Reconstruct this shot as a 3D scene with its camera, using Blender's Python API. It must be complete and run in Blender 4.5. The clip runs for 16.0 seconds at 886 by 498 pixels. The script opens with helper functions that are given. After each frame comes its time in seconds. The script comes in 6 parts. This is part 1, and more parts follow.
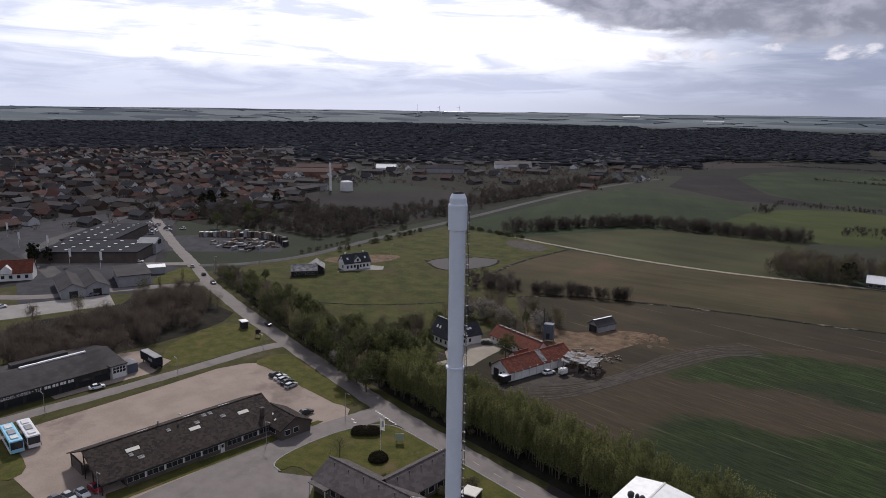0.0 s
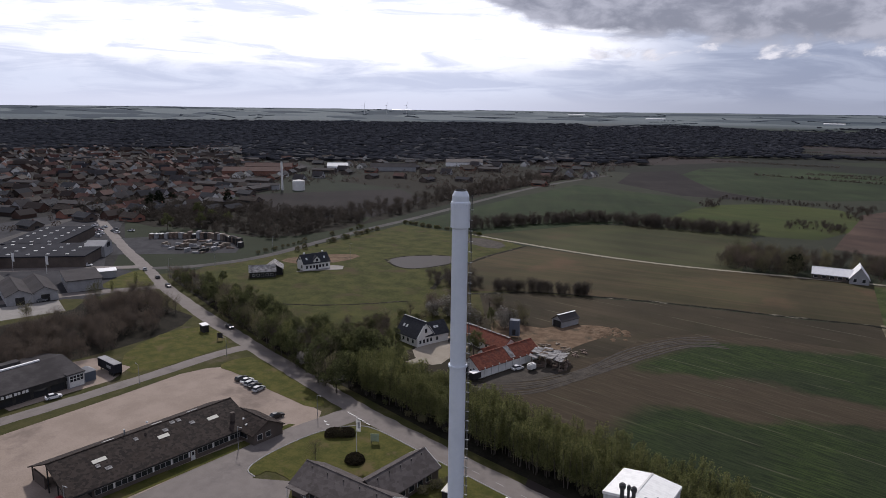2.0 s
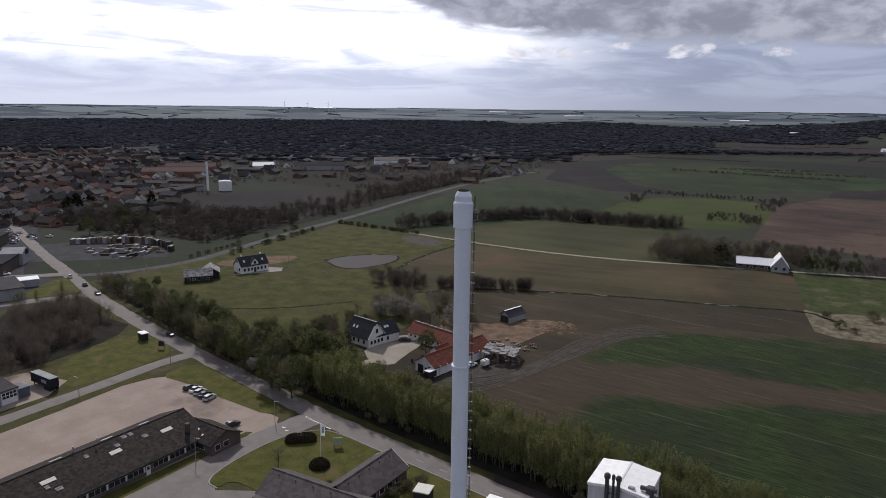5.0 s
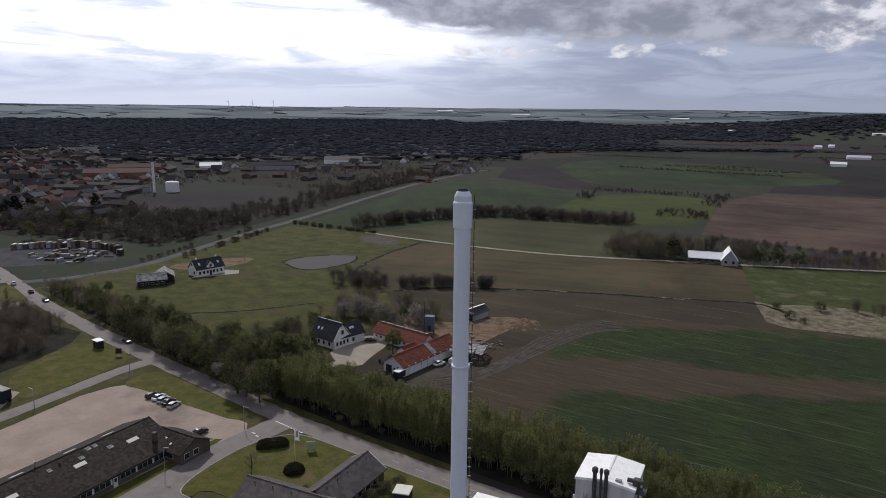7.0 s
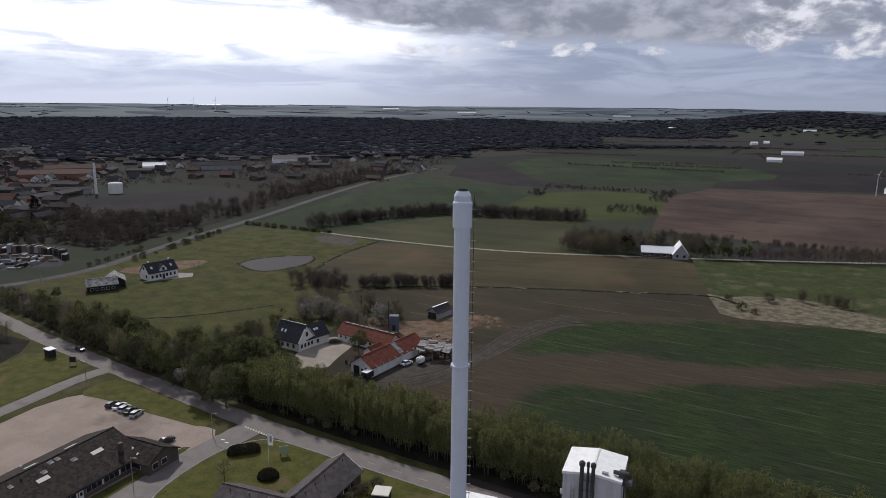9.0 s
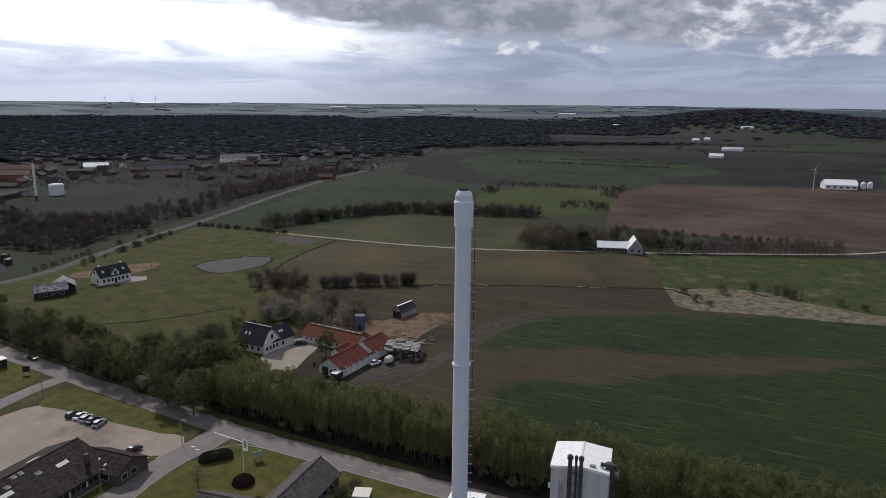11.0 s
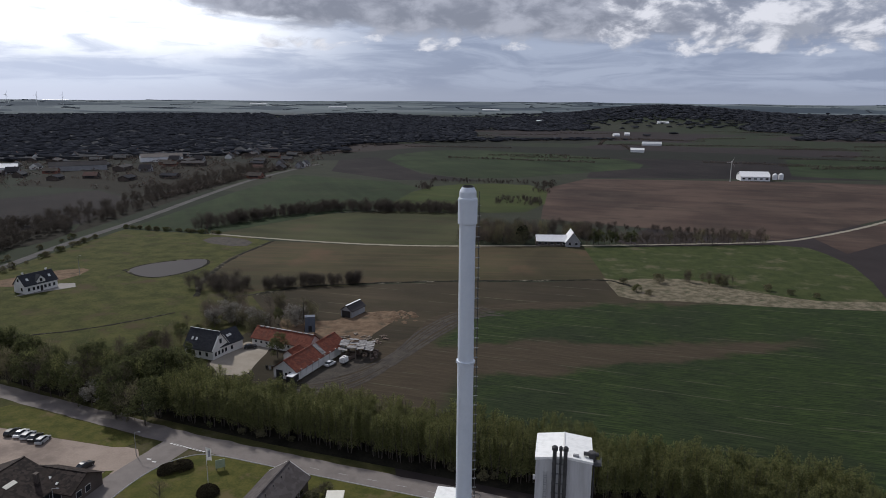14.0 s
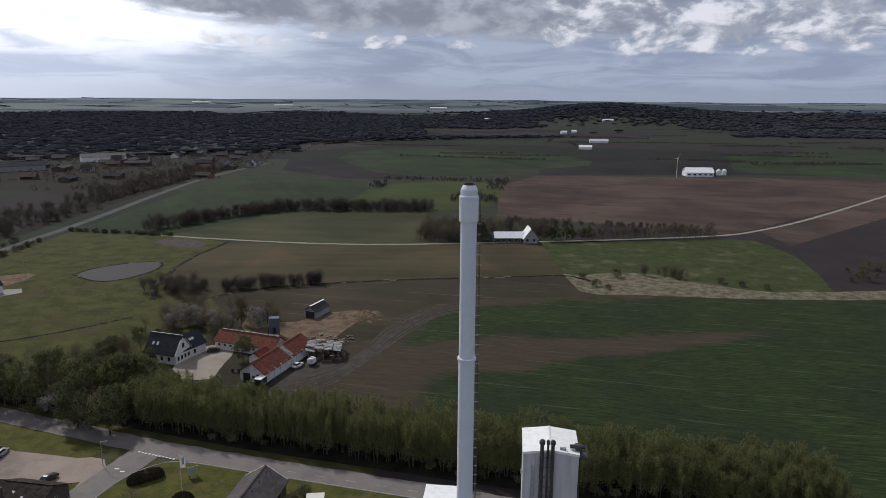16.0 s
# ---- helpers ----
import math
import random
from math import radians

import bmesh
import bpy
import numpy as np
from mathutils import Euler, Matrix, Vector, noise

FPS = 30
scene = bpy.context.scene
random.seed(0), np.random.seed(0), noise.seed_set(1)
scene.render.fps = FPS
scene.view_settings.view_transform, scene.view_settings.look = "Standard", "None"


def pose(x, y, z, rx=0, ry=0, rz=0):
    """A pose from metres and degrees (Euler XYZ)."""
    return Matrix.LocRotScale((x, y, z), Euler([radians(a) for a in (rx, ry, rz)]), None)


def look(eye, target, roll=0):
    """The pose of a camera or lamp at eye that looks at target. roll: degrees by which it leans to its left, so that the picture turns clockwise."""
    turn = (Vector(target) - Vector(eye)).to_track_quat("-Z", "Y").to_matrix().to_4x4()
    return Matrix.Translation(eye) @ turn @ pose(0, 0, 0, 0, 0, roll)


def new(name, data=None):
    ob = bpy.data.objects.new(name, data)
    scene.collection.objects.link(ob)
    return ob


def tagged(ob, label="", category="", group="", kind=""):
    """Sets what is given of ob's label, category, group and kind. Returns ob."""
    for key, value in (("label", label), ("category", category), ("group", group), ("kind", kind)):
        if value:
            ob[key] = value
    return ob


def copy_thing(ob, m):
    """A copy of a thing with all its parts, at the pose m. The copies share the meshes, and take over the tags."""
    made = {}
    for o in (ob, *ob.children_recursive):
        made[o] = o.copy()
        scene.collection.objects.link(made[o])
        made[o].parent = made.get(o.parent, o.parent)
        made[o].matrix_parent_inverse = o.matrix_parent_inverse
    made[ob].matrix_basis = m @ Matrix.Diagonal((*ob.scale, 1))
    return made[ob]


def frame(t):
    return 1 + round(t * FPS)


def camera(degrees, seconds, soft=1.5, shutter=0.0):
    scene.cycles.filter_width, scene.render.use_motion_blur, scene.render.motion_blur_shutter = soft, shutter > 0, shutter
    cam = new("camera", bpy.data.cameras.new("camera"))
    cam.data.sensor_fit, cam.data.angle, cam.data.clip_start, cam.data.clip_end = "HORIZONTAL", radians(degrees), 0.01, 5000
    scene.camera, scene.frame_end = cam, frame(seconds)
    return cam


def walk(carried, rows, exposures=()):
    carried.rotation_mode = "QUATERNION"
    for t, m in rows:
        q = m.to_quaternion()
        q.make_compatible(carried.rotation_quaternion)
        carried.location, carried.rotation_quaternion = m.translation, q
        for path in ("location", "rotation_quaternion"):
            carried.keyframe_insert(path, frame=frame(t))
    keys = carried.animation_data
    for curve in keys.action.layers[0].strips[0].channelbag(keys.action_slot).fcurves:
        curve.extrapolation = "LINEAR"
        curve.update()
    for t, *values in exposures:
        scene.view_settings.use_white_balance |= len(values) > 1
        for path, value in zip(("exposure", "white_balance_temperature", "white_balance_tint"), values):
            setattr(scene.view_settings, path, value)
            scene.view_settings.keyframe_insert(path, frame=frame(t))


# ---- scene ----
cam = camera(65.1, 16.0, 0.85)
ROWS = [
    (0.0, -0.00, -0.00, 70.03, 40.21, -11.45, -0.76),
    (0.5, -1.11, -0.66, 69.94, 39.15, -11.49, -0.74),
    (1.0, -2.19, -1.32, 69.86, 38.09, -11.52, -0.72),
    (1.5, -3.25, -2.02, 69.86, 36.99, -11.54, -0.71),
    (2.0, -4.26, -2.75, 69.86, 35.89, -11.55, -0.70),
    (2.5, -5.26, -3.40, 69.88, 34.82, -11.57, -0.69),
    (3.0, -6.28, -3.98, 69.92, 33.78, -11.58, -0.68),
    (3.5, -7.34, -4.67, 69.95, 32.74, -11.59, -0.67),
    (4.0, -8.40, -5.34, 69.98, 31.67, -11.62, -0.66),
    (6.5, -13.90, -7.98, 70.03, 26.27, -11.71, -0.60),
    (7.0, -14.95, -8.47, 70.05, 25.19, -11.73, -0.59),
    (7.5, -16.06, -8.94, 70.08, 24.14, -11.76, -0.58),
    (8.0, -17.21, -9.38, 70.12, 23.05, -11.78, -0.56),
    (8.5, -18.30, -9.80, 70.13, 21.89, -11.81, -0.55),
    (9.0, -19.50, -10.26, 70.17, 20.77, -11.84, -0.54),
    (11.5, -25.28, -12.04, 70.31, 15.39, -12.03, -0.48),
    (12.0, -26.41, -12.22, 70.25, 14.33, -12.07, -0.46),
    (12.5, -27.66, -12.40, 70.14, 13.34, -12.10, -0.44),
    (13.0, -28.96, -12.64, 70.12, 12.39, -12.13, -0.42),
    (13.5, -30.21, -12.91, 70.19, 11.35, -12.17, -0.41),
    (14.0, -31.35, -13.18, 70.25, 10.22, -12.21, -0.39),
    (14.5, -32.49, -13.42, 70.29, 9.07, -12.25, -0.39),
    (15.0, -33.69, -13.65, 70.29, 7.98, -12.28, -0.39),
    (15.5, -34.99, -13.81, 70.25, 6.94, -12.31, -0.40),
    (16.0, -36.22, -13.91, 70.22, 5.92, -12.34, -0.41),
]
walk(cam, [(t, pose(x, y, z, 90 + pitch, roll, yaw)) for t, x, y, z, yaw, pitch, roll in ROWS], [(0.0, 0.05, 6200, 17.0), (16.0, -0.05, 6100, 12.0)])

# ---- light ----
SUN_YAW, SUN_UP = 47.0, 42.0
sun_dir = Vector((-math.sin(radians(SUN_YAW)) * math.cos(radians(SUN_UP)), math.cos(radians(SUN_YAW)) * math.cos(radians(SUN_UP)), math.sin(radians(SUN_UP))))
sun = new("sun", bpy.data.lights.new("sun", "SUN"))
sun.data.energy, sun.data.angle, sun.data.color = 2.7, radians(3.5), (1.0, 0.95, 0.86)
sun.matrix_world = look((0, 0, 200), Vector((0, 0, 200)) - sun_dir)


class Nodes:
    """Short hand for building node trees."""

    def __init__(self, tree):
        self.t = tree

    def add(self, kind, **inputs):
        n = self.t.nodes.new(kind)
        for k, v in inputs.items():
            self.put(n, k.replace("_", " "), v)
        return n

    def put(self, n, key, v):
        sock = n.inputs[int(key[1:])] if key[0] == "i" and key[1:].isdigit() else n.inputs[key]
        if isinstance(v, bpy.types.NodeSocket):
            self.t.links.new(v, sock)
        else:
            sock.default_value = v

    def math(self, op, a, b=0.0, c=0.0, clamp=False):
        n = self.add("ShaderNodeMath", i0=a, i1=b, i2=c)
        n.operation, n.use_clamp = op, clamp
        return n.outputs[0]

    def vec(self, op, a, b=(0, 0, 0)):
        n = self.add("ShaderNodeVectorMath", i0=a, i1=b)
        n.operation = op
        return n.outputs["Value"] if op in ("DOT_PRODUCT", "LENGTH") else n.outputs[0]

    def scaled(self, v, s):
        n = self.add("ShaderNodeMapping", Vector=v)
        n.inputs["Scale"].default_value = s
        return n.outputs[0]

    def turned(self, v, s, degrees):
        n = self.add("ShaderNodeMapping", Vector=v)
        n.inputs["Rotation"].default_value = (0, 0, radians(degrees))
        n.inputs["Scale"].default_value = s
        return n.outputs[0]

    def noise(self, v, scale, detail=4.0, rough=0.55, warp=0.0):
        n = self.add("ShaderNodeTexNoise", Vector=v, Scale=scale, Detail=detail, Roughness=rough, Distortion=warp)
        return n.outputs["Fac"]

    def step(self, x, lo, hi, a=0.0, b=1.0):
        n = self.add("ShaderNodeMapRange", Value=x, From_Min=lo, From_Max=hi, To_Min=a, To_Max=b)
        n.interpolation_type = "SMOOTHSTEP"
        return n.outputs[0]

    def mix(self, f, a, b, kind="MIX"):
        n = self.t.nodes.new("ShaderNodeMix")
        n.data_type, n.blend_type = "RGBA", kind
        for i, v in ((0, f), (6, a), (7, b)):
            if isinstance(v, bpy.types.NodeSocket):
                self.t.links.new(v, n.inputs[i])
            else:
                n.inputs[i].default_value = v if i == 0 else (*v, 1)
        return n.outputs[2]

    def xyz(self, v):
        n = self.add("ShaderNodeSeparateXYZ", i0=v)
        return n.outputs

    def join(self, x, y, z=0.0):
        return self.add("ShaderNodeCombineXYZ", i0=x, i1=y, i2=z).outputs[0]


# Cloudy sky: a dark deck, a bright gap under the veiled sun, cumulus heads, streaks low down
world = bpy.data.worlds.new("sky")
scene.world = world
world.use_nodes = True
w = Nodes(world.node_tree)
world.node_tree.nodes.clear()
way = w.add("ShaderNodeTexCoord").outputs["Generated"]
wx, wy, wz = w.xyz(way)
# bearing (degrees, positive to the west of north) and height over the horizon (degrees)
az = w.math("MULTIPLY", w.math("ARCTAN2", w.math("MULTIPLY", wx, -1.0), wy), 57.3)
el = w.math("MULTIPLY", w.math("ARCSINE", w.math("MAXIMUM", wz, 0.0)), 57.3)


def cloud_field(dx, dy):
    """Heaped cloud at two sizes, looked up a little aside."""
    q = w.join(w.math("ADD", az, dx), w.math("MULTIPLY", w.math("ADD", el, dy), 1.9), 0.0)
    large = w.noise(q, 0.085, 9.0, 0.55, 0.5)
    mid = w.noise(q, 0.30, 10.0, 0.58, 0.25)
    return large, mid, w.math("ADD", w.math("MULTIPLY", large, 0.35), w.math("MULTIPLY", mid, 0.65))


large, mid, heap = cloud_field(0.0, 0.0)
aside = cloud_field(1.1, 0.7)[2]
streak = w.noise(w.join(w.math("MULTIPLY", az, 0.30), w.math("MULTIPLY", el, 1.9), 3.0), 0.40, 8.0, 0.58, 0.7)
# dark cloud deck, its lower edge rising to the west
rag = w.math("ADD", w.math("MULTIPLY", w.math("SUBTRACT", large, 0.5), 3.6), w.math("MULTIPLY", w.math("SUBTRACT", mid, 0.5), 2.6))
edge = w.math("ADD", w.step(az, 20.0, 40.0, 5.0, 9.2), w.step(az, -6.0, 21.0, -0.7, 0.0))
deck = w.step(w.math("ADD", w.math("SUBTRACT", el, edge), rag), -0.35, 0.7)
deck = w.math("MULTIPLY", deck, w.step(az, -15.0, -3.0, 0.7, 1.0))
deck_tone = w.mix(w.step(heap, 0.40, 0.60), (0.25, 0.262, 0.312), (0.47, 0.48, 0.535))
# open sky below it: brightest under the veiled sun, blue-grey streaks near the horizon
west = w.step(az, 8.0, 36.0)
low_tone = w.mix(w.step(streak, 0.38, 0.62), w.mix(west, (0.30, 0.345, 0.455), (0.58, 0.645, 0.79)), w.mix(west, (0.415, 0.465, 0.575), (0.72, 0.785, 0.91)))
gap = w.math("MULTIPLY", w.math("MULTIPLY", w.step(az, 14.0, 30.0), w.step(az, 78.0, 52.0, 0.35, 1.0)), w.step(w.math("ADD", el, w.math("MULTIPLY", rag, 0.5)), 2.0, 4.6))
bright = w.mix(w.step(streak, 0.34, 0.56), (0.80, 0.85, 0.95), (1.35, 1.35, 1.35))
tone = w.mix(gap, low_tone, bright)
haze = w.mix(w.step(az, 8.0, 42.0), (0.355, 0.395, 0.49), (0.70, 0.75, 0.87))
tone = w.mix(w.step(el, 1.5, 0.0), tone, haze)
tone = w.mix(deck, tone, deck_tone)
# white cumulus heads along the deck's foot and in a bank to the east
foot = w.math("MULTIPLY", w.math("MULTIPLY", w.step(el, 3.0, 3.9), w.step(el, 5.6, 4.6)), w.math("MULTIPLY", w.step(az, 44.0, 34.0), w.step(az, -3.0, 4.0)))
bank = w.math("MULTIPLY", w.step(az, 3.0, -4.0), w.math("MULTIPLY", w.step(el, 2.4, 3.8), w.step(el, 14.0, 8.0)))
cover = w.math("MAXIMUM", w.math("MULTIPLY", foot, 0.88), bank)
puff = w.step(w.math("ADD", heap, w.math("MULTIPLY", w.math("SUBTRACT", cover, 1.0), 0.3)), 0.455, 0.56)
lit = w.step(w.math("SUBTRACT", heap, aside), -0.09, 0.10)
tone = w.mix(puff, tone, w.mix(lit, (0.36, 0.375, 0.425), (0.84, 0.83, 0.85)))
clear = w.add("ShaderNodeTexSky")
clear.sky_type, clear.sun_disc = "NISHITA", False
clear.sun_elevation, clear.sun_rotation = radians(SUN_UP), radians(-SUN_YAW)
blue = w.add("ShaderNodeBackground", Color=clear.outputs[0], Strength=0.05)
grey = w.add("ShaderNodeBackground", Color=tone, Strength=1.0)
both = w.add("ShaderNodeMixShader", Fac=0.9)
w.put(both, "i1", blue.outputs[0])
w.put(both, "i2", grey.outputs[0])
w.put(w.add("ShaderNodeOutputWorld"), "Surface", both.outputs[0])

# ---- materials ----


def material(name):
    m = bpy.data.materials.new(name)
    m.use_nodes = True
    m.node_tree.nodes.clear()
    return m, Nodes(m.node_tree)


def finish(m, n, colour, rough=0.85, bump=None, depth=0.05, metal=0.0, gloss=0.3):
    s = n.add("ShaderNodeBsdfPrincipled", Base_Color=colour, Roughness=rough, Metallic=metal)
    n.put(s, "Specular IOR Level", gloss)
    if bump is not None:
        b = n.add("ShaderNodeBump", Height=bump, Distance=depth, Strength=0.6)
        n.put(s, "Normal", b.outputs[0])
    n.put(n.add("ShaderNodeOutputMaterial"), "Surface", s.outputs[0])
    return m


def mottled(name, a, b, size=2.0, fine=0.15, c=None, rough=0.85, depth=0.02, world_space=False, metal=0.0, gloss=0.3, vary=0.0):
    """Two colours mixed by patches of `size` metres and grain of `fine` metres; c: a third colour in stains."""
    m, n = material(name)
    v = n.add("ShaderNodeNewGeometry").outputs["Position"] if world_space else n.add("ShaderNodeTexCoord").outputs["Object"]
    p = n.noise(v, 1 / size, 5, 0.6)
    g = n.noise(v, 1 / fine, 3, 0.6)
    f = n.step(n.math("ADD", n.math("MULTIPLY", p, 0.65), n.math("MULTIPLY", g, 0.35)), 0.36, 0.64)
    col = n.mix(f, a, b)
    if c:
        col = n.mix(n.step(n.noise(v, 0.45 / size, 6, 0.65), 0.52, 0.68), col, c)
    if vary:
        r = n.add("ShaderNodeObjectInfo").outputs["Random"]
        col = n.mix(1.0, col, n.mix(r, (1 - vary,) * 3, (1 + vary,) * 3), "MULTIPLY")
    return finish(m, n, col, rough, g, depth, metal, gloss)


def row_field(name, a, b, c, angle, gap, strength=0.5, tram=0.0, tram_col=(0.2, 0.19, 0.13)):
    """A field with drilled rows: patches of a, b and c, rows `gap` metres apart, wheel tracks `tram` metres apart."""
    m, n = material(name)
    pos = n.add("ShaderNodeNewGeometry").outputs["Position"]
    bend = n.math("MULTIPLY", n.noise(pos, 0.012, 2), 9.0)
    t = n.turned(pos, (1, 1, 1), angle)
    tx, ty, tz = n.xyz(t)
    yy = n.math("ADD", ty, bend)
    streak = n.noise(n.join(n.math("MULTIPLY", tx, 0.02), n.math("MULTIPLY", yy, 1 / gap), 0.0), 1.0, 4, 0.65)
    patch = n.noise(pos, 0.018, 5, 0.6, 0.6)
    grain = n.noise(pos, 1.6, 3, 0.6)
    col = n.mix(n.step(patch, 0.38, 0.62), a, b)
    col = n.mix(n.step(n.noise(pos, 0.03, 4, 0.6), 0.55, 0.7), col, c)
    col = n.mix(n.math("MULTIPLY", n.step(streak, 0.42, 0.66), strength), col, c)
    col = n.mix(n.math("MULTIPLY", n.step(grain, 0.4, 0.7), 0.35), col, b)
    uneven = n.math("ADD", n.math("MULTIPLY", n.noise(pos, 0.011, 4, 0.6, 0.8), 0.6), n.math("MULTIPLY", n.noise(n.join(n.math("MULTIPLY", tx, 0.006), n.math("MULTIPLY", yy, 0.05), 7.0), 1.0, 5, 0.65), 0.4))
    col = n.mix(1.0, col, n.mix(n.step(uneven, 0.34, 0.66), (0.68, 0.70, 0.70), (1.34, 1.30, 1.24)), "MULTIPLY")
    if tram:
        saw = n.math("ABSOLUTE", n.math("SUBTRACT", n.math("FRACT", n.math("DIVIDE", yy, tram)), 0.5))
        line = n.math("MULTIPLY", n.step(saw, 0.028, 0.01), n.step(n.noise(pos, 0.05, 3), 0.45, 0.62))
        col = n.mix(n.math("MULTIPLY", line, 0.32), col, tram_col)
    return finish(m, n, col, 0.95, grain, 0.06, 0.0, 0.1)


def wheat_field(name):
    """Winter wheat that has come up in two bands, with bare soil between them."""
    m, n = material(name)
    pos = n.add("ShaderNodeNewGeometry").outputs["Position"]
    px, py, pz = n.xyz(pos)
    wob = n.math("MULTIPLY", n.math("SUBTRACT", n.noise(pos, 0.035, 5, 0.65), 0.5), 34.0)
    y = n.math("ADD", py, wob)
    near = n.step(n.math("SUBTRACT", n.math("ADD", 177.0, n.math("MULTIPLY", px, 0.45)), y), -3.0, 4.0)
    near = n.math("MULTIPLY", near, n.step(n.math("ADD", px, n.math("MULTIPLY", wob, 0.4)), -62.0, -52.0))
    low = n.step(n.math("SUBTRACT", y, n.math("ADD", 190.0, n.math("MULTIPLY", px, 0.2))), -3.0, 5.0)
    high = n.step(n.math("SUBTRACT", n.math("ADD", 231.0, n.math("MULTIPLY", px, 0.33)), y), -3.0, 4.0)
    side = n.step(n.math("SUBTRACT", px, n.math("SUBTRACT", n.math("MULTIPLY", py, 0.33), 131.0)), 0.0, 8.0)
    east = n.step(px, 25.0, 50.0)
    far = n.math("MULTIPLY", n.math("MULTIPLY", low, high), side)
    green = n.math("MAXIMUM", n.math("MAXIMUM", near, far), n.math("MULTIPLY", east, high))
    t = n.turned(pos, (1, 1, 1), 6.5)
    tx, ty, tz = n.xyz(t)
    ty = n.math("ADD", ty, n.math("MULTIPLY", n.noise(pos, 0.01, 2), 10.0))
    streak = n.noise(n.join(n.math("MULTIPLY", tx, 0.045), n.math("MULTIPLY", ty, 0.9), 0.0), 1.0, 8, 0.78)
    grain = n.noise(pos, 1.8, 3, 0.6)
    soil = n.mix(n.step(streak, 0.35, 0.65), (0.045, 0.036, 0.023), (0.069, 0.054, 0.035))
    crop = n.mix(n.step(streak, 0.34, 0.66), (0.020, 0.034, 0.010), (0.040, 0.060, 0.018))
    crop = n.mix(n.step(n.noise(pos, 0.022, 5, 0.6, 0.5), 0.42, 0.62), crop, (0.024, 0.034, 0.015))
    crop = n.mix(n.math("MULTIPLY", n.step(grain, 0.45, 0.7), 0.4), crop, (0.044, 0.050, 0.024))
    drill = n.noise(n.join(n.math("MULTIPLY", tx, 0.16), n.math("MULTIPLY", ty, 1.9), 3.0), 1.0, 5, 0.7)
    crop = n.mix(n.math("MULTIPLY", n.step(drill, 0.56, 0.42), 0.8), crop, (0.011, 0.017, 0.008))
    soil = n.mix(n.math("MULTIPLY", n.step(drill, 0.56, 0.42), 0.5), soil, (0.038, 0.028, 0.021))
    green = n.math("MULTIPLY", green, n.step(n.math("ADD", streak, n.math("MULTIPLY", green, 0.4)), 0.42, 0.64))
    col = n.mix(green, soil, crop)
    saw = n.math("ABSOLUTE", n.math("SUBTRACT", n.math("FRACT", n.math("DIVIDE", ty, 9.0)), 0.5))
    pale = n.math("MULTIPLY", n.step(saw, 0.035, 0.012), n.step(n.noise(pos, 0.06, 3, 0.6), 0.44, 0.6))
    col = n.mix(n.math("MULTIPLY", pale, 0.45), col, (0.11, 0.105, 0.070))
    return finish(m, n, col, 0.95, grain, 0.06, 0.0, 0.1)


def countryside(name):
    """Far farmland: a patchwork of fields in greens and browns."""
    m, n = material(name)
    pos = n.add("ShaderNodeNewGeometry").outputs["Position"]
    bent = n.vec("ADD", pos, n.scaled(n.add("ShaderNodeTexNoise", Vector=pos, Scale=0.004, Detail=3).outputs["Color"], (90, 90, 0)))
    v = n.add("ShaderNodeTexVoronoi", Vector=n.turned(bent, (0.0022, 0.0036, 0.0), 18), Scale=1.0)
    v.distance = "CHEBYCHEV"
    cell = n.xyz(v.outputs["Color"])[0]
    ramp = n.add("ShaderNodeValToRGB", Fac=cell)
    ramp.color_ramp.interpolation = "CONSTANT"
    e = ramp.color_ramp.elements
    e[0].position, e[0].color = 0.0, (0.020, 0.022, 0.017, 1)
    e[1].position, e[1].color = 0.85, (0.036, 0.039, 0.027, 1)
    for p, c in ((0.2, (0.030, 0.037, 0.022, 1)), (0.38, (0.033, 0.027, 0.027, 1)), (0.52, (0.023, 0.029, 0.019, 1)), (0.66, (0.039, 0.032, 0.030, 1)), (0.76, (0.037, 0.044, 0.025, 1))):
        k = e.new(p)
        k.color = c
    grain = n.noise(pos, 0.05, 6, 0.65)
    # distance haze painted in: fields turn pale blue-grey past the woods
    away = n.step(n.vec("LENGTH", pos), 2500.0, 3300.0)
    hazed_plain = n.mix(n.step(cell, 0.2, 0.8), (0.048, 0.065, 0.082), (0.140, 0.166, 0.174))
    col = n.mix(away, ramp.outputs[0], hazed_plain)
    col = n.mix(1.0, col, n.mix(grain, (0.6, 0.6, 0.6), (1.35, 1.35, 1.35)), "MULTIPLY")
    fine = n.noise(pos, 0.7, 4, 0.6)
    return finish(m, n, col, 0.95, fine, 0.1, 0.0, 0.1)


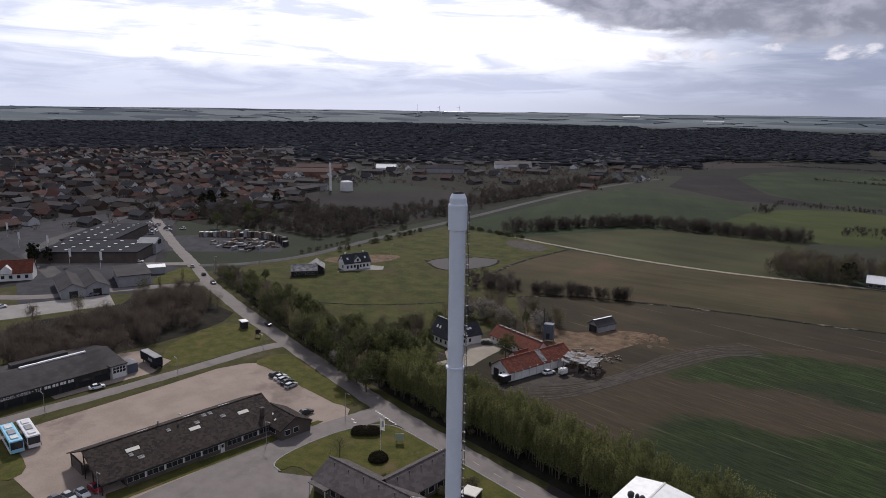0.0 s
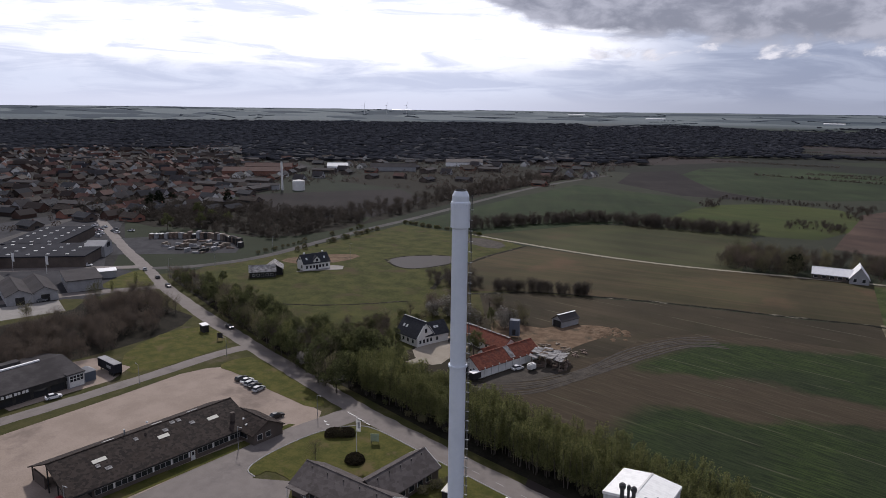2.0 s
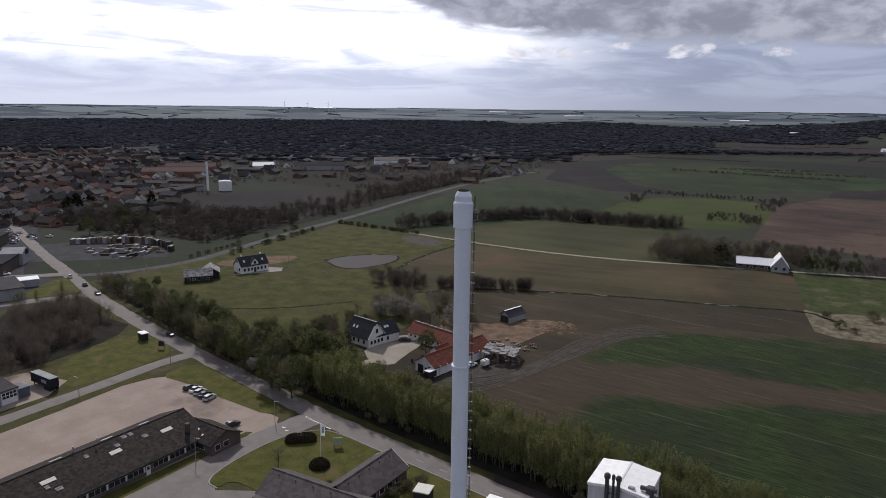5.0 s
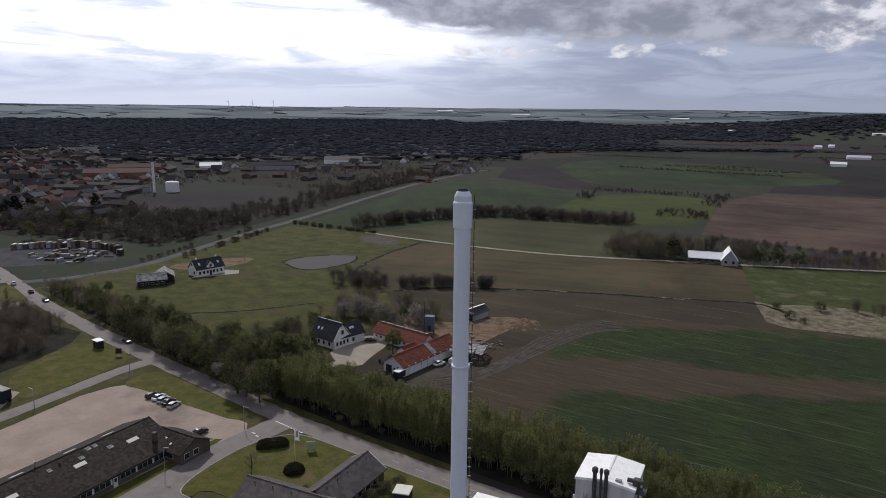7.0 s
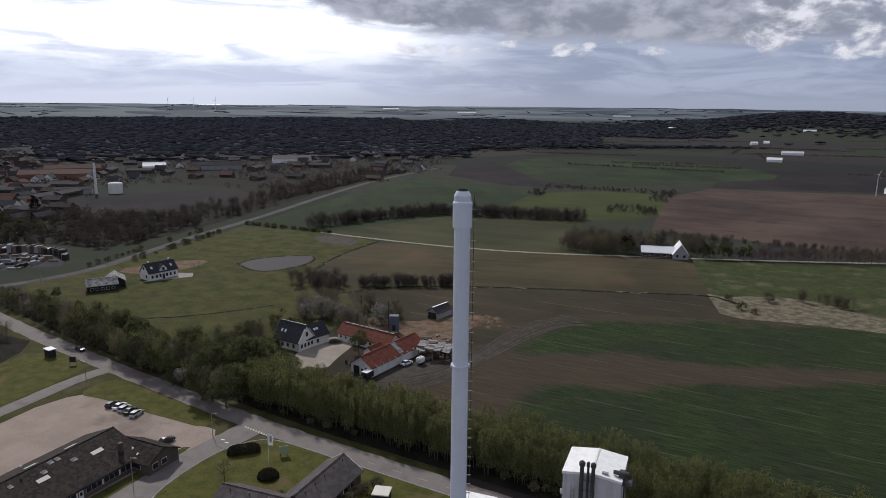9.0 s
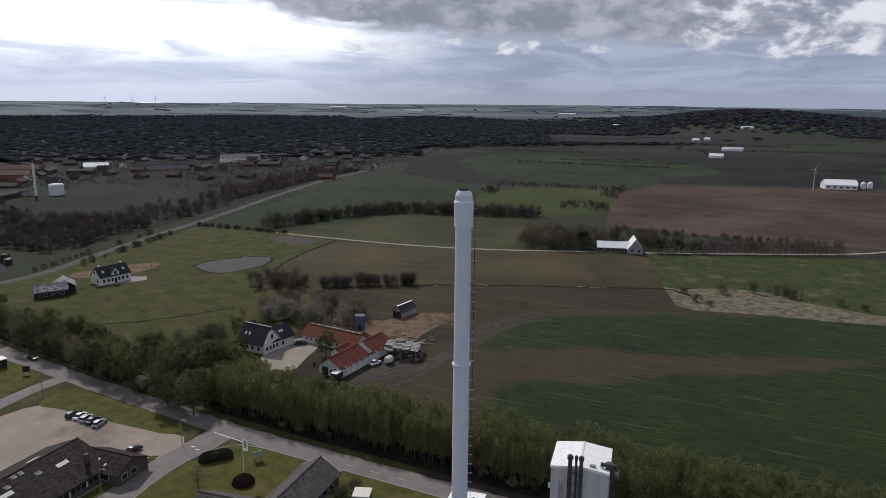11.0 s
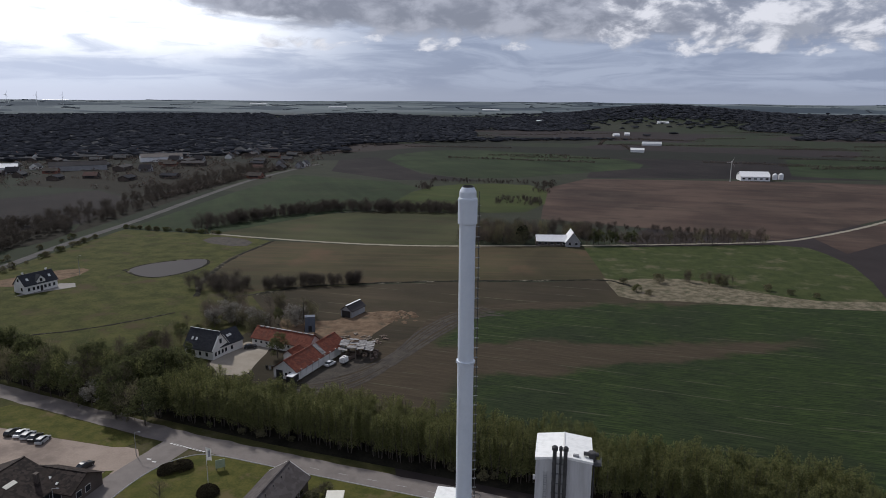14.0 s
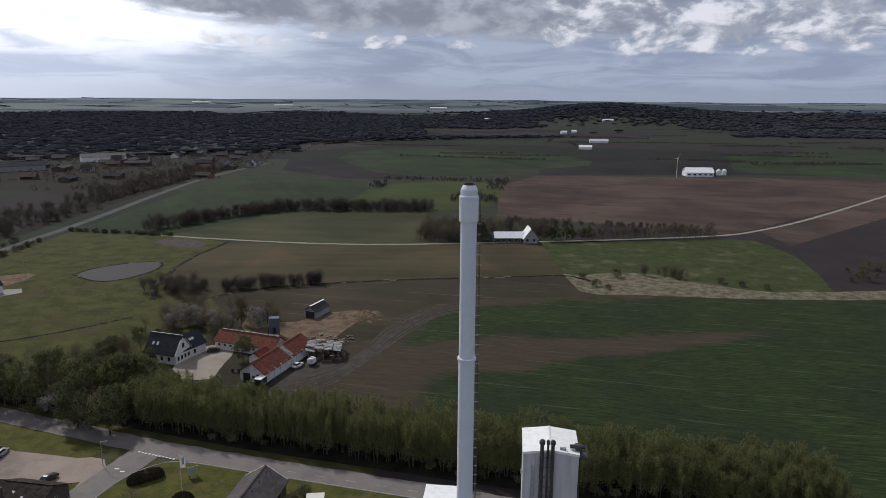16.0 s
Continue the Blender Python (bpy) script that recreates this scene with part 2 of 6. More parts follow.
def foliage(name, dark, light, size=0.9, through_light=0.25, vary=0.25):
    m, n = material(name)
    pos = n.add("ShaderNodeNewGeometry").outputs["Position"]
    isl = n.add("ShaderNodeNewGeometry").outputs["Random Per Island"]
    f = n.math("ADD", n.math("MULTIPLY", n.noise(pos, 1 / size, 3), 0.6), n.math("MULTIPLY", isl, 0.4))
    col = n.mix(n.step(f, 0.3, 0.7), dark, light)
    r = n.add("ShaderNodeObjectInfo").outputs["Random"]
    col = n.mix(1.0, col, n.mix(r, (1 - vary, 1 - vary, 1 - vary), (1 + vary, 1 + vary * 0.8, 1 + vary)), "MULTIPLY")
    d = n.add("ShaderNodeBsdfDiffuse", Color=col, Roughness=0.9)
    t = n.add("ShaderNodeBsdfTranslucent", Color=col)
    mx = n.add("ShaderNodeMixShader", Fac=through_light)
    n.put(mx, "i1", d.outputs[0])
    n.put(mx, "i2", t.outputs[0])
    n.put(n.add("ShaderNodeOutputMaterial"), "Surface", mx.outputs[0])
    return m


def ribbed(name, a, b, gap, axis=0, rough=0.5, metal=0.0):
    """Sheet cladding with ribs `gap` metres apart along an axis, streaked with dirt."""
    m, n = material(name)
    v = n.add("ShaderNodeTexCoord").outputs["Object"]
    c = n.xyz(v)[axis]
    rib = n.math("PINGPONG", n.math("DIVIDE", c, gap), 0.5)
    dirt = n.noise(n.scaled(v, (1.2, 1.2, 0.12)), 1.0, 6, 0.65)
    col = n.mix(n.step(dirt, 0.4, 0.72), a, b)
    return finish(m, n, col, rough, rib, 0.05, metal, 0.4)


def tiled(name, a, b, c, tile=0.35, rough=0.75):
    """Roof tiles in courses, mottled, with moss in patches (c)."""
    m, n = material(name)
    v = n.add("ShaderNodeTexCoord").outputs["Object"]
    x, y, z = n.xyz(v)
    course = n.math("FRACT", n.math("DIVIDE", z, tile * 0.6))
    cell = n.add("ShaderNodeTexVoronoi", Vector=n.scaled(v, (1 / tile, 1 / tile, 1.6 / tile)), Scale=1.0)
    pick = n.xyz(cell.outputs["Color"])[0]
    col = n.mix(n.step(pick, 0.1, 0.9), a, b)
    col = n.mix(n.step(n.noise(v, 0.35, 6, 0.7), 0.48, 0.7), col, c)
    return finish(m, n, col, rough, course, 0.04, 0.0, 0.12)


M = {}
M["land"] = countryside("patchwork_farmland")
M["meadow"] = mottled("rough_meadow", (0.034, 0.041, 0.011), (0.074, 0.073, 0.022), 7, 0.9, (0.064, 0.050, 0.025), 0.95, 0.08, True, gloss=0.1)
M["lawn"] = mottled("mown_lawn", (0.050, 0.057, 0.014), (0.096, 0.090, 0.025), 3, 0.4, (0.112, 0.088, 0.041), 0.95, 0.04, True, gloss=0.1)
M["wet_meadow"] = mottled("green_meadow", (0.030, 0.043, 0.014), (0.054, 0.064, 0.022), 6, 0.7, (0.098, 0.092, 0.052), 0.95, 0.05, True, gloss=0.1)
M["reed"] = mottled("dead_reed", (0.2, 0.17, 0.12), (0.075, 0.068, 0.042), 3, 0.6, (0.05, 0.058, 0.03), 0.95, 0.1, True, gloss=0.1)
M["verge"] = mottled("grass_verge", (0.042, 0.046, 0.015), (0.070, 0.064, 0.025), 4, 0.4, (0.086, 0.072, 0.046), 0.95, 0.05, True, gloss=0.1)
M["asphalt"] = mottled("worn_asphalt", (0.159, 0.139, 0.127), (0.191, 0.168, 0.154), 3, 0.2, (0.140, 0.123, 0.114), 0.85, 0.01, True)
# yard tarmac, its tone lowered to include the cloud's shadow
M["tarmac"] = mottled("tarmac_in_cloud_shade", (0.040, 0.040, 0.044), (0.062, 0.061, 0.066), 6, 0.3, None, 0.95, 0.01, True, gloss=0.1)
M["old_tarmac"] = mottled("old_road_tarmac", (0.082, 0.078, 0.076), (0.112, 0.106, 0.102), 8, 0.4, (0.07, 0.067, 0.066), 0.95, 0.01, True, gloss=0.1)
# garden ground kept dark: the cloud shadow over the town is in the colour
M["gardens"] = mottled("town_gardens", (0.020, 0.021, 0.021), (0.040, 0.038, 0.037), 18, 2.0, (0.033, 0.037, 0.026), 0.95, 0.1, True, gloss=0.1)
M["gravel"] = mottled("gravel_lot", (0.260, 0.210, 0.173), (0.328, 0.267, 0.223), 7, 0.35, (0.198, 0.160, 0.135), 0.95, 0.03, True, gloss=0.1)
M["paving"] = mottled("pale_paving", (0.221, 0.208, 0.191), (0.281, 0.264, 0.242), 4, 0.2, None, 0.9, 0.01, True)
M["yard"] = mottled("sandy_yard", (0.255, 0.221, 0.178), (0.323, 0.289, 0.238), 5, 0.3, None, 0.95, 0.02, True, gloss=0.1)
M["dirt"] = mottled("bare_dirt", (0.105, 0.070, 0.045), (0.185, 0.130, 0.086), 3, 0.4, (0.066, 0.054, 0.037), 0.95, 0.08, True, gloss=0.1)
M["mud"] = mottled("wet_mud", (0.028, 0.023, 0.018), (0.058, 0.048, 0.037), 3, 0.3, None, 0.9, 0.1, True)
M["sandtrack"] = mottled("sandy_track", (0.235, 0.213, 0.168), (0.305, 0.278, 0.222), 4, 0.3, None, 0.95, 0.02, True, gloss=0.1)
M["ditch"] = mottled("ditch_bank", (0.006, 0.006, 0.004), (0.026, 0.024, 0.016), 2, 0.4, (0.16, 0.145, 0.11), 0.95, 0.1, True, gloss=0.1)
# near-black because the shade of trees and cloud is put into this colour
M["floor_wood"] = mottled("woodland_floor_with_shade", (0.012, 0.011, 0.008), (0.027, 0.024, 0.017), 5, 0.6, None, 0.95, 0.1, True, gloss=0.1)
# canopy colour shifted to blue-grey for the haze of distance
M["canopy"] = mottled("leafless_canopy_hazed", (0.030, 0.032, 0.037), (0.050, 0.051, 0.055), 60, 6, (0.040, 0.044, 0.044), 0.95, 1.2, True, gloss=0.05)
M["brown_green"] = row_field("brown_green_field", (0.047, 0.045, 0.023), (0.059, 0.050, 0.029), (0.078, 0.054, 0.034), -6, 3.0, 0.5)
M["olive"] = row_field("olive_field", (0.044, 0.049, 0.023), (0.052, 0.055, 0.028), (0.058, 0.049, 0.029), 3, 6.0, 0.4)
M["green_field"] = row_field("green_field", (0.022, 0.035, 0.016), (0.028, 0.041, 0.019), (0.034, 0.042, 0.022), 60, 6.0, 0.4)
M["bright_field"] = row_field("bright_pasture", (0.038, 0.053, 0.016), (0.048, 0.060, 0.020), (0.044, 0.046, 0.020), 20, 8.0, 0.4)
M["plough"] = row_field("ploughed_field", (0.063, 0.043, 0.036), (0.083, 0.059, 0.048), (0.050, 0.036, 0.030), 8, 4.0, 0.4)
M["dark_plough"] = row_field("dark_ploughed_field", (0.019, 0.0165, 0.0175), (0.027, 0.023, 0.023), (0.0165, 0.0155, 0.0155), 50, 4.0, 0.4)
M["soil"] = row_field("brown_soil", (0.041, 0.034, 0.023), (0.051, 0.041, 0.028), (0.033, 0.031, 0.018), 6, 2.2, 0.55, 11.0)
M["wheat"] = wheat_field("winter_wheat")
M["white_line"] = mottled("road_marking", (0.7, 0.7, 0.68), (0.55, 0.55, 0.53), 1, 0.1)
M["water"], _n = material("pond_water")
finish(M["water"], _n, _n.mix(0.5, (0.058, 0.053, 0.052), (0.074, 0.068, 0.067)), 0.6, _n.noise(_n.add("ShaderNodeNewGeometry").outputs["Position"], 1.5, 3), 0.01, 0.0, 0.04)
M["chimney"] = mottled("pale_grey_paint", (0.71, 0.76, 0.83), (0.77, 0.81, 0.87), 5, 0.4, (0.67, 0.71, 0.77), 0.45, 0.002, gloss=0.4)
M["steel"] = mottled("galvanised_steel", (0.28, 0.29, 0.3), (0.38, 0.39, 0.4), 0.6, 0.1, None, 0.5, 0.002, metal=0.6)
M["dark_steel"] = mottled("sooty_steel", (0.04, 0.04, 0.042), (0.08, 0.078, 0.075), 0.6, 0.1, None, 0.6, 0.004)
M["clad"] = ribbed("pale_cladding", (0.57, 0.57, 0.575), (0.46, 0.46, 0.455), 0.35, 0)
M["clad_roof"] = ribbed("white_sheet_roof", (0.9, 0.9, 0.87), (0.78, 0.78, 0.75), 0.5, 1)
M["white"] = mottled("white_render", (0.74, 0.73, 0.70), (0.62, 0.61, 0.585), 2.5, 0.2, (0.68, 0.67, 0.64), 0.85, 0.004)
M["white_sheet"] = ribbed("white_painted_sheet", (0.82, 0.82, 0.82), (0.72, 0.72, 0.72), 0.5, 0)
M["slate"] = tiled("dark_slate", (0.028, 0.03, 0.036), (0.05, 0.052, 0.058), (0.04, 0.042, 0.045), 0.3)
M["old_roof"] = tiled("weathered_cement_tiles", (0.016, 0.012, 0.011), (0.044, 0.033, 0.028), (0.030, 0.021, 0.017), 0.55)
M["grey_roof"] = tiled("grey_cement_sheet", (0.081, 0.070, 0.067), (0.111, 0.098, 0.094), (0.068, 0.059, 0.055), 0.9)
M["felt"] = mottled("roofing_felt", (0.050, 0.046, 0.047), (0.072, 0.067, 0.068), 6, 0.4, (0.040, 0.037, 0.038), 0.9, 0.01, gloss=0.1)
M["dark_felt"] = mottled("dark_felt", (0.022, 0.023, 0.029), (0.036, 0.037, 0.044), 8, 0.5, None, 0.95, 0.01, gloss=0.1)
M["red_roof"] = tiled("rusty_red_tiles", (0.125, 0.038, 0.025), (0.19, 0.064, 0.040), (0.095, 0.046, 0.035), 0.4)
M["dull_red_roof"] = tiled("faded_red_tiles", (0.060, 0.030, 0.026), (0.095, 0.045, 0.037), (0.05, 0.034, 0.03), 0.4)
M["patched"] = mottled("patched_sheet_roof", (0.09, 0.085, 0.085), (0.38, 0.37, 0.36), 1.6, 0.3, (0.2, 0.19, 0.18))
M["dark_brick"] = mottled("brown_brick", (0.075, 0.06, 0.052), (0.11, 0.088, 0.074), 3, 0.12)
M["brick"] = mottled("red_brick", (0.2, 0.09, 0.066), (0.27, 0.13, 0.095), 3, 0.12)
M["grey_wall"] = mottled("grey_wall", (0.26, 0.26, 0.265), (0.34, 0.34, 0.345), 3, 0.2)
M["black_wood"] = mottled("tarred_boards", (0.02, 0.02, 0.02), (0.04, 0.038, 0.036), 1.5, 0.1)
M["blue_wall"] = ribbed("slate_blue_boards", (0.075, 0.095, 0.13), (0.1, 0.115, 0.14), 0.3, 0)
M["frame"] = mottled("white_window_frame", (0.7, 0.7, 0.68), (0.6, 0.6, 0.58), 0.5, 0.05)
M["rust"] = mottled("rusty_scrap", (0.12, 0.08, 0.06), (0.22, 0.18, 0.15), 0.8, 0.1)
M["wood"] = mottled("weathered_wood", (0.16, 0.13, 0.1), (0.24, 0.2, 0.16), 0.8, 0.08)
M["concrete"] = mottled("concrete", (0.3, 0.29, 0.28), (0.38, 0.37, 0.355), 2, 0.1)
M["cream"] = mottled("cream_roof_sheet", (0.62, 0.6, 0.52), (0.7, 0.68, 0.6), 1.5, 0.1)
M["flag"] = mottled("white_flag_cloth", (0.72, 0.72, 0.7), (0.62, 0.62, 0.6), 1, 0.05)
M["glass"], _n = material("dark_glass")
finish(M["glass"], _n, _n.mix(0.5, (0.02, 0.023, 0.027), (0.03, 0.033, 0.038)), 0.08, None, 0, 0, 0.5)
M["bark"] = mottled("bark", (0.06, 0.05, 0.04), (0.11, 0.095, 0.078), 0.6, 0.08)
M["leaf"] = foliage("fresh_willow_leaves", (0.098, 0.110, 0.045), (0.300, 0.305, 0.125), 0.5, 0.42, 0.08)
M["leaf_mid"] = foliage("mixed_leaves", (0.062, 0.074, 0.036), (0.178, 0.188, 0.082), 0.8, 0.38, 0.2)
M["twig"] = foliage("bare_twigs", (0.098, 0.082, 0.064), (0.205, 0.170, 0.132), 1.5, 0.25, 0.25)
M["dark_twig"] = foliage("dark_bare_twigs", (0.072, 0.063, 0.053), (0.158, 0.137, 0.112), 6.0, 0.25, 0.2)
M["bud"] = foliage("budding_twigs", (0.111, 0.104, 0.062), (0.221, 0.208, 0.119), 1.5, 0.3, 0.25)
M["blossom"] = foliage("white_blossom", (0.13, 0.125, 0.09), (0.42, 0.4, 0.35), 0.8, 0.3, 0.2)
M["conifer"] = foliage("conifer_needles", (0.014, 0.018, 0.012), (0.03, 0.036, 0.02), 1.0, 0.1, 0.2)
M["hedge"] = foliage("clipped_hedge", (0.034, 0.030, 0.020), (0.082, 0.070, 0.042), 0.5, 0.15, 0.15)
# bare crowns with distance haze mixed into their blue-grey tone
M["wood_far"] = foliage("far_woodland_hazed", (0.050, 0.052, 0.060), (0.084, 0.086, 0.094), 70.0, 0.0, 0.0)
# pale blue tone carries the air's haze over the distant hedges
M["hedge_far"] = foliage("far_hedgerows_hazed", (0.09, 0.105, 0.125), (0.13, 0.145, 0.16), 60.0, 0.0, 0.0)
for _name, _cols in (("far_house_wall", ((0.05, 0.04, 0.035), (0.09, 0.055, 0.045), (0.5, 0.5, 0.49))), ("far_house_roof", ((0.028, 0.029, 0.034), (0.045, 0.036, 0.033), (0.085, 0.043, 0.036)))):
    M[_name], _n = material(_name)
    _r = _n.add("ShaderNodeNewGeometry").outputs["Random Per Island"]
    finish(M[_name], _n, _n.mix(_n.step(_r, 0.70, 0.74), _n.mix(_n.step(_r, 0.3, 0.4), _cols[0], _cols[1]), _cols[2]), 0.9, None, 0, 0, 0.1)
M["tyre"] = mottled("tyre_rubber", (0.02, 0.02, 0.02), (0.03, 0.03, 0.03), 0.3, 0.05)
M["lamp"] = mottled("headlight_glass", (0.6, 0.6, 0.6), (0.7, 0.7, 0.7), 0.3, 0.05, None, 0.15)


def paint(name, c, rough=0.3):
    return mottled(name, c, tuple(min(1.0, v * 1.08 + 0.004) for v in c), 2.0, 0.3, None, rough, 0.0005, gloss=0.5)


PAINT = {k: paint("car_paint_" + k, c) for k, c in (("white", (0.72, 0.72, 0.72)), ("black", (0.015, 0.015, 0.017)), ("silver", (0.42, 0.43, 0.44)), ("grey", (0.12, 0.125, 0.13)), ("red", (0.28, 0.02, 0.03)), ("ice", (0.28, 0.58, 0.74)))}

# ---- mesh helpers ----


def mesh(name, verts, faces):
    me = bpy.data.meshes.new(name)
    me.from_pydata([tuple(v) for v in verts], [], faces)
    me.update()
    return me


def part(name, bm, mat, parent=None, label="", m=None):
    """Links a bmesh or mesh as one object under a thing or a part."""
    if isinstance(bm, bmesh.types.BMesh):
        bmesh.ops.recalc_face_normals(bm, faces=bm.faces)
        me = bpy.data.meshes.new(name)
        bm.to_mesh(me)
        bm.free()
    else:
        me = bm
    if not me.materials:
        me.materials.append(mat)
    ob = new(name, me)
    ob.parent = parent
    if m is not None:
        ob.matrix_basis = m
    return tagged(ob, label)


def thing(name, label, category, x, y, z=0.0, turn=0.0, group="", kind=""):
    ob = new(name)
    ob.matrix_basis = pose(x, y, z, 0, 0, turn)
    return tagged(ob, label, category, group, kind)


def put_box(bm, x0, x1, y0, y1, z0, z1, m=None):
    vs = [bm.verts.new((x, y, z)) for z in (z0, z1) for x, y in ((x0, y0), (x1, y0), (x1, y1), (x0, y1))]
    for f in ((0, 3, 2, 1), (4, 5, 6, 7), (0, 1, 5, 4), (1, 2, 6, 5), (2, 3, 7, 6), (3, 0, 4, 7)):
        bm.faces.new([vs[i] for i in f])
    if m is not None:
        bmesh.ops.transform(bm, matrix=m, verts=vs)
    return vs


def box(*a, bevel=0.0, m=None):
    bm = bmesh.new()
    put_box(bm, *a, m=m)
    if bevel:
        bmesh.ops.bevel(bm, geom=bm.edges[:], offset=bevel, segments=2, affect="EDGES")
    return bm


def lathe(profile, n=32):
    """A turned body from (radius, height) pairs."""
    bm = bmesh.new()
    rings = []
    for r, z in profile:
        rings.append([bm.verts.new((r * math.cos(2 * math.pi * i / n), r * math.sin(2 * math.pi * i / n), z)) for i in range(n)])
    for a, b in zip(rings, rings[1:]):
        for i in range(n):
            bm.faces.new((a[i], a[(i + 1) % n], b[(i + 1) % n], b[i]))
    bm.faces.new(rings[0][::-1])
    bm.faces.new(rings[-1])
    return bm


def put_tube(bm, a, b, r, n=6, r2=None):
    a, b = Vector(a), Vector(b)
    q = (b - a).to_track_quat("Z", "Y")
    ends = []
    for p, rr in ((a, r), (b, r if r2 is None else r2)):
        ends.append([bm.verts.new(p + q @ Vector((rr * math.cos(2 * math.pi * i / n), rr * math.sin(2 * math.pi * i / n), 0))) for i in range(n)])
    for i in range(n):
        bm.faces.new((ends[0][i], ends[0][(i + 1) % n], ends[1][(i + 1) % n], ends[1][i]))
    bm.faces.new(ends[0][::-1])
    bm.faces.new(ends[1])


def tube(a, b, r, n=8, r2=None):
    bm = bmesh.new()
    put_tube(bm, a, b, r, n, r2)
    return bm


def smooth_outline(points, rounds=2):
    for _ in range(rounds):
        q = []
        for a, b in zip(points, points[1:] + points[:1]):
            q += [(a[0] * 0.75 + b[0] * 0.25, a[1] * 0.75 + b[1] * 0.25), (a[0] * 0.25 + b[0] * 0.75, a[1] * 0.25 + b[1] * 0.75)]
        points = q
    return points


def sheet(name, points, z, mat, label, category="field", rounds=0, thick=0.0):
    """A flat piece of ground with the given outline."""
    pts = smooth_outline(points, rounds) if rounds else points
    bm = bmesh.new()
    f = bm.faces.new([bm.verts.new((x, y, z)) for x, y in pts])
    if f.normal.z < 0:
        f.normal_flip()
    bm.normal_update()
    if f.normal.z < 0:
        f.normal_flip()
    if thick:
        r = bmesh.ops.extrude_face_region(bm, geom=[f])
        bmesh.ops.translate(bm, vec=(0, 0, -thick), verts=[v for v in r["geom"] if isinstance(v, bmesh.types.BMVert)])
    bmesh.ops.triangulate(bm, faces=[f for f in bm.faces if len(f.verts) > 4])
    me = bpy.data.meshes.new(name)
    bm.to_mesh(me)
    bm.free()
    me.materials.append(mat)
    ob = new(name, me)
    return tagged(ob, label, category, kind="structure")


def curve_points(points, rounds=2):
    """An open line, rounded at its corners."""
    for _ in range(rounds):
        q = [points[0]]
        for a, b in zip(points, points[1:]):
            q += [(a[0] * 0.75 + b[0] * 0.25, a[1] * 0.75 + b[1] * 0.25), (a[0] * 0.25 + b[0] * 0.75, a[1] * 0.25 + b[1] * 0.75)]
        points = q + [points[-1]]
    return points


def strip(name, points, width, z, mat, label, category="road", rounds=2, ragged=0.0, lip=0.0):
    """A road or ditch: a band along a line. ragged: unevenness of its edges in metres."""
    pts = curve_points(points, rounds)
    if ragged:
        fine = []
        for a, b in zip(pts, pts[1:]):
            k = max(1, int(math.dist(a, b) / 2.5))
            fine += [(a[0] + (b[0] - a[0]) * i / k, a[1] + (b[1] - a[1]) * i / k) for i in range(k)]
        pts = fine + [pts[-1]]
    rng = random.Random(name)
    verts, faces = [], []
    for i, p in enumerate(pts):
        a, b = pts[max(0, i - 1)], pts[min(len(pts) - 1, i + 1)]
        d = Vector((b[0] - a[0], b[1] - a[1], 0)).normalized()
        s = Vector((-d.y, d.x, 0))
        wl, wr = (width / 2 + rng.uniform(-ragged, ragged) for _ in "ab")
        c = Vector((p[0], p[1], z))
        verts += [c + s * wl - Vector((0, 0, lip)), c + s * wl * 0.3, c - s * wr * 0.3, c - s * wr - Vector((0, 0, lip))]
        if i:
            k = 4 * i
            faces += [(k - 4 + j, k - 3 + j, k + 1 + j, k + j) for j in range(3)]
    me = mesh(name, verts, [f[::-1] for f in faces])
    me.materials.append(mat)
    return tagged(new(name, me), label, category, kind="structure")


# ---- ground ----


def land_height(x, y):
    r = math.hypot(x + 30, y)
    k = min(1.0, max(0.0, (r - 2300) / 2500))
    h = 50 * k * k * (3 - 2 * k)
    h += 7 * k * noise.noise((x / 700, y / 700, 0.3)) + 5 * k * noise.noise((x / 250, y / 250, 1.3))
    u, v = (x - 270) / 330, (y - 2500) / 420
    h += 44 * math.exp(-u * u - v * v)
    u, v = (x - 900) / 600, (y - 2500) / 380
    h += 15 * math.exp(-u * u - v * v)
    return h


def build_ground():
    radii = [0, 300, 800, 1300] + [1500 + 85 * i for i in range(41)]
    n = 220
    verts, faces = [(-30, 0, 0)], []
    for r in radii[1:]:
        for i in range(n):
            x, y = -30 + r * math.cos(2 * math.pi * i / n), r * math.sin(2 * math.pi * i / n)
            verts.append((x, y, land_height(x, y) if r > 1300 else 0.0))
    faces += [(0, 1 + i, 1 + (i + 1) % n) for i in range(n)]
    for k in range(len(radii) - 2):
        a, b = 1 + k * n, 1 + (k + 1) * n
        faces += [(a + i, b + i, b + (i + 1) % n, a + (i + 1) % n) for i in range(n)]
    me = mesh("ground", verts, faces)
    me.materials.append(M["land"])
    for p in me.polygons:
        p.use_smooth = True
    tagged(new("ground", me), "wide patchwork of farmland reaching the horizon", "ground", kind="structure")


build_ground()

sheet("ground_site", [(-320, 60), (-262, 163), (-254, 183), (-262, 225), (-100, 235), (-60, 100), (60, 90), (60, -60), (-320, -60)], 0.01, M["verge"], "rough grass round the industrial sites", "ground")
sheet("field_meadow", [(-254, 160), (-205, 140), (-160, 130), (-128, 128), (-125, 150), (-140, 185), (-162, 209), (-172, 228), (-179, 268), (-176, 307), (-200, 316), (-266, 320), (-262, 262), (-256, 205), (-262, 176)], 0.03, M["meadow"], "tussocky yellow-green meadow beside the pond")
sheet("field_brown", [(-176, 308), (-179, 268), (-172, 230), (-150, 214), (-128, 229), (-81, 246), (-37, 256), (-13, 262), (-18, 327), (-66, 317), (-93, 311), (-131, 307)], 0.03, M["brown_green"], "thinly greened brown field between ditch and lane")
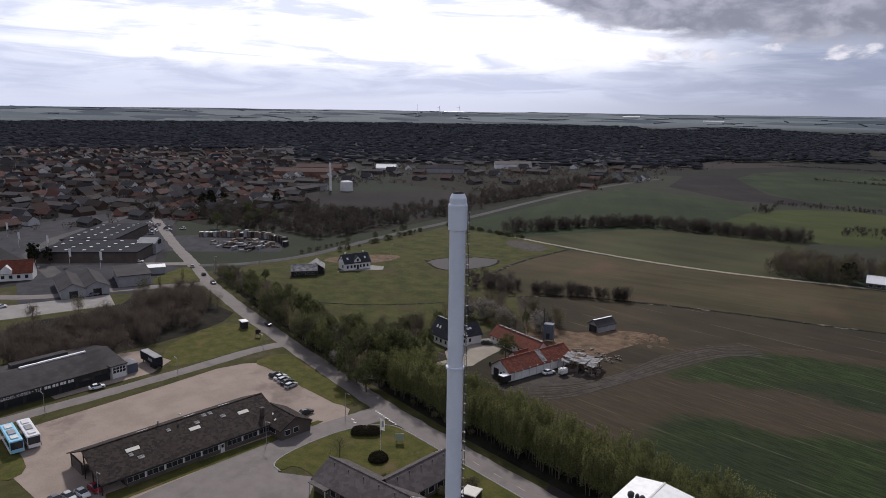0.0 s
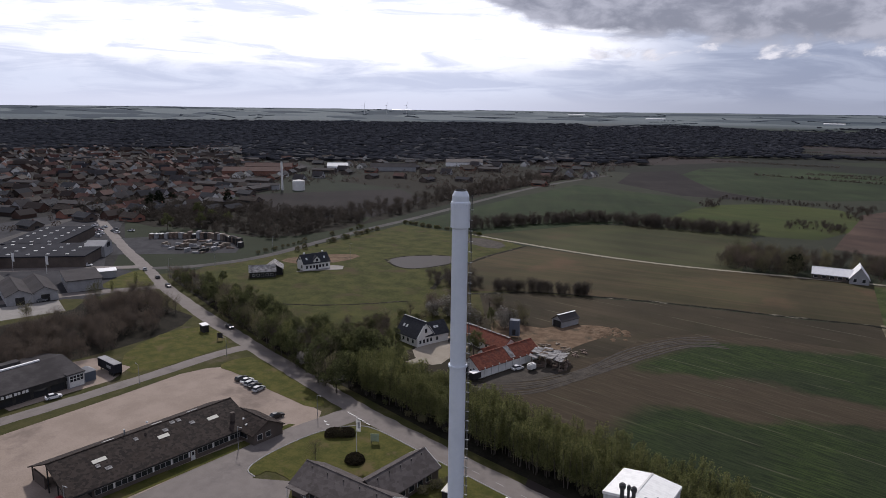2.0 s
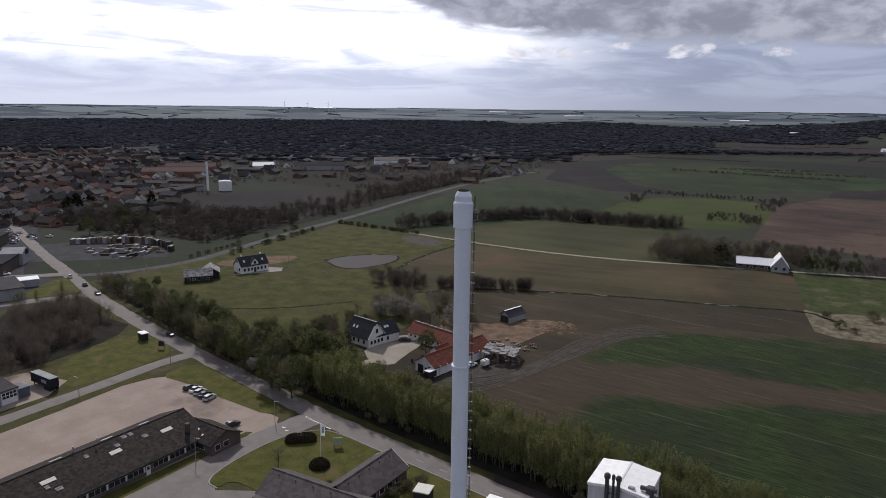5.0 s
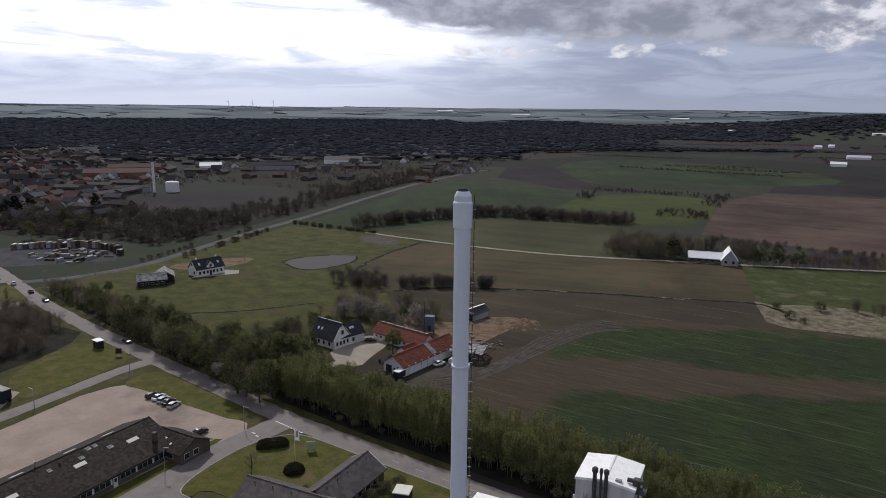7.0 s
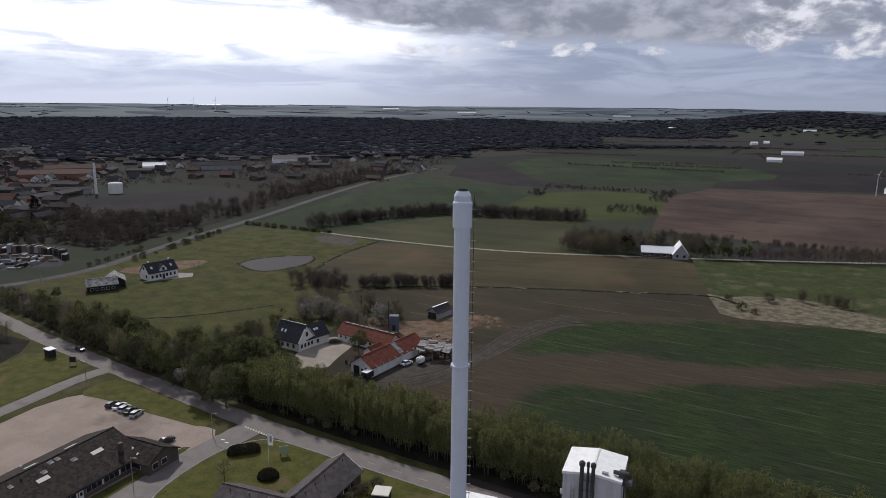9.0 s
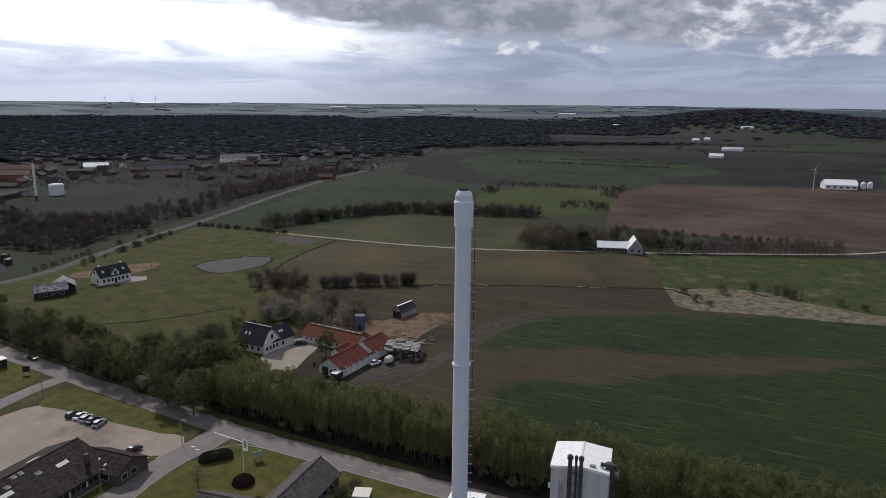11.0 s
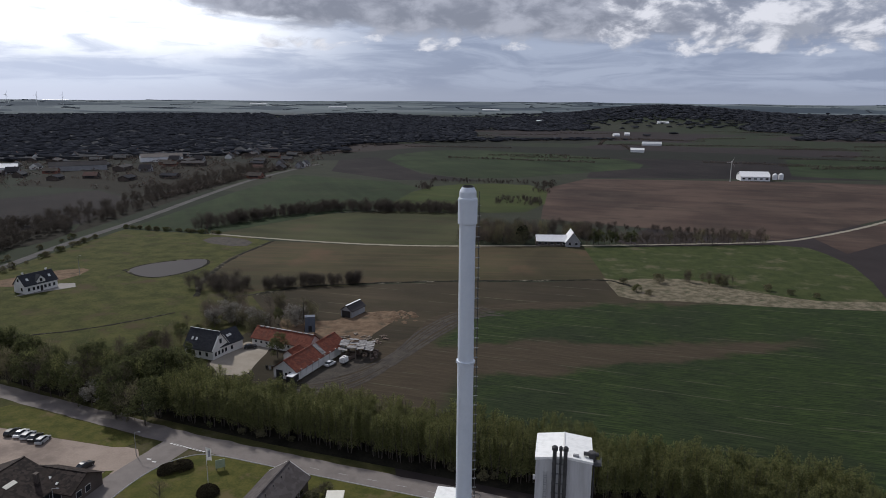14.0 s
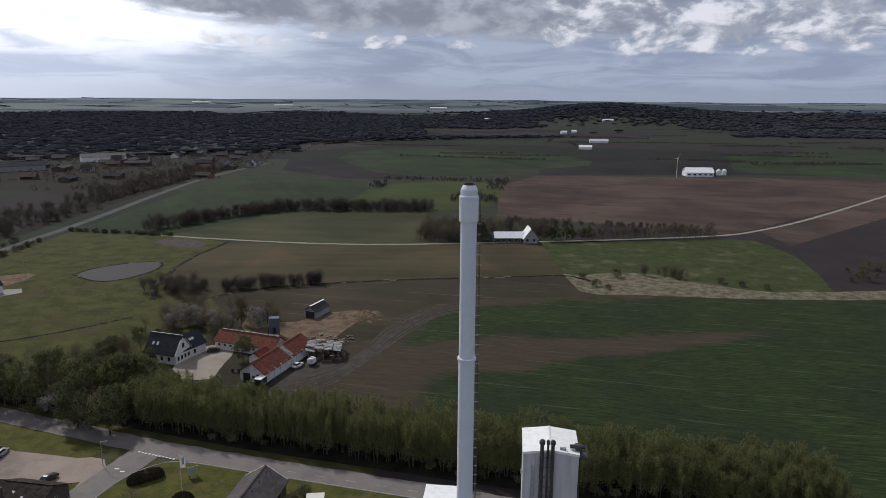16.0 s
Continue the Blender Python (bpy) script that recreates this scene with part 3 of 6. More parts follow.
sheet("field_soil", [(-128, 128), (-90, 120), (-60, 112), (150, 80), (150, 240), (86, 240), (20, 238), (-6, 236), (-14, 262), (-37, 255), (-81, 245), (-128, 228), (-142, 213), (-125, 190)], 0.02, M["soil"], "brown drilled soil round the farm")
sheet("field_wheat", [(-95, 135), (-60, 113), (150, 82), (180, 240), (86, 240), (20, 236), (-6, 232), (-40, 226), (-62, 216), (-74, 200), (-76, 180), (-92, 158)], 0.05, M["wheat"], "winter wheat showing green in broad bands over brown soil")
sheet("field_reed", [(-15.5, 265), (-8, 262.5), (-1, 267), (14, 270), (23, 268), (33, 258.5), (42, 254), (51, 249.5), (60, 247), (83, 250), (140, 262), (140, 246), (78, 238.5), (47, 236), (9, 236.5), (-4, 235), (-11, 239), (-13.6, 254)], 0.07, M["reed"], "strip of pale dead reed and rough grass")
sheet("field_wet_meadow", [(-22, 323), (-14, 262), (14, 262), (34, 252), (60, 244), (84, 250), (90, 280), (93, 310), (90, 333), (86, 346), (70, 350), (24, 337)], 0.06, M["wet_meadow"], "green damp meadow with pale dead tufts")
sheet("field_olive", [(-212, 320), (-178, 314), (-131, 310), (-93, 314), (-72, 318), (-76, 345), (-88, 413), (-140, 412), (-177, 395)], 0.03, M["olive"], "olive green field beyond the lane")
sheet("field_green", [(-266, 322), (-212, 321), (-177, 396), (-150, 420), (-149, 532), (-175, 566), (-283, 600), (-279, 470)], 0.03, M["green_field"], "smooth dark green field beside the main road")
sheet("field_pasture", [(-149, 420), (-88, 416), (-46, 430), (-46, 567), (-108, 577), (-149, 532)], 0.04, M["bright_field"], "light green pasture ringed by bushes", rounds=1)
sheet("field_plough", [(-46, 402), (24, 382), (76, 362), (98, 380), (237, 530), (330, 640), (164, 648), (-15, 630), (-48, 552)], 0.03, M["plough"], "reddish-brown ploughed field")
sheet("field_plough_east", [(97, 374), (139, 418), (242, 538), (330, 640), (460, 560), (250, 400), (190, 430), (100, 335)], 0.04, M["plough"], "reddish-brown ploughed field beside the lane")
sheet("field_far_green", [(-263, 818), (-199, 990), (26, 880), (60, 760), (-8, 692), (-99, 600), (-170, 640)], 0.03, M["green_field"], "long green field before the woods", rounds=1)
sheet("field_far_dark", [(-260, 640), (-180, 580), (-100, 590), (-170, 640), (-262, 815), (-292, 760)], 0.02, M["dark_plough"], "dark ploughed field")
sheet("field_far_dark_east", [(-10, 690), (-14, 640), (120, 662), (280, 680), (210, 860), (30, 880), (60, 760)], 0.025, M["dark_plough"], "dark ploughed field behind the hangar")
sheet("field_far_light", [(180, 700), (330, 660), (620, 760), (480, 960), (230, 900)], 0.03, M["green_field"], "dull green field beyond the hangar")
sheet("field_dark_soil", [(-455, 346), (-385, 461), (-326, 420), (-300, 330), (-318, 300), (-381, 289)], 0.03, M["dark_plough"], "dark bare field before the heating plant")
sheet("field_dug_patch", [(-211, 298), (-209, 314), (-184, 306), (-182, 289)], 0.06, M["mud"], "freshly dug dark patch in the meadow", rounds=1)
sheet("lawn", [(-177.5, 90), (-169, 90), (-169, 116), (-172.5, 122), (-189, 127), (-196, 117), (-189, 98)], 0.05, M["lawn"], "mown lawn beside the side road", "lawn", 1)
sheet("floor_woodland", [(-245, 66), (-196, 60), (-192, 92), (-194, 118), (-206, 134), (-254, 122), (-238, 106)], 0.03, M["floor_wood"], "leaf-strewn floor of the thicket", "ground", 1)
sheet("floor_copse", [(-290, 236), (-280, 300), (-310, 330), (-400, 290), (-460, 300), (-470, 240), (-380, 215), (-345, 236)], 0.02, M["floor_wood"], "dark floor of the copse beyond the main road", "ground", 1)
sheet("floor_roadside", [(-262, 158), (-205, 139.5), (-150, 123.6), (-90, 110.6), (-40, 102.6), (24, 93), (28, 108), (-36, 117), (-90, 124), (-124, 131), (-160, 138), (-205, 152), (-250, 168)], 0.04, M["floor_wood"], "ground under the roadside trees, their shade painted in", "ground")
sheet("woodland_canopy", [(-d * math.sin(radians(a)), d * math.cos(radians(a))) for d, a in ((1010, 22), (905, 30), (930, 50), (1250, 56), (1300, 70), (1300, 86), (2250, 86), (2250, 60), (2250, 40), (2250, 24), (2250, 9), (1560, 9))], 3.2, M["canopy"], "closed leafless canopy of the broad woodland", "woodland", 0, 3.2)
# dark sheet laid for the cloud shade over this scrubland
sheet("floor_belt", [(-284, 300), (-299, 430), (-312, 545), (-312, 690), (-420, 720), (-520, 600), (-470, 470), (-385, 465), (-326, 422), (-303, 335)], 0.02, M["floor_wood"], "scrubland beyond the country road, darkened for cloud shade", "ground")
sheet("yard_gravel", [(-160.5, 40), (-160.5, 80), (-161, 97), (-159, 104), (-156, 107.5), (-150, 108), (-135, 105), (-127, 104.5), (-119, 104), (-115, 103.4), (-112.5, 100), (-114, 94), (-115.8, 93), (-116, 40)], 0.05, M["gravel"], "pale compacted gravel car park", "car park", 0)
sheet("lawn_triangle", [(-158, 106), (-159, 113.5), (-155.5, 117.5), (-140, 113.6), (-128, 111), (-119, 108.3), (-116.8, 106), (-118.5, 103), (-127, 103.8), (-136, 104.5), (-150, 106.5)], 0.08, M["lawn"], "sloping grass verge beside the car park", "lawn", 1)
sheet("yard_office", [(-116, 20), (-116, 80), (-108.5, 80), (-104, 74.5), (-97, 78.3), (-90, 70), (-60, 66), (-50, 96), (-46, 96), (10, 88), (10, 20)], 0.045, M["asphalt"], "worn asphalt yard before the office", "yard")
sheet("lawn_island", [(-107.6, 75.5), (-109, 82), (-108.6, 92), (-106.8, 98.7), (-102.6, 103.6), (-97.6, 104), (-86, 102), (-70, 99.4), (-50, 96.4), (-58, 84), (-92, 76), (-97, 78.4), (-104, 78.6), (-104, 75)], 0.09, M["lawn"], "mown lawn round the office with hedge and bush", "lawn", 1)
sheet("lawn_strip", [(-121, 49), (-117, 47), (-115.8, 70), (-114.6, 95), (-116, 94.5), (-118, 79)], 0.09, M["lawn"], "narrow grass strip along the long building", "lawn")
sheet("lawn_corner", [(-160, 41), (-158, 45), (-148, 44.4), (-140.4, 42.8), (-139, 38), (-150, 36)], 0.09, M["lawn"], "worn grass corner behind the coaches", "lawn", 1)
sheet("yard_trailer", [(-178, 60), (-172, 60), (-171, 84), (-176, 92), (-190, 90), (-192, 84), (-178, 80)], 0.055, M["gravel"], "gravel yard round the trailer", "yard")
sheet("yard_parking", [(-269, 78), (-257, 112), (-242, 107), (-252, 70), (-275, 40), (-300, 40)], 0.06, M["paving"], "pale paved parking area", "car park")
sheet("yard_works", [(-300, 95), (-266, 84), (-257, 114), (-250, 120), (-262, 155), (-300, 150), (-335, 115)], 0.04, M["tarmac"], "dark yard round the workshops", "yard")
sheet("lawn_works", [(-272, 140), (-262, 128), (-249, 143), (-262, 156), (-281, 158)], 0.07, M["lawn"], "grass patch by the junction", "lawn", 1)
sheet("ground_town", [(-300, 60), (-290, 150), (-340, 185), (-410, 225), (-470, 330), (-600, 560), (-900, 760), (-1500, 900), (-1500, 100), (-700, 20)], 0.015, M["gardens"], "gardens and back yards of the town, toned for cloud shade", "ground")
sheet("yard_timber", [(-322, 160), (-276, 204), (-285, 214), (-322, 233), (-352, 190)], 0.05, M["tarmac"], "grey storage yard of the builders' merchant", "yard")
sheet("yard_market", [(-440, 120), (-310, 110), (-296, 150), (-330, 170), (-395, 215), (-460, 230)], 0.03, M["tarmac"], "grey asphalt round the supermarket", "yard")
sheet("yard_farm", [(-126, 151), (-118, 143), (-110.5, 143), (-112, 152), (-112.5, 162), (-115, 168), (-124, 167)], 0.06, M["yard"], "sandy farm courtyard", "yard", 1)
sheet("yard_dirt", [(-122, 195), (-106, 188), (-97, 201), (-88, 206), (-84, 203), (-84.5, 194), (-87, 184), (-88, 174), (-93, 168), (-105, 172), (-118, 180)], 0.06, M["dirt"], "bare churned earth behind the farm", "yard", 1)
sheet("yard_muddy", [(-97, 141), (-90, 142), (-83, 154), (-80, 164), (-86, 170), (-91, 160)], 0.07, M["mud"], "muddy turning place beside the barn", "yard", 2)
sheet("building_plot", [(-250, 205), (-240, 230), (-225, 240), (-222, 222), (-232, 206)], 0.06, M["dirt"], "stripped earth of a building plot", "yard", 1)
sheet("terrace", [(-224, 195), (-212, 211), (-216, 216), (-226, 212)], 0.07, M["paving"], "pale terrace round the white house", "terrace")
sheet("pond", [(-210, 238), (-207, 251), (-192, 263.5), (-185, 262), (-181, 248), (-188, 230), (-198, 230)], 0.08, M["water"], "still grey pond in the meadow", "pond", 2)
strip("pond_bank", [(-210.5, 238), (-207, 252), (-192, 264.5), (-184.5, 262), (-180.5, 248), (-188, 229.5), (-198, 229.5), (-210.5, 238)], 1.3, 0.14, M["ditch"], "dark muddy bank round the pond", "bank", 2, 0.35, 0.1)

strip("road_main", [(-420, 215), (-330, 178), (-281, 160.5), (-250, 147.8), (-212, 136.0), (-170, 124.4), (-135, 115.8), (-110, 109.4), (-88, 105.4), (-60, 100.6), (-20, 94), (40, 85), (120, 74)], 5.5, 0.13, M["asphalt"], "grey asphalt main road with worn edges", "road", 2, 0.25, 0.09)
strip("road_side", [(-169.5, -20), (-168, 50), (-166.4, 75), (-166.1, 96), (-166.3, 108), (-165.6, 116), (-163.5, 124)], 4.5, 0.12, M["asphalt"], "grey asphalt side road", "road", 2, 0.15, 0.08)
strip("road_access", [(-111.5, 0), (-111.8, 60), (-111.6, 92), (-109.5, 101), (-108, 109)], 7.0, 0.12, M["asphalt"], "asphalt access road with a worn mouth", "road", 2, 0.15, 0.08)
strip("road_workshops", [(-330, 60), (-275, 84), (-263, 116), (-254, 132), (-246, 145)], 6.0, 0.12, M["asphalt"], "side street past the workshops", "road", 2, 0.1, 0.08)
strip("road_cross", [(-420, 70), (-340, 102), (-310, 132), (-283, 160)], 6.0, 0.125, M["asphalt"], "cross street to the supermarket", "road", 2, 0.1, 0.08)
strip("road_north", [(-277, 161), (-265, 175), (-258, 204), (-263, 235), (-271, 285), (-276, 350), (-290, 440), (-303, 545), (-303, 620), (-298, 705)], 5.2, 0.125, M["old_tarmac"], "straight country road with grass verges", "road", 2, 0.1, 0.08)
strip("road_town", [(-300, 110), (-372, 122), (-439, 212), (-573, 345), (-777, 457), (-1340, 649), (-1900, 860)], 7.0, 0.09, M["old_tarmac"], "long straight road through the town", "road", 1)
strip("lane", [(-215, 318), (-178, 312.5), (-131, 308.5), (-93, 312), (-66, 318.5), (-24, 328), (20, 340), (74, 357), (96, 373), (139, 415), (242, 536), (330, 640)], 2.6, 0.13, M["sandtrack"], "pale sandy field lane", "lane", 2, 0.25, 0.08)
strip("lane_farm", [(-130, 114), (-126, 121), (-121, 130), (-117, 146)], 3.0, 0.11, M["sandtrack"], "pale farm drive from the road", "lane", 2, 0.2, 0.05)
strip("ditch", [(-150, 208), (-141.6, 215.3), (-128, 229.5), (-104, 239), (-81.5, 246.7), (-37.4, 256.5), (-14.5, 263.5), (-5, 254)], 2.1, 0.13, M["ditch"], "overgrown field ditch with dark banks", "ditch", 1, 0.5, 0.1)
strip("ditch_meadow", [(-161, 208), (-170, 227), (-178, 268), (-175, 308)], 2.0, 0.13, M["ditch"], "narrow ditch along the meadow", "ditch", 1, 0.35, 0.1)
strip("ditch_house", [(-205, 150), (-193, 157), (-175, 168), (-158, 189)], 1.4, 0.12, M["ditch"], "dark ditch across the meadow", "ditch", 1, 0.3, 0.1)
for i, dy in enumerate((0.0, 1.6, 2.8, 4.1, 5.0, 6.6, 8.0)):
    strip(f"track_{i + 1}", [(-101 + dy, 138 - dy * 0.4), (-86 + dy * 0.5, 147 - dy), (-77 + dy * 0.2, 165 - dy), (-75 + dy, 186), (-68 + dy * 1.1, 205), (-58 + dy, 216 - dy)], 0.8, 0.12, M["mud"], "dark rutted wheel track", "track", 2, 0.18, 0.03)
strip("kerb", [(-103.9, 75.1), (-107.7, 75.6), (-109.1, 82), (-108.7, 92), (-106.9, 98.8), (-102.7, 103.8), (-97.6, 104.2), (-86, 102.2), (-70, 99.6), (-52, 96.8)], 0.3, 0.2, M["concrete"], "pale concrete kerb round the lawn", "kerb", 2, 0.0, 0.1)
for i in range(11):
    k = i / 10
    sheet(f"line_{i + 1}", [(-109.8 + 8.2 * k, 107.0 - 1.9 * k), (-109.3 + 8.2 * k, 106.9 - 1.9 * k), (-109.4 + 8.2 * k, 106.5 - 1.9 * k), (-109.9 + 8.2 * k, 106.6 - 1.9 * k)], 0.14, M["white_line"], "white give-way dash on the road", "road marking")
for i in range(24):
    x = -78 + 6 * i
    y = 103.1 - 0.16 * (x + 78)
    sheet(f"centre_{i + 1}", [(x, y), (x + 2, y - 0.32), (x + 2, y - 0.44), (x, y - 0.12)], 0.14, M["concrete"], "worn white centre dash on the road", "road marking")
for i, (x, y) in enumerate(((-110.9, 100.3), (-109.3, 99.5))):
    sheet(f"arrow_{i + 1}", [(x, y), (x + 0.9, y), (x + 0.9, y - 0.4), (x, y - 0.4)], 0.15, M["white_line"], "white mark on the access road", "road marking")

# ---- chimney and plant ----


def build_chimney():
    c = thing("chimney", "tall pale grey steel chimney with bolted collar and ladder", "chimney", -40.35, 50.1)
    part("lower_shaft", lathe([(0.86, 0), (0.82, 20), (0.80, 45.2)], 40), M["chimney"], c)
    part("flange", lathe([(0.80, 45.18), (0.90, 45.2), (0.90, 45.34), (0.78, 45.36)], 40), M["chimney"], c)
    part("upper_shaft", lathe([(0.775, 45.36), (0.765, 59.0)], 40), M["chimney"], c)
    part("collar", lathe([(0.765, 58.85), (0.91, 58.9), (0.91, 61.2), (0.88, 61.3), (0.82, 61.32)], 40), M["chimney"], c)
    part("cap", lathe([(0.80, 61.3), (0.80, 61.85), (0.76, 61.95), (0.60, 62.25), (0.56, 62.3), (0.54, 62.3), (0.54, 62.1)], 40), M["chimney"], c)
    part("flue_mouth", lathe([(0.52, 61.9), (0.52, 62.42), (0.49, 62.42), (0.48, 62.12)], 32), M["dark_steel"], c, "sooty dark flue mouth")
    for i in range(20):
        a = 2 * math.pi * i / 20
        part("bolt", box(-0.03, 0.05, -0.04, 0.04, -0.05, 0.05, m=pose(0.9 * math.cos(a), 0.9 * math.sin(a), 61.08, 0, 0, math.degrees(a))), M["chimney"], c)
    for i in range(28):
        a = 2 * math.pi * i / 28
        part("bolt", box(-0.03, 0.05, -0.035, 0.035, -0.11, 0.11, m=pose(0.89 * math.cos(a), 0.89 * math.sin(a), 45.27, 0, 0, math.degrees(a))), M["chimney"], c)
    a = radians(16)
    ladder = part("ladder", box(-0.02, 0.02, -0.22, -0.18, 18, 61.9), M["dark_steel"], c, "dark steel access ladder", pose(1.08 * math.cos(a), 1.08 * math.sin(a), 0, 0, 0, 16))
    part("rail", box(-0.02, 0.02, 0.18, 0.22, 18, 61.9), M["dark_steel"], ladder)
    rung = bmesh.new()
    for i in range(145):
        put_box(rung, -0.012, 0.012, -0.18, 0.18, 18.3 + 0.3 * i, 18.325 + 0.3 * i)
    tagged(part("rungs", rung, M["dark_steel"], ladder), kind="stuff")
    arm = mesh("bracket", *box_data(-0.32, 0.14, -0.05, 0.05, -0.04, 0.04))
    for i in range(43):
        part("bracket", arm, M["steel"], ladder, m=pose(0, 0, 18.6 + i * 1.0))
    hoop = bmesh.new()
    for i in range(10):
        p0, p1 = (math.pi * (k / 10 - 0.5) for k in (i, i + 1))
        put_tube(hoop, (0.7 * math.cos(p0), 0.5 * math.sin(p0), 0), (0.7 * math.cos(p1), 0.5 * math.sin(p1), 0), 0.025)
    me = bpy.data.meshes.new("hoop")
    hoop.to_mesh(me)
    for z in (28.6, 29.6, 30.6):
        part("hoop", me, M["dark_steel"], ladder, m=pose(0, 0, z))


def box_data(*a):
    bm = box(*a)
    bm.verts.index_update()
    d = [v.co[:] for v in bm.verts], [[v.index for v in f.verts] for f in bm.faces]
    bm.free()
    return d


build_chimney()


def build_silo_tower():
    """Clad tower with a shallow gabled white roof and pipes up its front."""
    s = thing("silo_tower", "tall pale clad plant tower with pipes up its front", "tower", -30.15, 77.0)
    hw, hd, h = 3.75, 3.45, 23.0
    part("wall", box(-hw, hw, -hd, hd, 0, h), M["clad"], s)
    bm = bmesh.new()
    for sx in (-1, 1):
        vs = [bm.verts.new(v) for v in ((0, -hd - 0.12, h + 0.5), (sx * (hw + 0.12), -hd - 0.12, h), (sx * (hw + 0.12), hd + 0.12, h), (0, hd + 0.12, h + 0.5))]
        bm.faces.new(vs)
    r = bmesh.ops.extrude_face_region(bm, geom=bm.faces[:])
    bmesh.ops.translate(bm, vec=(0, 0, -0.35), verts=[v for v in r["geom"] if isinstance(v, bmesh.types.BMVert)])
    part("roof", bm, M["clad_roof"], s, "white sheet roof")
    part("ridge_cap", box(-0.12, 0.12, -hd - 0.15, hd + 0.15, h + 0.47, h + 0.56), M["white"], s)
    for x, r in ((-1.25, 0.27), (-0.45, 0.16), (0.2, 0.24)):
        p = part("pipe", tube((x, -hd - 0.35, 2), (x, -hd - 0.35, h + 1.5), r, 14), M["dark_steel"], s, "dark sooty exhaust pipe")
        part("pipe_hood", lathe([(r, 0), (r * 1.5, 0.12), (r * 1.5, 0.55), (r * 0.7, 0.75)], 14), M["dark_steel"], p, m=pose(x, -hd - 0.35, h + 1.35))
    clip = mesh("pipe_clip", *box_data(-1.6, 0.5, -hd - 0.2, -hd - 0.01, -0.05, 0.05))
    for i in range(15):
        part("pipe_clip", clip, M["steel"], s, m=pose(0, 0, 2 + i * 1.45))
    ladder = part("ladder", box(-2.62, -2.57, -hd - 0.16, -hd - 0.02, 1, h - 2), M["steel"], s)
    part("rail", box(-2.22, -2.17, -hd - 0.16, -hd - 0.02, 1, h - 2), M["steel"], ladder)
    bm = bmesh.new()
    for i in range(56):
        put_box(bm, -2.57, -2.22, -hd - 0.12, -hd - 0.08, 1.2 + i * 0.35, 1.23 + i * 0.35)
    tagged(part("rungs", bm, M["steel"], ladder), kind="stuff")
    part("hatch", box(1.2, 2.0, -hd + 0.4, -hd + 0.9, h + 0.2, h + 0.55, bevel=0.04), M["grey_wall"], s, "grey roof hatch")
    fan = part("fan_platform", box(3.2, 5.0, -2.9, -1.2, h - 0.9, h - 0.78), M["dark_steel"], s, "dark steel fan platform")
    part("fan_housing", box(3.3, 4.2, -2.7, -1.5, h - 0.4, h + 0.75, bevel=0.1), M["dark_steel"], fan)
    part("duct", tube((2.6, -2.3, h + 0.55), (4.6, -2.3, h + 0.55), 0.28, 12), M["dark_steel"], fan)
    for x in (3.3, 4.95):
        for y in (-2.85, -1.25):
            part("railing_post", box(x - 0.03, x + 0.03, y - 0.03, y + 0.03, h - 0.8, h + 0.4), M["steel"], fan)
    part("downpipe", tube((hw + 0.3, -2.2, 1), (hw + 0.3, -2.2, h - 0.8), 0.1, 10), M["dark_steel"], s)
    part("wall_lamp", box(-hw - 0.3, -hw - 0.02, -hd, -hd + 0.2, h - 3.4, h - 2.7, bevel=0.03), M["frame"], s, "white wall box")


build_silo_tower()


def build_boiler_house():
    b = thing("boiler_house", "white boiler house with flat roof beside the chimney", "building", -44.7, 68.5)
    part("wall", box(-2.3, 2.3, -3.6, 3.6, 0, 17.7), M["white_sheet"], b)
    part("roof", box(-2.4, 2.4, -3.7, 3.7, 17.7, 18.0, bevel=0.04), M["clad_roof"], b)
    part("pipe_bend", tube((2.0, -2, 16), (2.8, -2.6, 18.6), 0.1, 8), M["steel"], b)


build_boiler_house()

# ---- buildings ----


def gable_walls(L, W, eave, ridge, base=0.0):
    """A closed body with gables at the x ends."""
    bm = bmesh.new()
    ends = []
    for x in (-L / 2, L / 2):
        ends.append([bm.verts.new((x, y, z)) for y, z in ((-W / 2, base), (W / 2, base), (W / 2, eave), (0, ridge), (-W / 2, eave))])
    bm.faces.new(ends[0])
    bm.faces.new(ends[1][::-1])
    for i in range(5):
        bm.faces.new((ends[0][i], ends[0][(i + 1) % 5], ends[1][(i + 1) % 5], ends[1][i]))
    return bm


def gable_roof(L, W, eave, ridge, over=0.4, end=0.3, thick=0.16, side=0):
    """Two roof slabs (side 0), or one of them (-1, 1)."""
    bm = bmesh.new()
    slope = (ridge - eave) / (W / 2)
    for s in (-1, 1):
        if side and s != side:
            continue
        y, z = s * (W / 2 + over), eave - slope * over + 0.05
        a = [(-L / 2 - end, 0, ridge + 0.05), (L / 2 + end, 0, ridge + 0.05), (L / 2 + end, y, z), (-L / 2 - end, y, z)]
        lo = [bm.verts.new(v) for v in a]
        hi = [bm.verts.new((v[0], v[1], v[2] + thick)) for v in a]
        bm.faces.new(lo)
        bm.faces.new(hi[::-1])
        for i in range(4):
            bm.faces.new((lo[i], lo[(i + 1) % 4], hi[(i + 1) % 4], hi[i]))
    return bm


def put_window(parent, x, y, z, w, h, face, kind="window", frame_mat=None):
    """A framed pane set 3 cm proud of a wall; face: degrees of the wall's outward normal in the plan."""
    m = pose(x, y, z, 0, 0, face + 90)
    f = part(kind, box(-w / 2 - 0.07, w / 2 + 0.07, -0.05, 0.03, -0.07, h + 0.07), frame_mat or M["frame"], parent, m=m)
    part("pane", box(-w / 2, w / 2, -0.07, -0.045, 0, h), M["glass"], f)
    return f


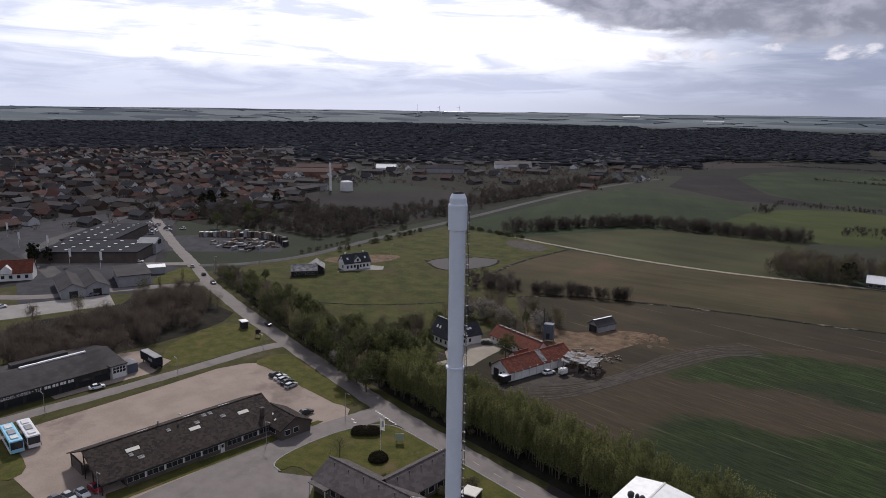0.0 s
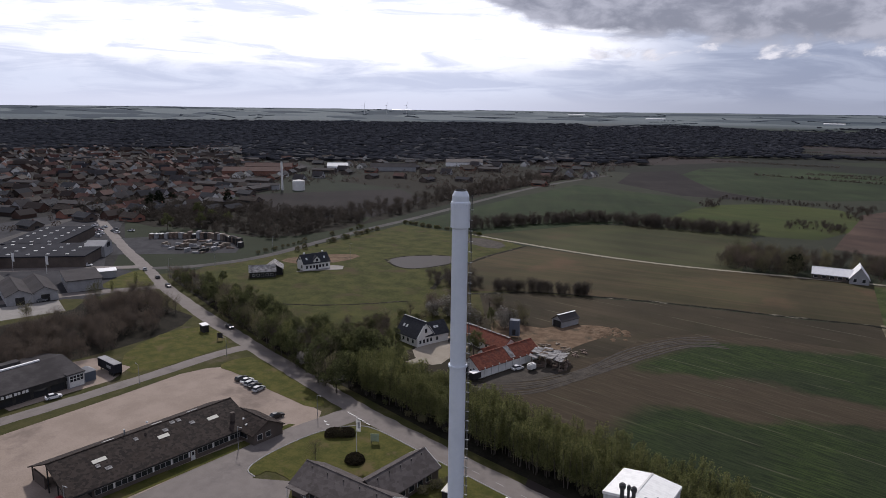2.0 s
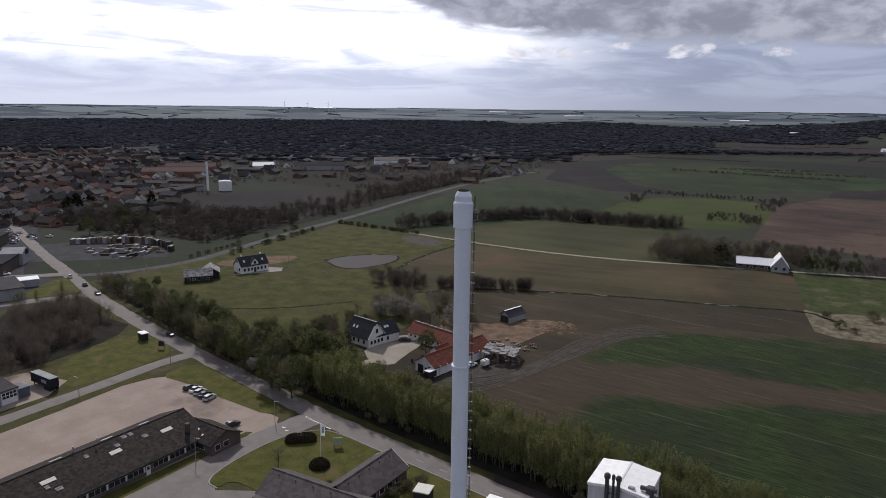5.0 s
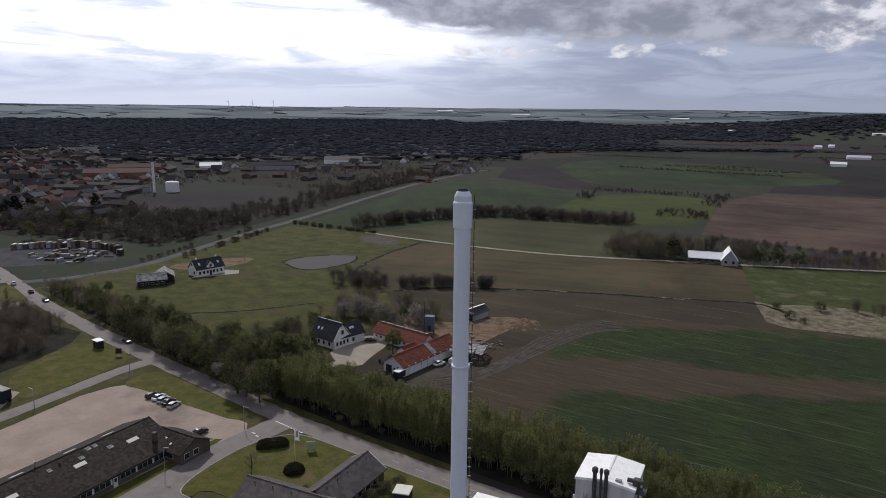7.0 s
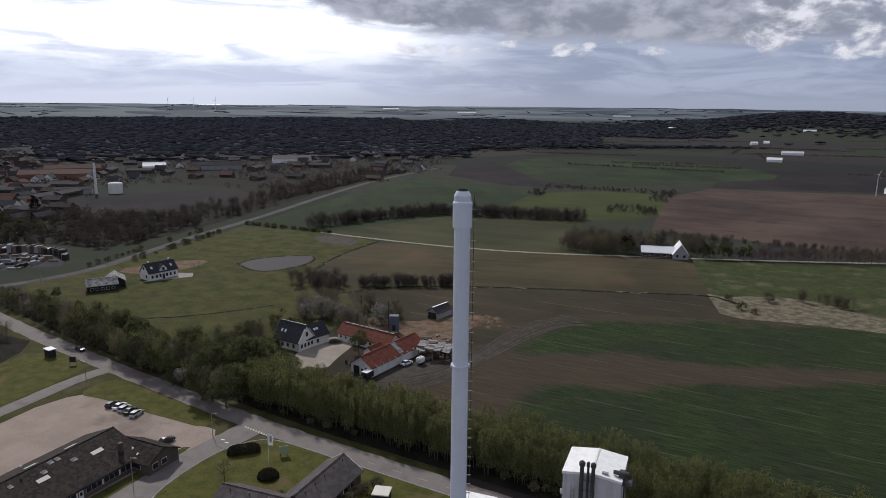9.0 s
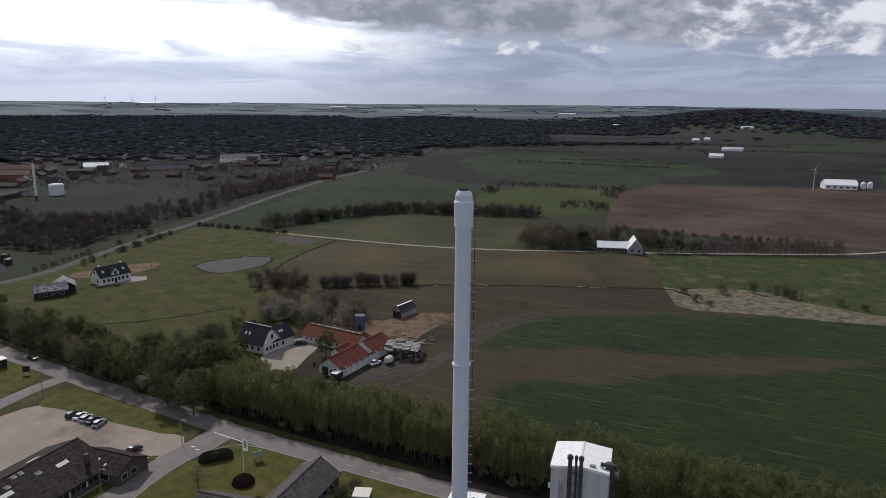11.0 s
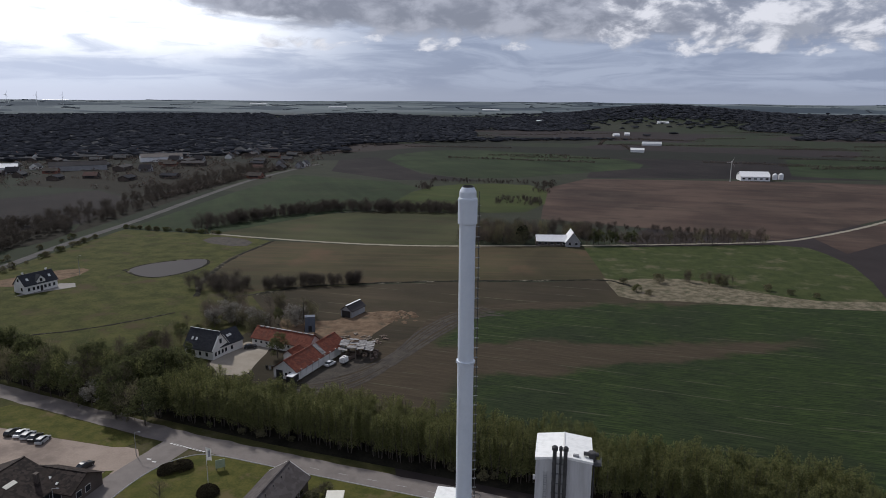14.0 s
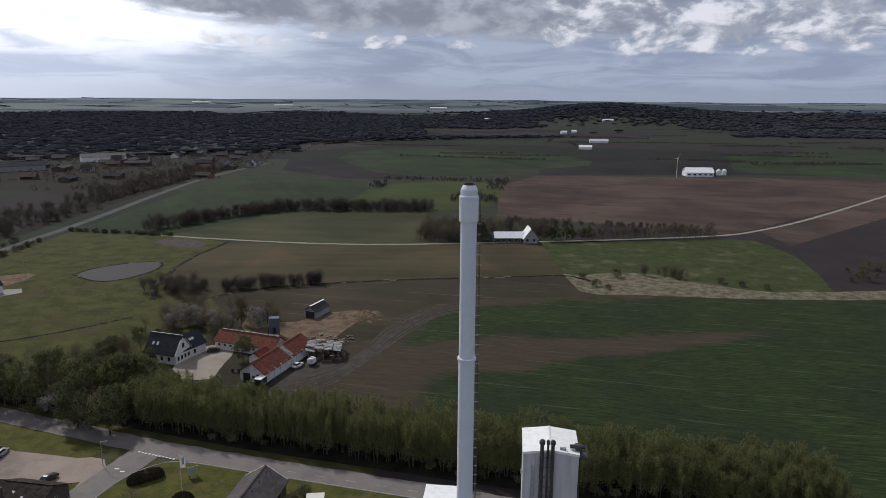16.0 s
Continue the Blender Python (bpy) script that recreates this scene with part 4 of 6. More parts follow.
def put_skylight(parent, x, y, W, eave, ridge, w=1.0, h=1.3, mat=None, name="skylight"):
    slope = math.degrees(math.atan2(ridge - eave, W / 2))
    s = -1 if y < 0 else 1
    z = ridge - (ridge - eave) * abs(y) / (W / 2) + 0.22
    return part(name, box(-w / 2, w / 2, -h / 2, h / 2, -0.02, 0.1), mat or M["frame"], parent, m=pose(x, y, z, slope * -s, 0, 0))


def gabled(name, label, category, x, y, turn, L, W, eave, ridge, wall, roof, over=0.4, group=""):
    """A gabled house along its own x axis."""
    h = thing(name, label, category, x, y, 0, turn, group)
    part("wall", gable_walls(L, W, eave, ridge), wall, h)
    part("roof", gable_roof(L, W, eave, ridge, over), roof, h)
    part("ridge_cap", box(-L / 2 - 0.3, L / 2 + 0.3, -0.16, 0.16, ridge + 0.14, ridge + 0.26), roof, h)
    return h


def put_chimney(parent, x, y, z0, z1, mat=None, w=0.5):
    bm = bmesh.new()
    put_box(bm, -w / 2, w / 2, -w / 2, w / 2, z0, z1 - 0.15)
    put_box(bm, -w / 2 - 0.06, w / 2 + 0.06, -w / 2 - 0.06, w / 2 + 0.06, z1 - 0.15, z1)
    part("roof_chimney", bm, mat or M["white"], parent, m=pose(x, y, 0))


def build_long_hall():
    # own x runs along the building, own -y faces the access road
    h = thing("long_hall", "long low brick hall with a mottled dark tile roof", "building", -127.4, 67.6, 0, 86.6)
    L, W, e, r = 38.0, 16.2, 2.6, 6.0
    bm = gable_walls(L - 4.6, W, e, r)
    part("wall", bm, M["dark_brick"], h, m=pose(2.3, 0, 0))
    part("roof_slope", gable_roof(L, W, e, r, 0.5, 0.3, 0.2, -1), M["old_roof"], h)
    part("roof_slope", gable_roof(L, W, e, r, 0.5, 0.3, 0.2, 1), M["old_roof"], h)
    part("ridge_cap", box(-L / 2 - 0.3, L / 2 + 0.3, -0.18, 0.18, r + 0.16, r + 0.3), M["old_roof"], h)
    part("fascia", box(-L / 2 - 0.3, L / 2 + 0.3, -W / 2 - 0.56, -W / 2 - 0.5, e - 0.3, e - 0.02), M["black_wood"], h)
    for y in (-7.6, -3.6, 0.6, 7.6):
        part("post", box(-L / 2 + 0.1, -L / 2 + 0.3, y - 0.1, y + 0.1, 0, e + (r - e) * (1 - abs(y) / (W / 2))), M["black_wood"], h)
    part("carport_back", box(-L / 2 + 0.2, -L / 2 + 0.5, 2.4, 7.4, 0, 2.5), M["dark_brick"], h)
    part("gate", box(-L / 2 + 4.56, -L / 2 + 4.64, -6.6, -2.4, 0, 2.5), M["black_wood"], h)
    # bands of windows between white piers
    x = -14.5
    for group in range(8):
        if group == 5:
            d = part("door", box(x + 0.1, x + 1.0, -W / 2 - 0.08, -W / 2 - 0.02, 0, 2.05), M["frame"], h, "white door with a small pane")
            part("pane", box(x + 0.3, x + 0.8, -W / 2 - 0.1, -W / 2 - 0.075, 1.1, 1.8), M["glass"], d)
            x += 1.6
        for k in range(3):
            put_window(h, x + 0.55, -W / 2, 1.0, 0.98, 0.95, -90, "window", M["grey_wall"])
            x += 1.12
        part("pier", box(x - 0.02, x + 0.3, -W / 2 - 0.07, -W / 2 - 0.02, 0.9, 2.1), M["frame"], h)
        x += 0.4
    for sx, w in ((-11.2, 2.6), (1.5, 2.3), (12.6, 2.4)):
        put_skylight(h, sx, -3.3, W, e, r, w, 0.9, M["cream"], "rooflight")
    for sx, sy, w in ((-10.6, -5.6, 1.2), (-3.3, -1.7, 0.8), (2.6, -2.1, 1.0), (4.8, -0.9, 1.0), (6.2, -0.9, 0.9), (8.2, -2.6, 1.1), (-12.0, -4.4, 0.8)):
        put_skylight(h, sx, sy, W, e, r, w, 0.8, M["patched"], "patched_tiles")
    for sx in (-7, 3, 11):
        put_skylight(h, sx, 2.0, W, e, r, 2.2, 0.9, M["frame"], "rooflight")
    part("flue", tube((-4.4, 0.5, r), (-4.4, 0.5, r + 1.3), 0.16, 10), M["steel"], h)
    part("flue_cap", lathe([(0.16, r + 1.2), (0.24, r + 1.3), (0.24, r + 1.45), (0.05, r + 1.6)], 10), M["frame"], h)
    put_chimney(h, 15.9, -5.6, 3.0, 5.6, M["dark_brick"], 0.7)
    g = gabled("hall_annex", "brick annex with a dark tile hip roof on the long hall", "building", -118.6, 87.0, -3.4, 9.6, 7.4, 2.4, 4.3, M["dark_brick"], M["old_roof"], 0.5)
    for y in (-2.2, 0.0):
        put_window(g, 4.8, y, 0.9, 1.2, 1.1, 0)
    put_window(g, 1.5, -3.7, 0.9, 2.0, 1.0, -90)
    put_skylight(g, -1.5, -2.0, 7.4, 2.4, 4.3, 0.8, 0.8, M["frame"])
    put_skylight(g, 0.8, -2.6, 7.4, 2.4, 4.3, 0.4, 0.5, M["frame"])


build_long_hall()


def letters(text, size, mat, parent, m, name="lettering"):
    cu = bpy.data.curves.new(name, "FONT")
    cu.body, cu.size, cu.extrude = text, size, 0.01
    tmp = bpy.data.objects.new("tmp", cu)
    scene.collection.objects.link(tmp)
    dg = bpy.context.evaluated_depsgraph_get()
    me = bpy.data.meshes.new_from_object(tmp.evaluated_get(dg))
    me.materials.clear()
    bpy.data.objects.remove(tmp)
    wide = max((v.co.x for v in me.vertices), default=0.0)
    part(name, me, mat, parent, "white painted capital letters", m)
    return wide


def build_furniture_hall():
    h = thing("furniture_hall", "low dark hall with a long lettered sign board", "building", -184.6, 52.5, 0, 90.8)
    L, W, e, r = 52.0, 20.5, 3.3, 5.2
    part("wall", gable_walls(L, W, e, r), M["black_wood"], h)
    part("roof_slope", gable_roof(L, W, e, r, 0.5, 0.3, 0.2, -1), M["felt"], h)
    part("roof_slope", gable_roof(L, W, e, r, 0.5, 0.3, 0.2, 1), M["felt"], h)
    part("rooflight", box(4.5, 20.5, -0.3, 0.4, r + 0.1, r + 0.55), M["white_sheet"], h, "long white ridge light")
    part("roof_box", box(3.5, 17, 2.2, 4.4, r - 0.5, r + 0.7), M["felt"], h)
    y = -W / 2 - 0.55
    s = part("sign_board", box(-24, 24.5, y, y + 0.06, 2.2, 3.15), M["black_wood"], h)
    m = pose(-14, y - 0.02, 2.42, 90, 0, 0)
    wide = letters("MØBLER KØBES • DØDSBOER KØBES • TLF", 1.02, M["frame"], s, m)
    for i in range(8):
        x = -14 + wide + 0.6 + i * 0.75 + (i // 2) * 0.3
        part("number_bar", box(x, x + 0.6, y - 0.03, y - 0.005, 2.42, 3.1), M["frame"], s)
    for i in range(14):
        x = -26.6 + i * 0.86
        part("word_bar", box(x, x + 0.66, y - 0.03, y - 0.005, 2.42, 3.1), M["frame"], s)
    for x in range(-22, 22, 4):
        part("shop_window", box(x, x + 3.2, -W / 2 - 0.06, -W / 2 - 0.02, 0.4, 2.0), M["glass"], h)
    for sx, sy, w in ((-14, -7, 0.8), (-11.5, -5.0, 2.2), (-11.9, -4.2, 1.0), (-2, -3, 0.7)):
        put_skylight(h, sx, sy, W, e, r, w, 0.7, M["frame"], "roof_patch")
    a = thing("entrance_block", "grey entrance block with a panelled gate", "building", -175.6, 76.4, 0, 90.8)
    part("wall", box(-2.0, 2.2, -1.8, 4.5, 0, 3.5), M["grey_wall"], a)
    part("roof", box(-2.2, 2.4, -2.0, 4.7, 3.5, 3.75), M["felt"], a)
    g = part("gate", box(-1.7, 1.9, -1.88, -1.82, 0.3, 3.2), M["frame"], a, "pale panelled gate")
    for i in range(4):
        for k in range(2):
            part("pane", box(-1.5 + i * 0.85, -0.8 + i * 0.85, -1.91, -1.89, 1.7 + k * 0.8, 2.35 + k * 0.8), M["glass"], g)
    b = thing("blue_shed", "small slate-blue shed with a pale hipped roof", "shed", -176.6, 80.4)
    part("wall", box(-1.7, 1.7, -1.6, 1.6, 0, 2.5), M["blue_wall"], b)
    part("roof", lathe([(2.6, 2.5), (2.65, 2.6), (0.1, 3.7)], 4), M["grey_wall"], b, m=pose(0, 0, 0, 0, 0, 45))


build_furniture_hall()


def build_office():
    for x, y, turn, L, W in ((-83.4, 79.2, 0, 20.4, 8.4), (-79.8, 88.2, 87, 15.6, 7.6)):
        h = gabled("office_wing", "low office wing with a grey cement roof", "building", x, y, turn, L, W, 2.6, 5.0, M["dark_brick"], M["grey_roof"], 0.5, "office wings")
        for k in range(-3, 4):
            if abs(k * 2.4) < L / 2 - 1:
                for s in (-1, 1):
                    put_window(h, k * 2.4, s * W / 2, 0.9, 1.4, 1.1, 90 * s)
        put_window(h, -L / 2, -1.5, 0.9, 1.1, 1.1, 180)
        put_window(h, L / 2, 1.0, 0.9, 1.1, 1.1, 0)
        part("verge_board", box(L / 2 + 0.28, L / 2 + 0.34, -0.1, 0.1, 4.7, 5.2), M["frame"], h)
        for s in (-1, 1):
            a = math.degrees(math.atan2(2.4, W / 2))
            part("barge_board", box(0, W / 2 + 1.0, -0.06, 0.06, -0.14, 0.1, m=pose(0, 0, 0, 0, a, 90 * s)), M["frame"], h, "white barge board", pose(L / 2 + 0.33, 0, 5.12))
        for k in range(5):
            part("vent_pipe", tube((-L / 2 + 2 + k * L / 5.2, -0.9, 4.4), (-L / 2 + 2 + k * L / 5.2, -0.9, 5.1), 0.09, 8), M["dark_steel"], h)
        if turn == 0:
            p = part("porch_roof", box(-L / 2 + 0.2, -L / 2 + 5, -W / 2 - 1.6, -W / 2 - 0.1, 2.35, 2.5), M["grey_roof"], h)
            for px in (-L / 2 + 0.4, -L / 2 + 4.8):
                part("post", box(px - 0.06, px + 0.06, -W / 2 - 1.5, -W / 2 - 1.38, 0, 2.35), M["frame"], p)


build_office()

b = thing("plant_kiosk", "dark kiosk with a cream sheet roof", "kiosk", -68.6, 90.4, 0, 12)
part("wall", box(-1.4, 1.4, -1.4, 1.4, 0, 2.8), M["black_wood"], b)
part("roof", box(-1.55, 1.55, -1.55, 1.55, 2.8, 3.0, bevel=0.03), M["cream"], b, "cream roof sheet")


def build_white_house():
    h = gabled("white_house", "white rendered house with a dark slate roof and gabled dormer", "house", -223.6, 205.0, 72.5, 12.4, 6.6, 3.2, 6.4, M["white"], M["slate"])
    part("dormer_wall", gable_walls(3.2, 3.2, 4.2, 5.9, 2.6), M["white"], h, m=pose(0, -1.75, 0, 0, 0, 90))
    part("dormer_roof", gable_roof(3.4, 3.2, 4.2, 5.9, 0.25, 0.1), M["slate"], h, m=pose(0, -1.7, 0, 0, 0, 90))
    put_window(h, 0, -3.36, 3.6, 1.0, 1.2, -90)
    for x in (-4.8, -3.0, -1.4, 1.4, 3.0, 4.8):
        put_window(h, x, -3.3, 0.9, 0.85, 1.2, -90)
    part("door", box(-0.5, 0.5, -3.36, -3.32, 0, 2.05), M["black_wood"], h)
    for x in (-4.2, 4.2):
        put_skylight(h, x, -1.8, 6.6, 3.2, 6.4, 0.8, 1.1, M["frame"])
    for s in (-1, 1):
        put_window(h, s * 6.2, -1.4, 1.0, 1.0, 1.2, 0 if s > 0 else 180)
        put_window(h, s * 6.2, 0.4, 4.2, 1.0, 1.1, 0 if s > 0 else 180)
        put_chimney(h, s * 4.4, 0.2, 5.6, 7.3)
    for x, y, turn, L, W, e, r in ((-229.0, 181.3, 50, 10.5, 6.0, 2.6, 4.6), (-230.0, 188.6, 138, 9.0, 6.6, 2.6, 4.8)):
        h = gabled("old_barn", "old black-boarded barn with a patched sheet roof", "barn", x, y, turn, L, W, e, r, M["black_wood"], M["patched"], group="old barns")
        for k in range(-2, 3):
            put_window(h, k * 1.8, -W / 2, 0.8, 1.0, 0.9, -90)
        part("gate", box(L / 2 + 0.02, L / 2 + 0.08, -1.2, 1.2, 0, 2.3), M["grey_wall"], h)


build_white_house()


def build_farm():
    h = gabled("farmhouse", "white farmhouse with a dark slate roof and two wings", "house", -128.4, 155.8, -12, 9.8, 6.4, 2.9, 7.1, M["white"], M["slate"])
    part("side_wing", gable_walls(8.4, 5.8, 2.9, 5.8), M["white"], h, m=pose(2.3, 4.6, 0, 0, 0, 82))
    part("side_roof", gable_roof(8.4, 5.8, 2.9, 5.8), M["slate"], h, m=pose(2.3, 4.6, 0, 0, 0, 82))
    put_window(h, 4.9, 0.1, 3.9, 0.9, 1.3, 0)
    for y in (-2.1, -0.7, 0.7, 2.1):
        put_window(h, 4.9, y, 0.9, 0.75, 1.1, 0)
    for x in (-3.4, -1.6, 0.5, 2.8):
        put_window(h, x, -3.2, 0.9, 0.8, 1.1, -90)
    for y in (4.2, 5.6):
        put_window(h, 5.2 - 0.14 * (y - 4.6), y, 0.9, 0.8, 1.1, -8)
    for x in (-3.0, -1.6):
        put_skylight(h, x, -1.8, 6.4, 2.9, 7.1, 0.6, 0.9, M["frame"])
    for y in (4.4, 5.4):
        part("skylight", box(-0.35, 0.35, -0.4, 0.4, 0, 0.12), M["frame"], h, m=pose(3.8, y, 4.62, 0, 45, 0))
    for y in (-1, 1):
        part("verge_board", box(4.9, 5.24, -0.07, 0.07, 0, 4.62), M["frame"], h, "white verge board", pose(0, y * 3.6, 2.62, y * math.degrees(math.atan2(3.2, 4.2)), 0, 0))
    part("ridge_flashing", box(-5.1, 5.1, -0.1, 0.1, 7.35, 7.42), M["frame"], h)
    # long barn towards the field
    a = gabled("barn", "white barn with rusty red roof and dark gable gates", "barn", -97.4, 154.8, 77.0, 23.6, 7.0, 2.6, 5.0, M["white"], M["red_roof"])
    part("roof_band", box(0.4, 2.2, -4.1, 0, -0.02, 0.06, m=pose(0, 0, 5.24, math.degrees(math.atan2(2.4, 3.5)), 0, 0)), M["patched"], a, "pale repaired strip of roof")
    for y in (-2.3, 1.6):
        part("gate", box(-11.88, -11.82, y - 1.0, y + 1.0, 0, 2.3), M["black_wood"], a, "dark timber gate")
    put_window(a, -11.8, -0.4, 1.0, 0.7, 0.8, 180)
    for y in (-0.7, 0.7):
        part("timber", box(-11.87, -11.82, y - 0.12, y + 0.12, 2.4, 4.2), M["frame"], a)
    for k in range(8):
        part("buttress", box(-10 + k * 2.7, -9.75 + k * 2.7, -3.68, -3.52, 0, 2.6), M["white"], a)
        part("eave_block", box(-10 + k * 2.7, -9.8 + k * 2.7, -3.95, -3.55, 2.3, 2.75), M["frame"], a)
    # cross barn
    c = gabled("barn", "white stable wing with small windows and a rusty red roof", "barn", -109.0, 165.6, -14.0, 19.6, 6.0, 2.5, 4.9, M["white"], M["red_roof"])
    for k in range(7):
        put_window(c, -8.4 + k * 1.9, -3.0, 1.2, 0.7, 0.6, -90)
    part("gate", box(-9.86, -9.81, -1.0, 1.0, 0, 2.2), M["black_wood"], c)
    for k in range(10):
        part("loose_tile_strip", box(-9 + k * 1.9, -7.6 + k * 1.9, -0.35, 0.35, 5.0, 5.18), M["patched"], c)
    g = gabled("lean_to", "low tiled lean-to in the barn's corner", "shed", -103.4, 157.6, 77.0, 5, 3.4, 1.8, 3.0, M["white"], M["red_roof"])
    # feed bin with pole
    t = thing("feed_tower", "weathered slate-grey feed tower behind the barn", "tower", -106.2, 177.4, 0, 20)
    part("body", box(-1.5, 1.5, -1.2, 1.2, 0.9, 5.8, bevel=0.05), M["blue_wall"], t)
    for x in (-1.3, 1.3):
        for y in (-1.0, 1.0):
            part("leg", box(x - 0.1, x + 0.1, y - 0.1, y + 0.1, 0, 0.95), M["dark_steel"], t)
    part("hatch", box(-0.5, 0.5, -1.26, -1.21, 1.2, 3.0), M["black_wood"], t)
    p = thing("pole", "thin dark timber pole beside the feed tower", "pole", -108.3, 177.8)
    part("shaft", tube((0, 0, 0), (0, 0, 10), 0.12, 8, 0.09), M["black_wood"], p)
    s = gabled("field_shed", "open-fronted shed with a dark roof and pale wall", "shed", -99.6, 199.4, 74, 8.0, 4.2, 2.3, 3.8, M["grey_wall"], M["felt"])
    # black panel stands in for the shade inside the open front
    part("opening", box(-4.12, -4.05, -1.6, 1.6, 0, 2.2), M["black_wood"], s)
    # white strip added where light catches the ridge
    part("ridge_light", box(-4.2, 4.2, -0.45, 0.2, 4.0, 4.1), M["white_sheet"], s, "white strip painting the lit ridge")
    # collapsed shelter
    r = thing("ruined_shelter", "half-collapsed shelter with torn roof sheets and scrap", "shelter", -87.2, 163.8, 0, 10)
    rng = random.Random(5)
    for x in (-4, 0, 4):
        for y in (-3.5, 3.5):
            part("post", box(x - 0.12, x + 0.12, y - 0.12, y + 0.12, 0, 2.8 + rng.uniform(-0.3, 0.3)), M["wood"], r)
    for i in range(16):
        x, y = -3.6 + (i % 4) * 2.4, -3.0 + (i // 4) * 2.0
        part("roof_sheet", box(-1.25, 1.25, -1.05, 1.05, 0, 0.06), M["patched"], r, m=pose(x, y, 3.0 + rng.uniform(-0.35, 0.4), rng.uniform(-10, 10), rng.uniform(-10, 10), rng.uniform(-12, 12)))
    for i in range(26):
        part("scrap", box(-rng.uniform(0.3, 1.1), rng.uniform(0.3, 1.1), -0.3, 0.3, 0, rng.uniform(0.3, 1.2)), M["rust"], r, m=pose(rng.uniform(-4.5, 5.5), rng.uniform(-4, 4.5), 0, 0, 0, rng.uniform(0, 180)))
    for i in range(22):
        d = thing("scrap_heap", "rusty heap of boards and scrap on bare earth", "scrap", rng.uniform(-96, -82), rng.uniform(172, 180), 0, rng.uniform(0, 180), "scrap heaps")
        for k in range(4):
            part("board", box(-0.9, 0.9, -0.15, 0.15, 0, 0.16), M["wood"] if i % 2 else M["rust"], d, m=pose(rng.uniform(-0.5, 0.5), rng.uniform(-0.5, 0.5), 0.1 * k, rng.uniform(-8, 8), rng.uniform(-8, 8), rng.uniform(0, 180)))
    k = thing("white_tank", "boxy white tank on a small cart beside the shelter", "tank", -88.6, 156.2, 0, 75)
    part("body", box(-1.2, 1.2, -0.85, 0.85, 0.55, 2.1, bevel=0.25), M["white"], k)
    part("hatch", lathe([(0.3, 2.08), (0.3, 2.2), (0.1, 2.24)], 14), M["grey_wall"], k)
    for y in (-0.75, 0.75):
        part("wheel", tube((0, y - 0.1, 0.35), (0, y + 0.1, 0.35), 0.35, 14), M["tyre"], k)
    part("chassis", box(-1.3, 1.8, -0.3, 0.3, 0.42, 0.56), M["dark_steel"], k)
    k = thing("livestock_trailer", "dark livestock trailer with a white roof", "trailer", -97.2, 141.4, 0, 80)
    part("body", box(-1.5, 1.5, -0.9, 0.9, 0.5, 2.2, bevel=0.05), M["black_wood"], k)
    part("roof", box(-1.55, 1.55, -0.95, 0.95, 2.2, 2.35, bevel=0.04), M["white_sheet"], k, "white roof")
    for y in (-0.95, 0.95):
        part("wheel", tube((0, y - 0.1, 0.35), (0, y + 0.1, 0.35), 0.35, 14), M["tyre"], k)
    for i in range(4):
        k = thing("bin", "dark bin beside the barn", "bin", -107.5 + i * 0.9, 148.8, 0, 10, "bins by the barn")
        part("body", lathe([(0.28, 0), (0.34, 1.0)], 4), M["grey_wall"] if i % 2 else M["black_wood"], k)
        part("lid", lathe([(0.37, 1.0), (0.37, 1.06), (0.2, 1.12)], 4), M["black_wood"], k)
    for i in range(40):
        a = rng.uniform(0, 6.28)
        d = thing("dirt_mound", "small mound of pale sandy earth", "mound", -84 + rng.gauss(0, 3), 200 + rng.gauss(0, 3), 0.0, rng.uniform(0, 180), "mounds of earth")
        q = rng.uniform(0.4, 1.1)
        part("earth", lathe([(q * 1.4, 0), (q, 0.22 * q), (q * 0.45, 0.45 * q), (0.05, 0.52 * q)], 9), M["dirt"], d)


build_farm()


def build_far_farms():
    h = gabled("white_farm_barn", "long low barn with a bright white roof", "barn", -38.0, 328.5, 8, 15.0, 8.0, 2.4, 4.6, M["dark_brick"], M["white_sheet"])
    for k in range(5):
        put_window(h, -6 + k * 3, -4.0, 0.8, 1.6, 1.2, -90)
    g = gabled("white_farm_house", "steep gabled house with a grey front and white roof", "house", -28.0, 329.0, 98, 10.5, 7.0, 2.4, 7.0, M["grey_wall"], M["white_sheet"])
    for y in (-1.6, 1.6):
        put_window(g, -5.25, y, 1.0, 1.2, 1.3, 180)
    for i in range(2):
        h = gabled("hangar", "large white farm hangar with a ribbed roof", "barn", 134 + i * 4, 655 + i * 15, 4, 25, 14, 3.8, 6.4, M["white_sheet"], M["white_sheet"], group="farm hangars")
        for k in range(5):
            put_window(h, -10 + k * 5, -7.0, 1.4, 2.4, 1.2, -90)
    for x, y in ((155, 664), (161, 667)):
        s = thing("grain_silo", "pale round grain silo beside the hangar", "silo", x, y, 0, 0, "grain silos")
        part("body", lathe([(2.2, 0), (2.2, 4.5), (0.3, 6)], 20), M["white_sheet"], s)
    for x, y, L, W, t in ((98, 1141, 30, 6, 5), (62, 985, 18, 8, -8), (60, 1420, 12, 8, 20), (84, 1460, 10, 8, 0), (215, 1960, 30, 8, 8), (-120, 2100, 20, 9, 10), (-1150, 3300, 90, 14, 30), (-1700, 3600, 90, 14, 20), (-2700, 3300, 120, 14, 40), (-400, 3300, 80, 14, 5)):
        gabled("far_farm_building", "distant long pale farm building", "building", x, y, t, L, W, 3.5, 6, M["white_sheet"], M["clad_roof"], group="distant farm buildings").location.z = land_height(x, y) - 0.2


build_far_farms()


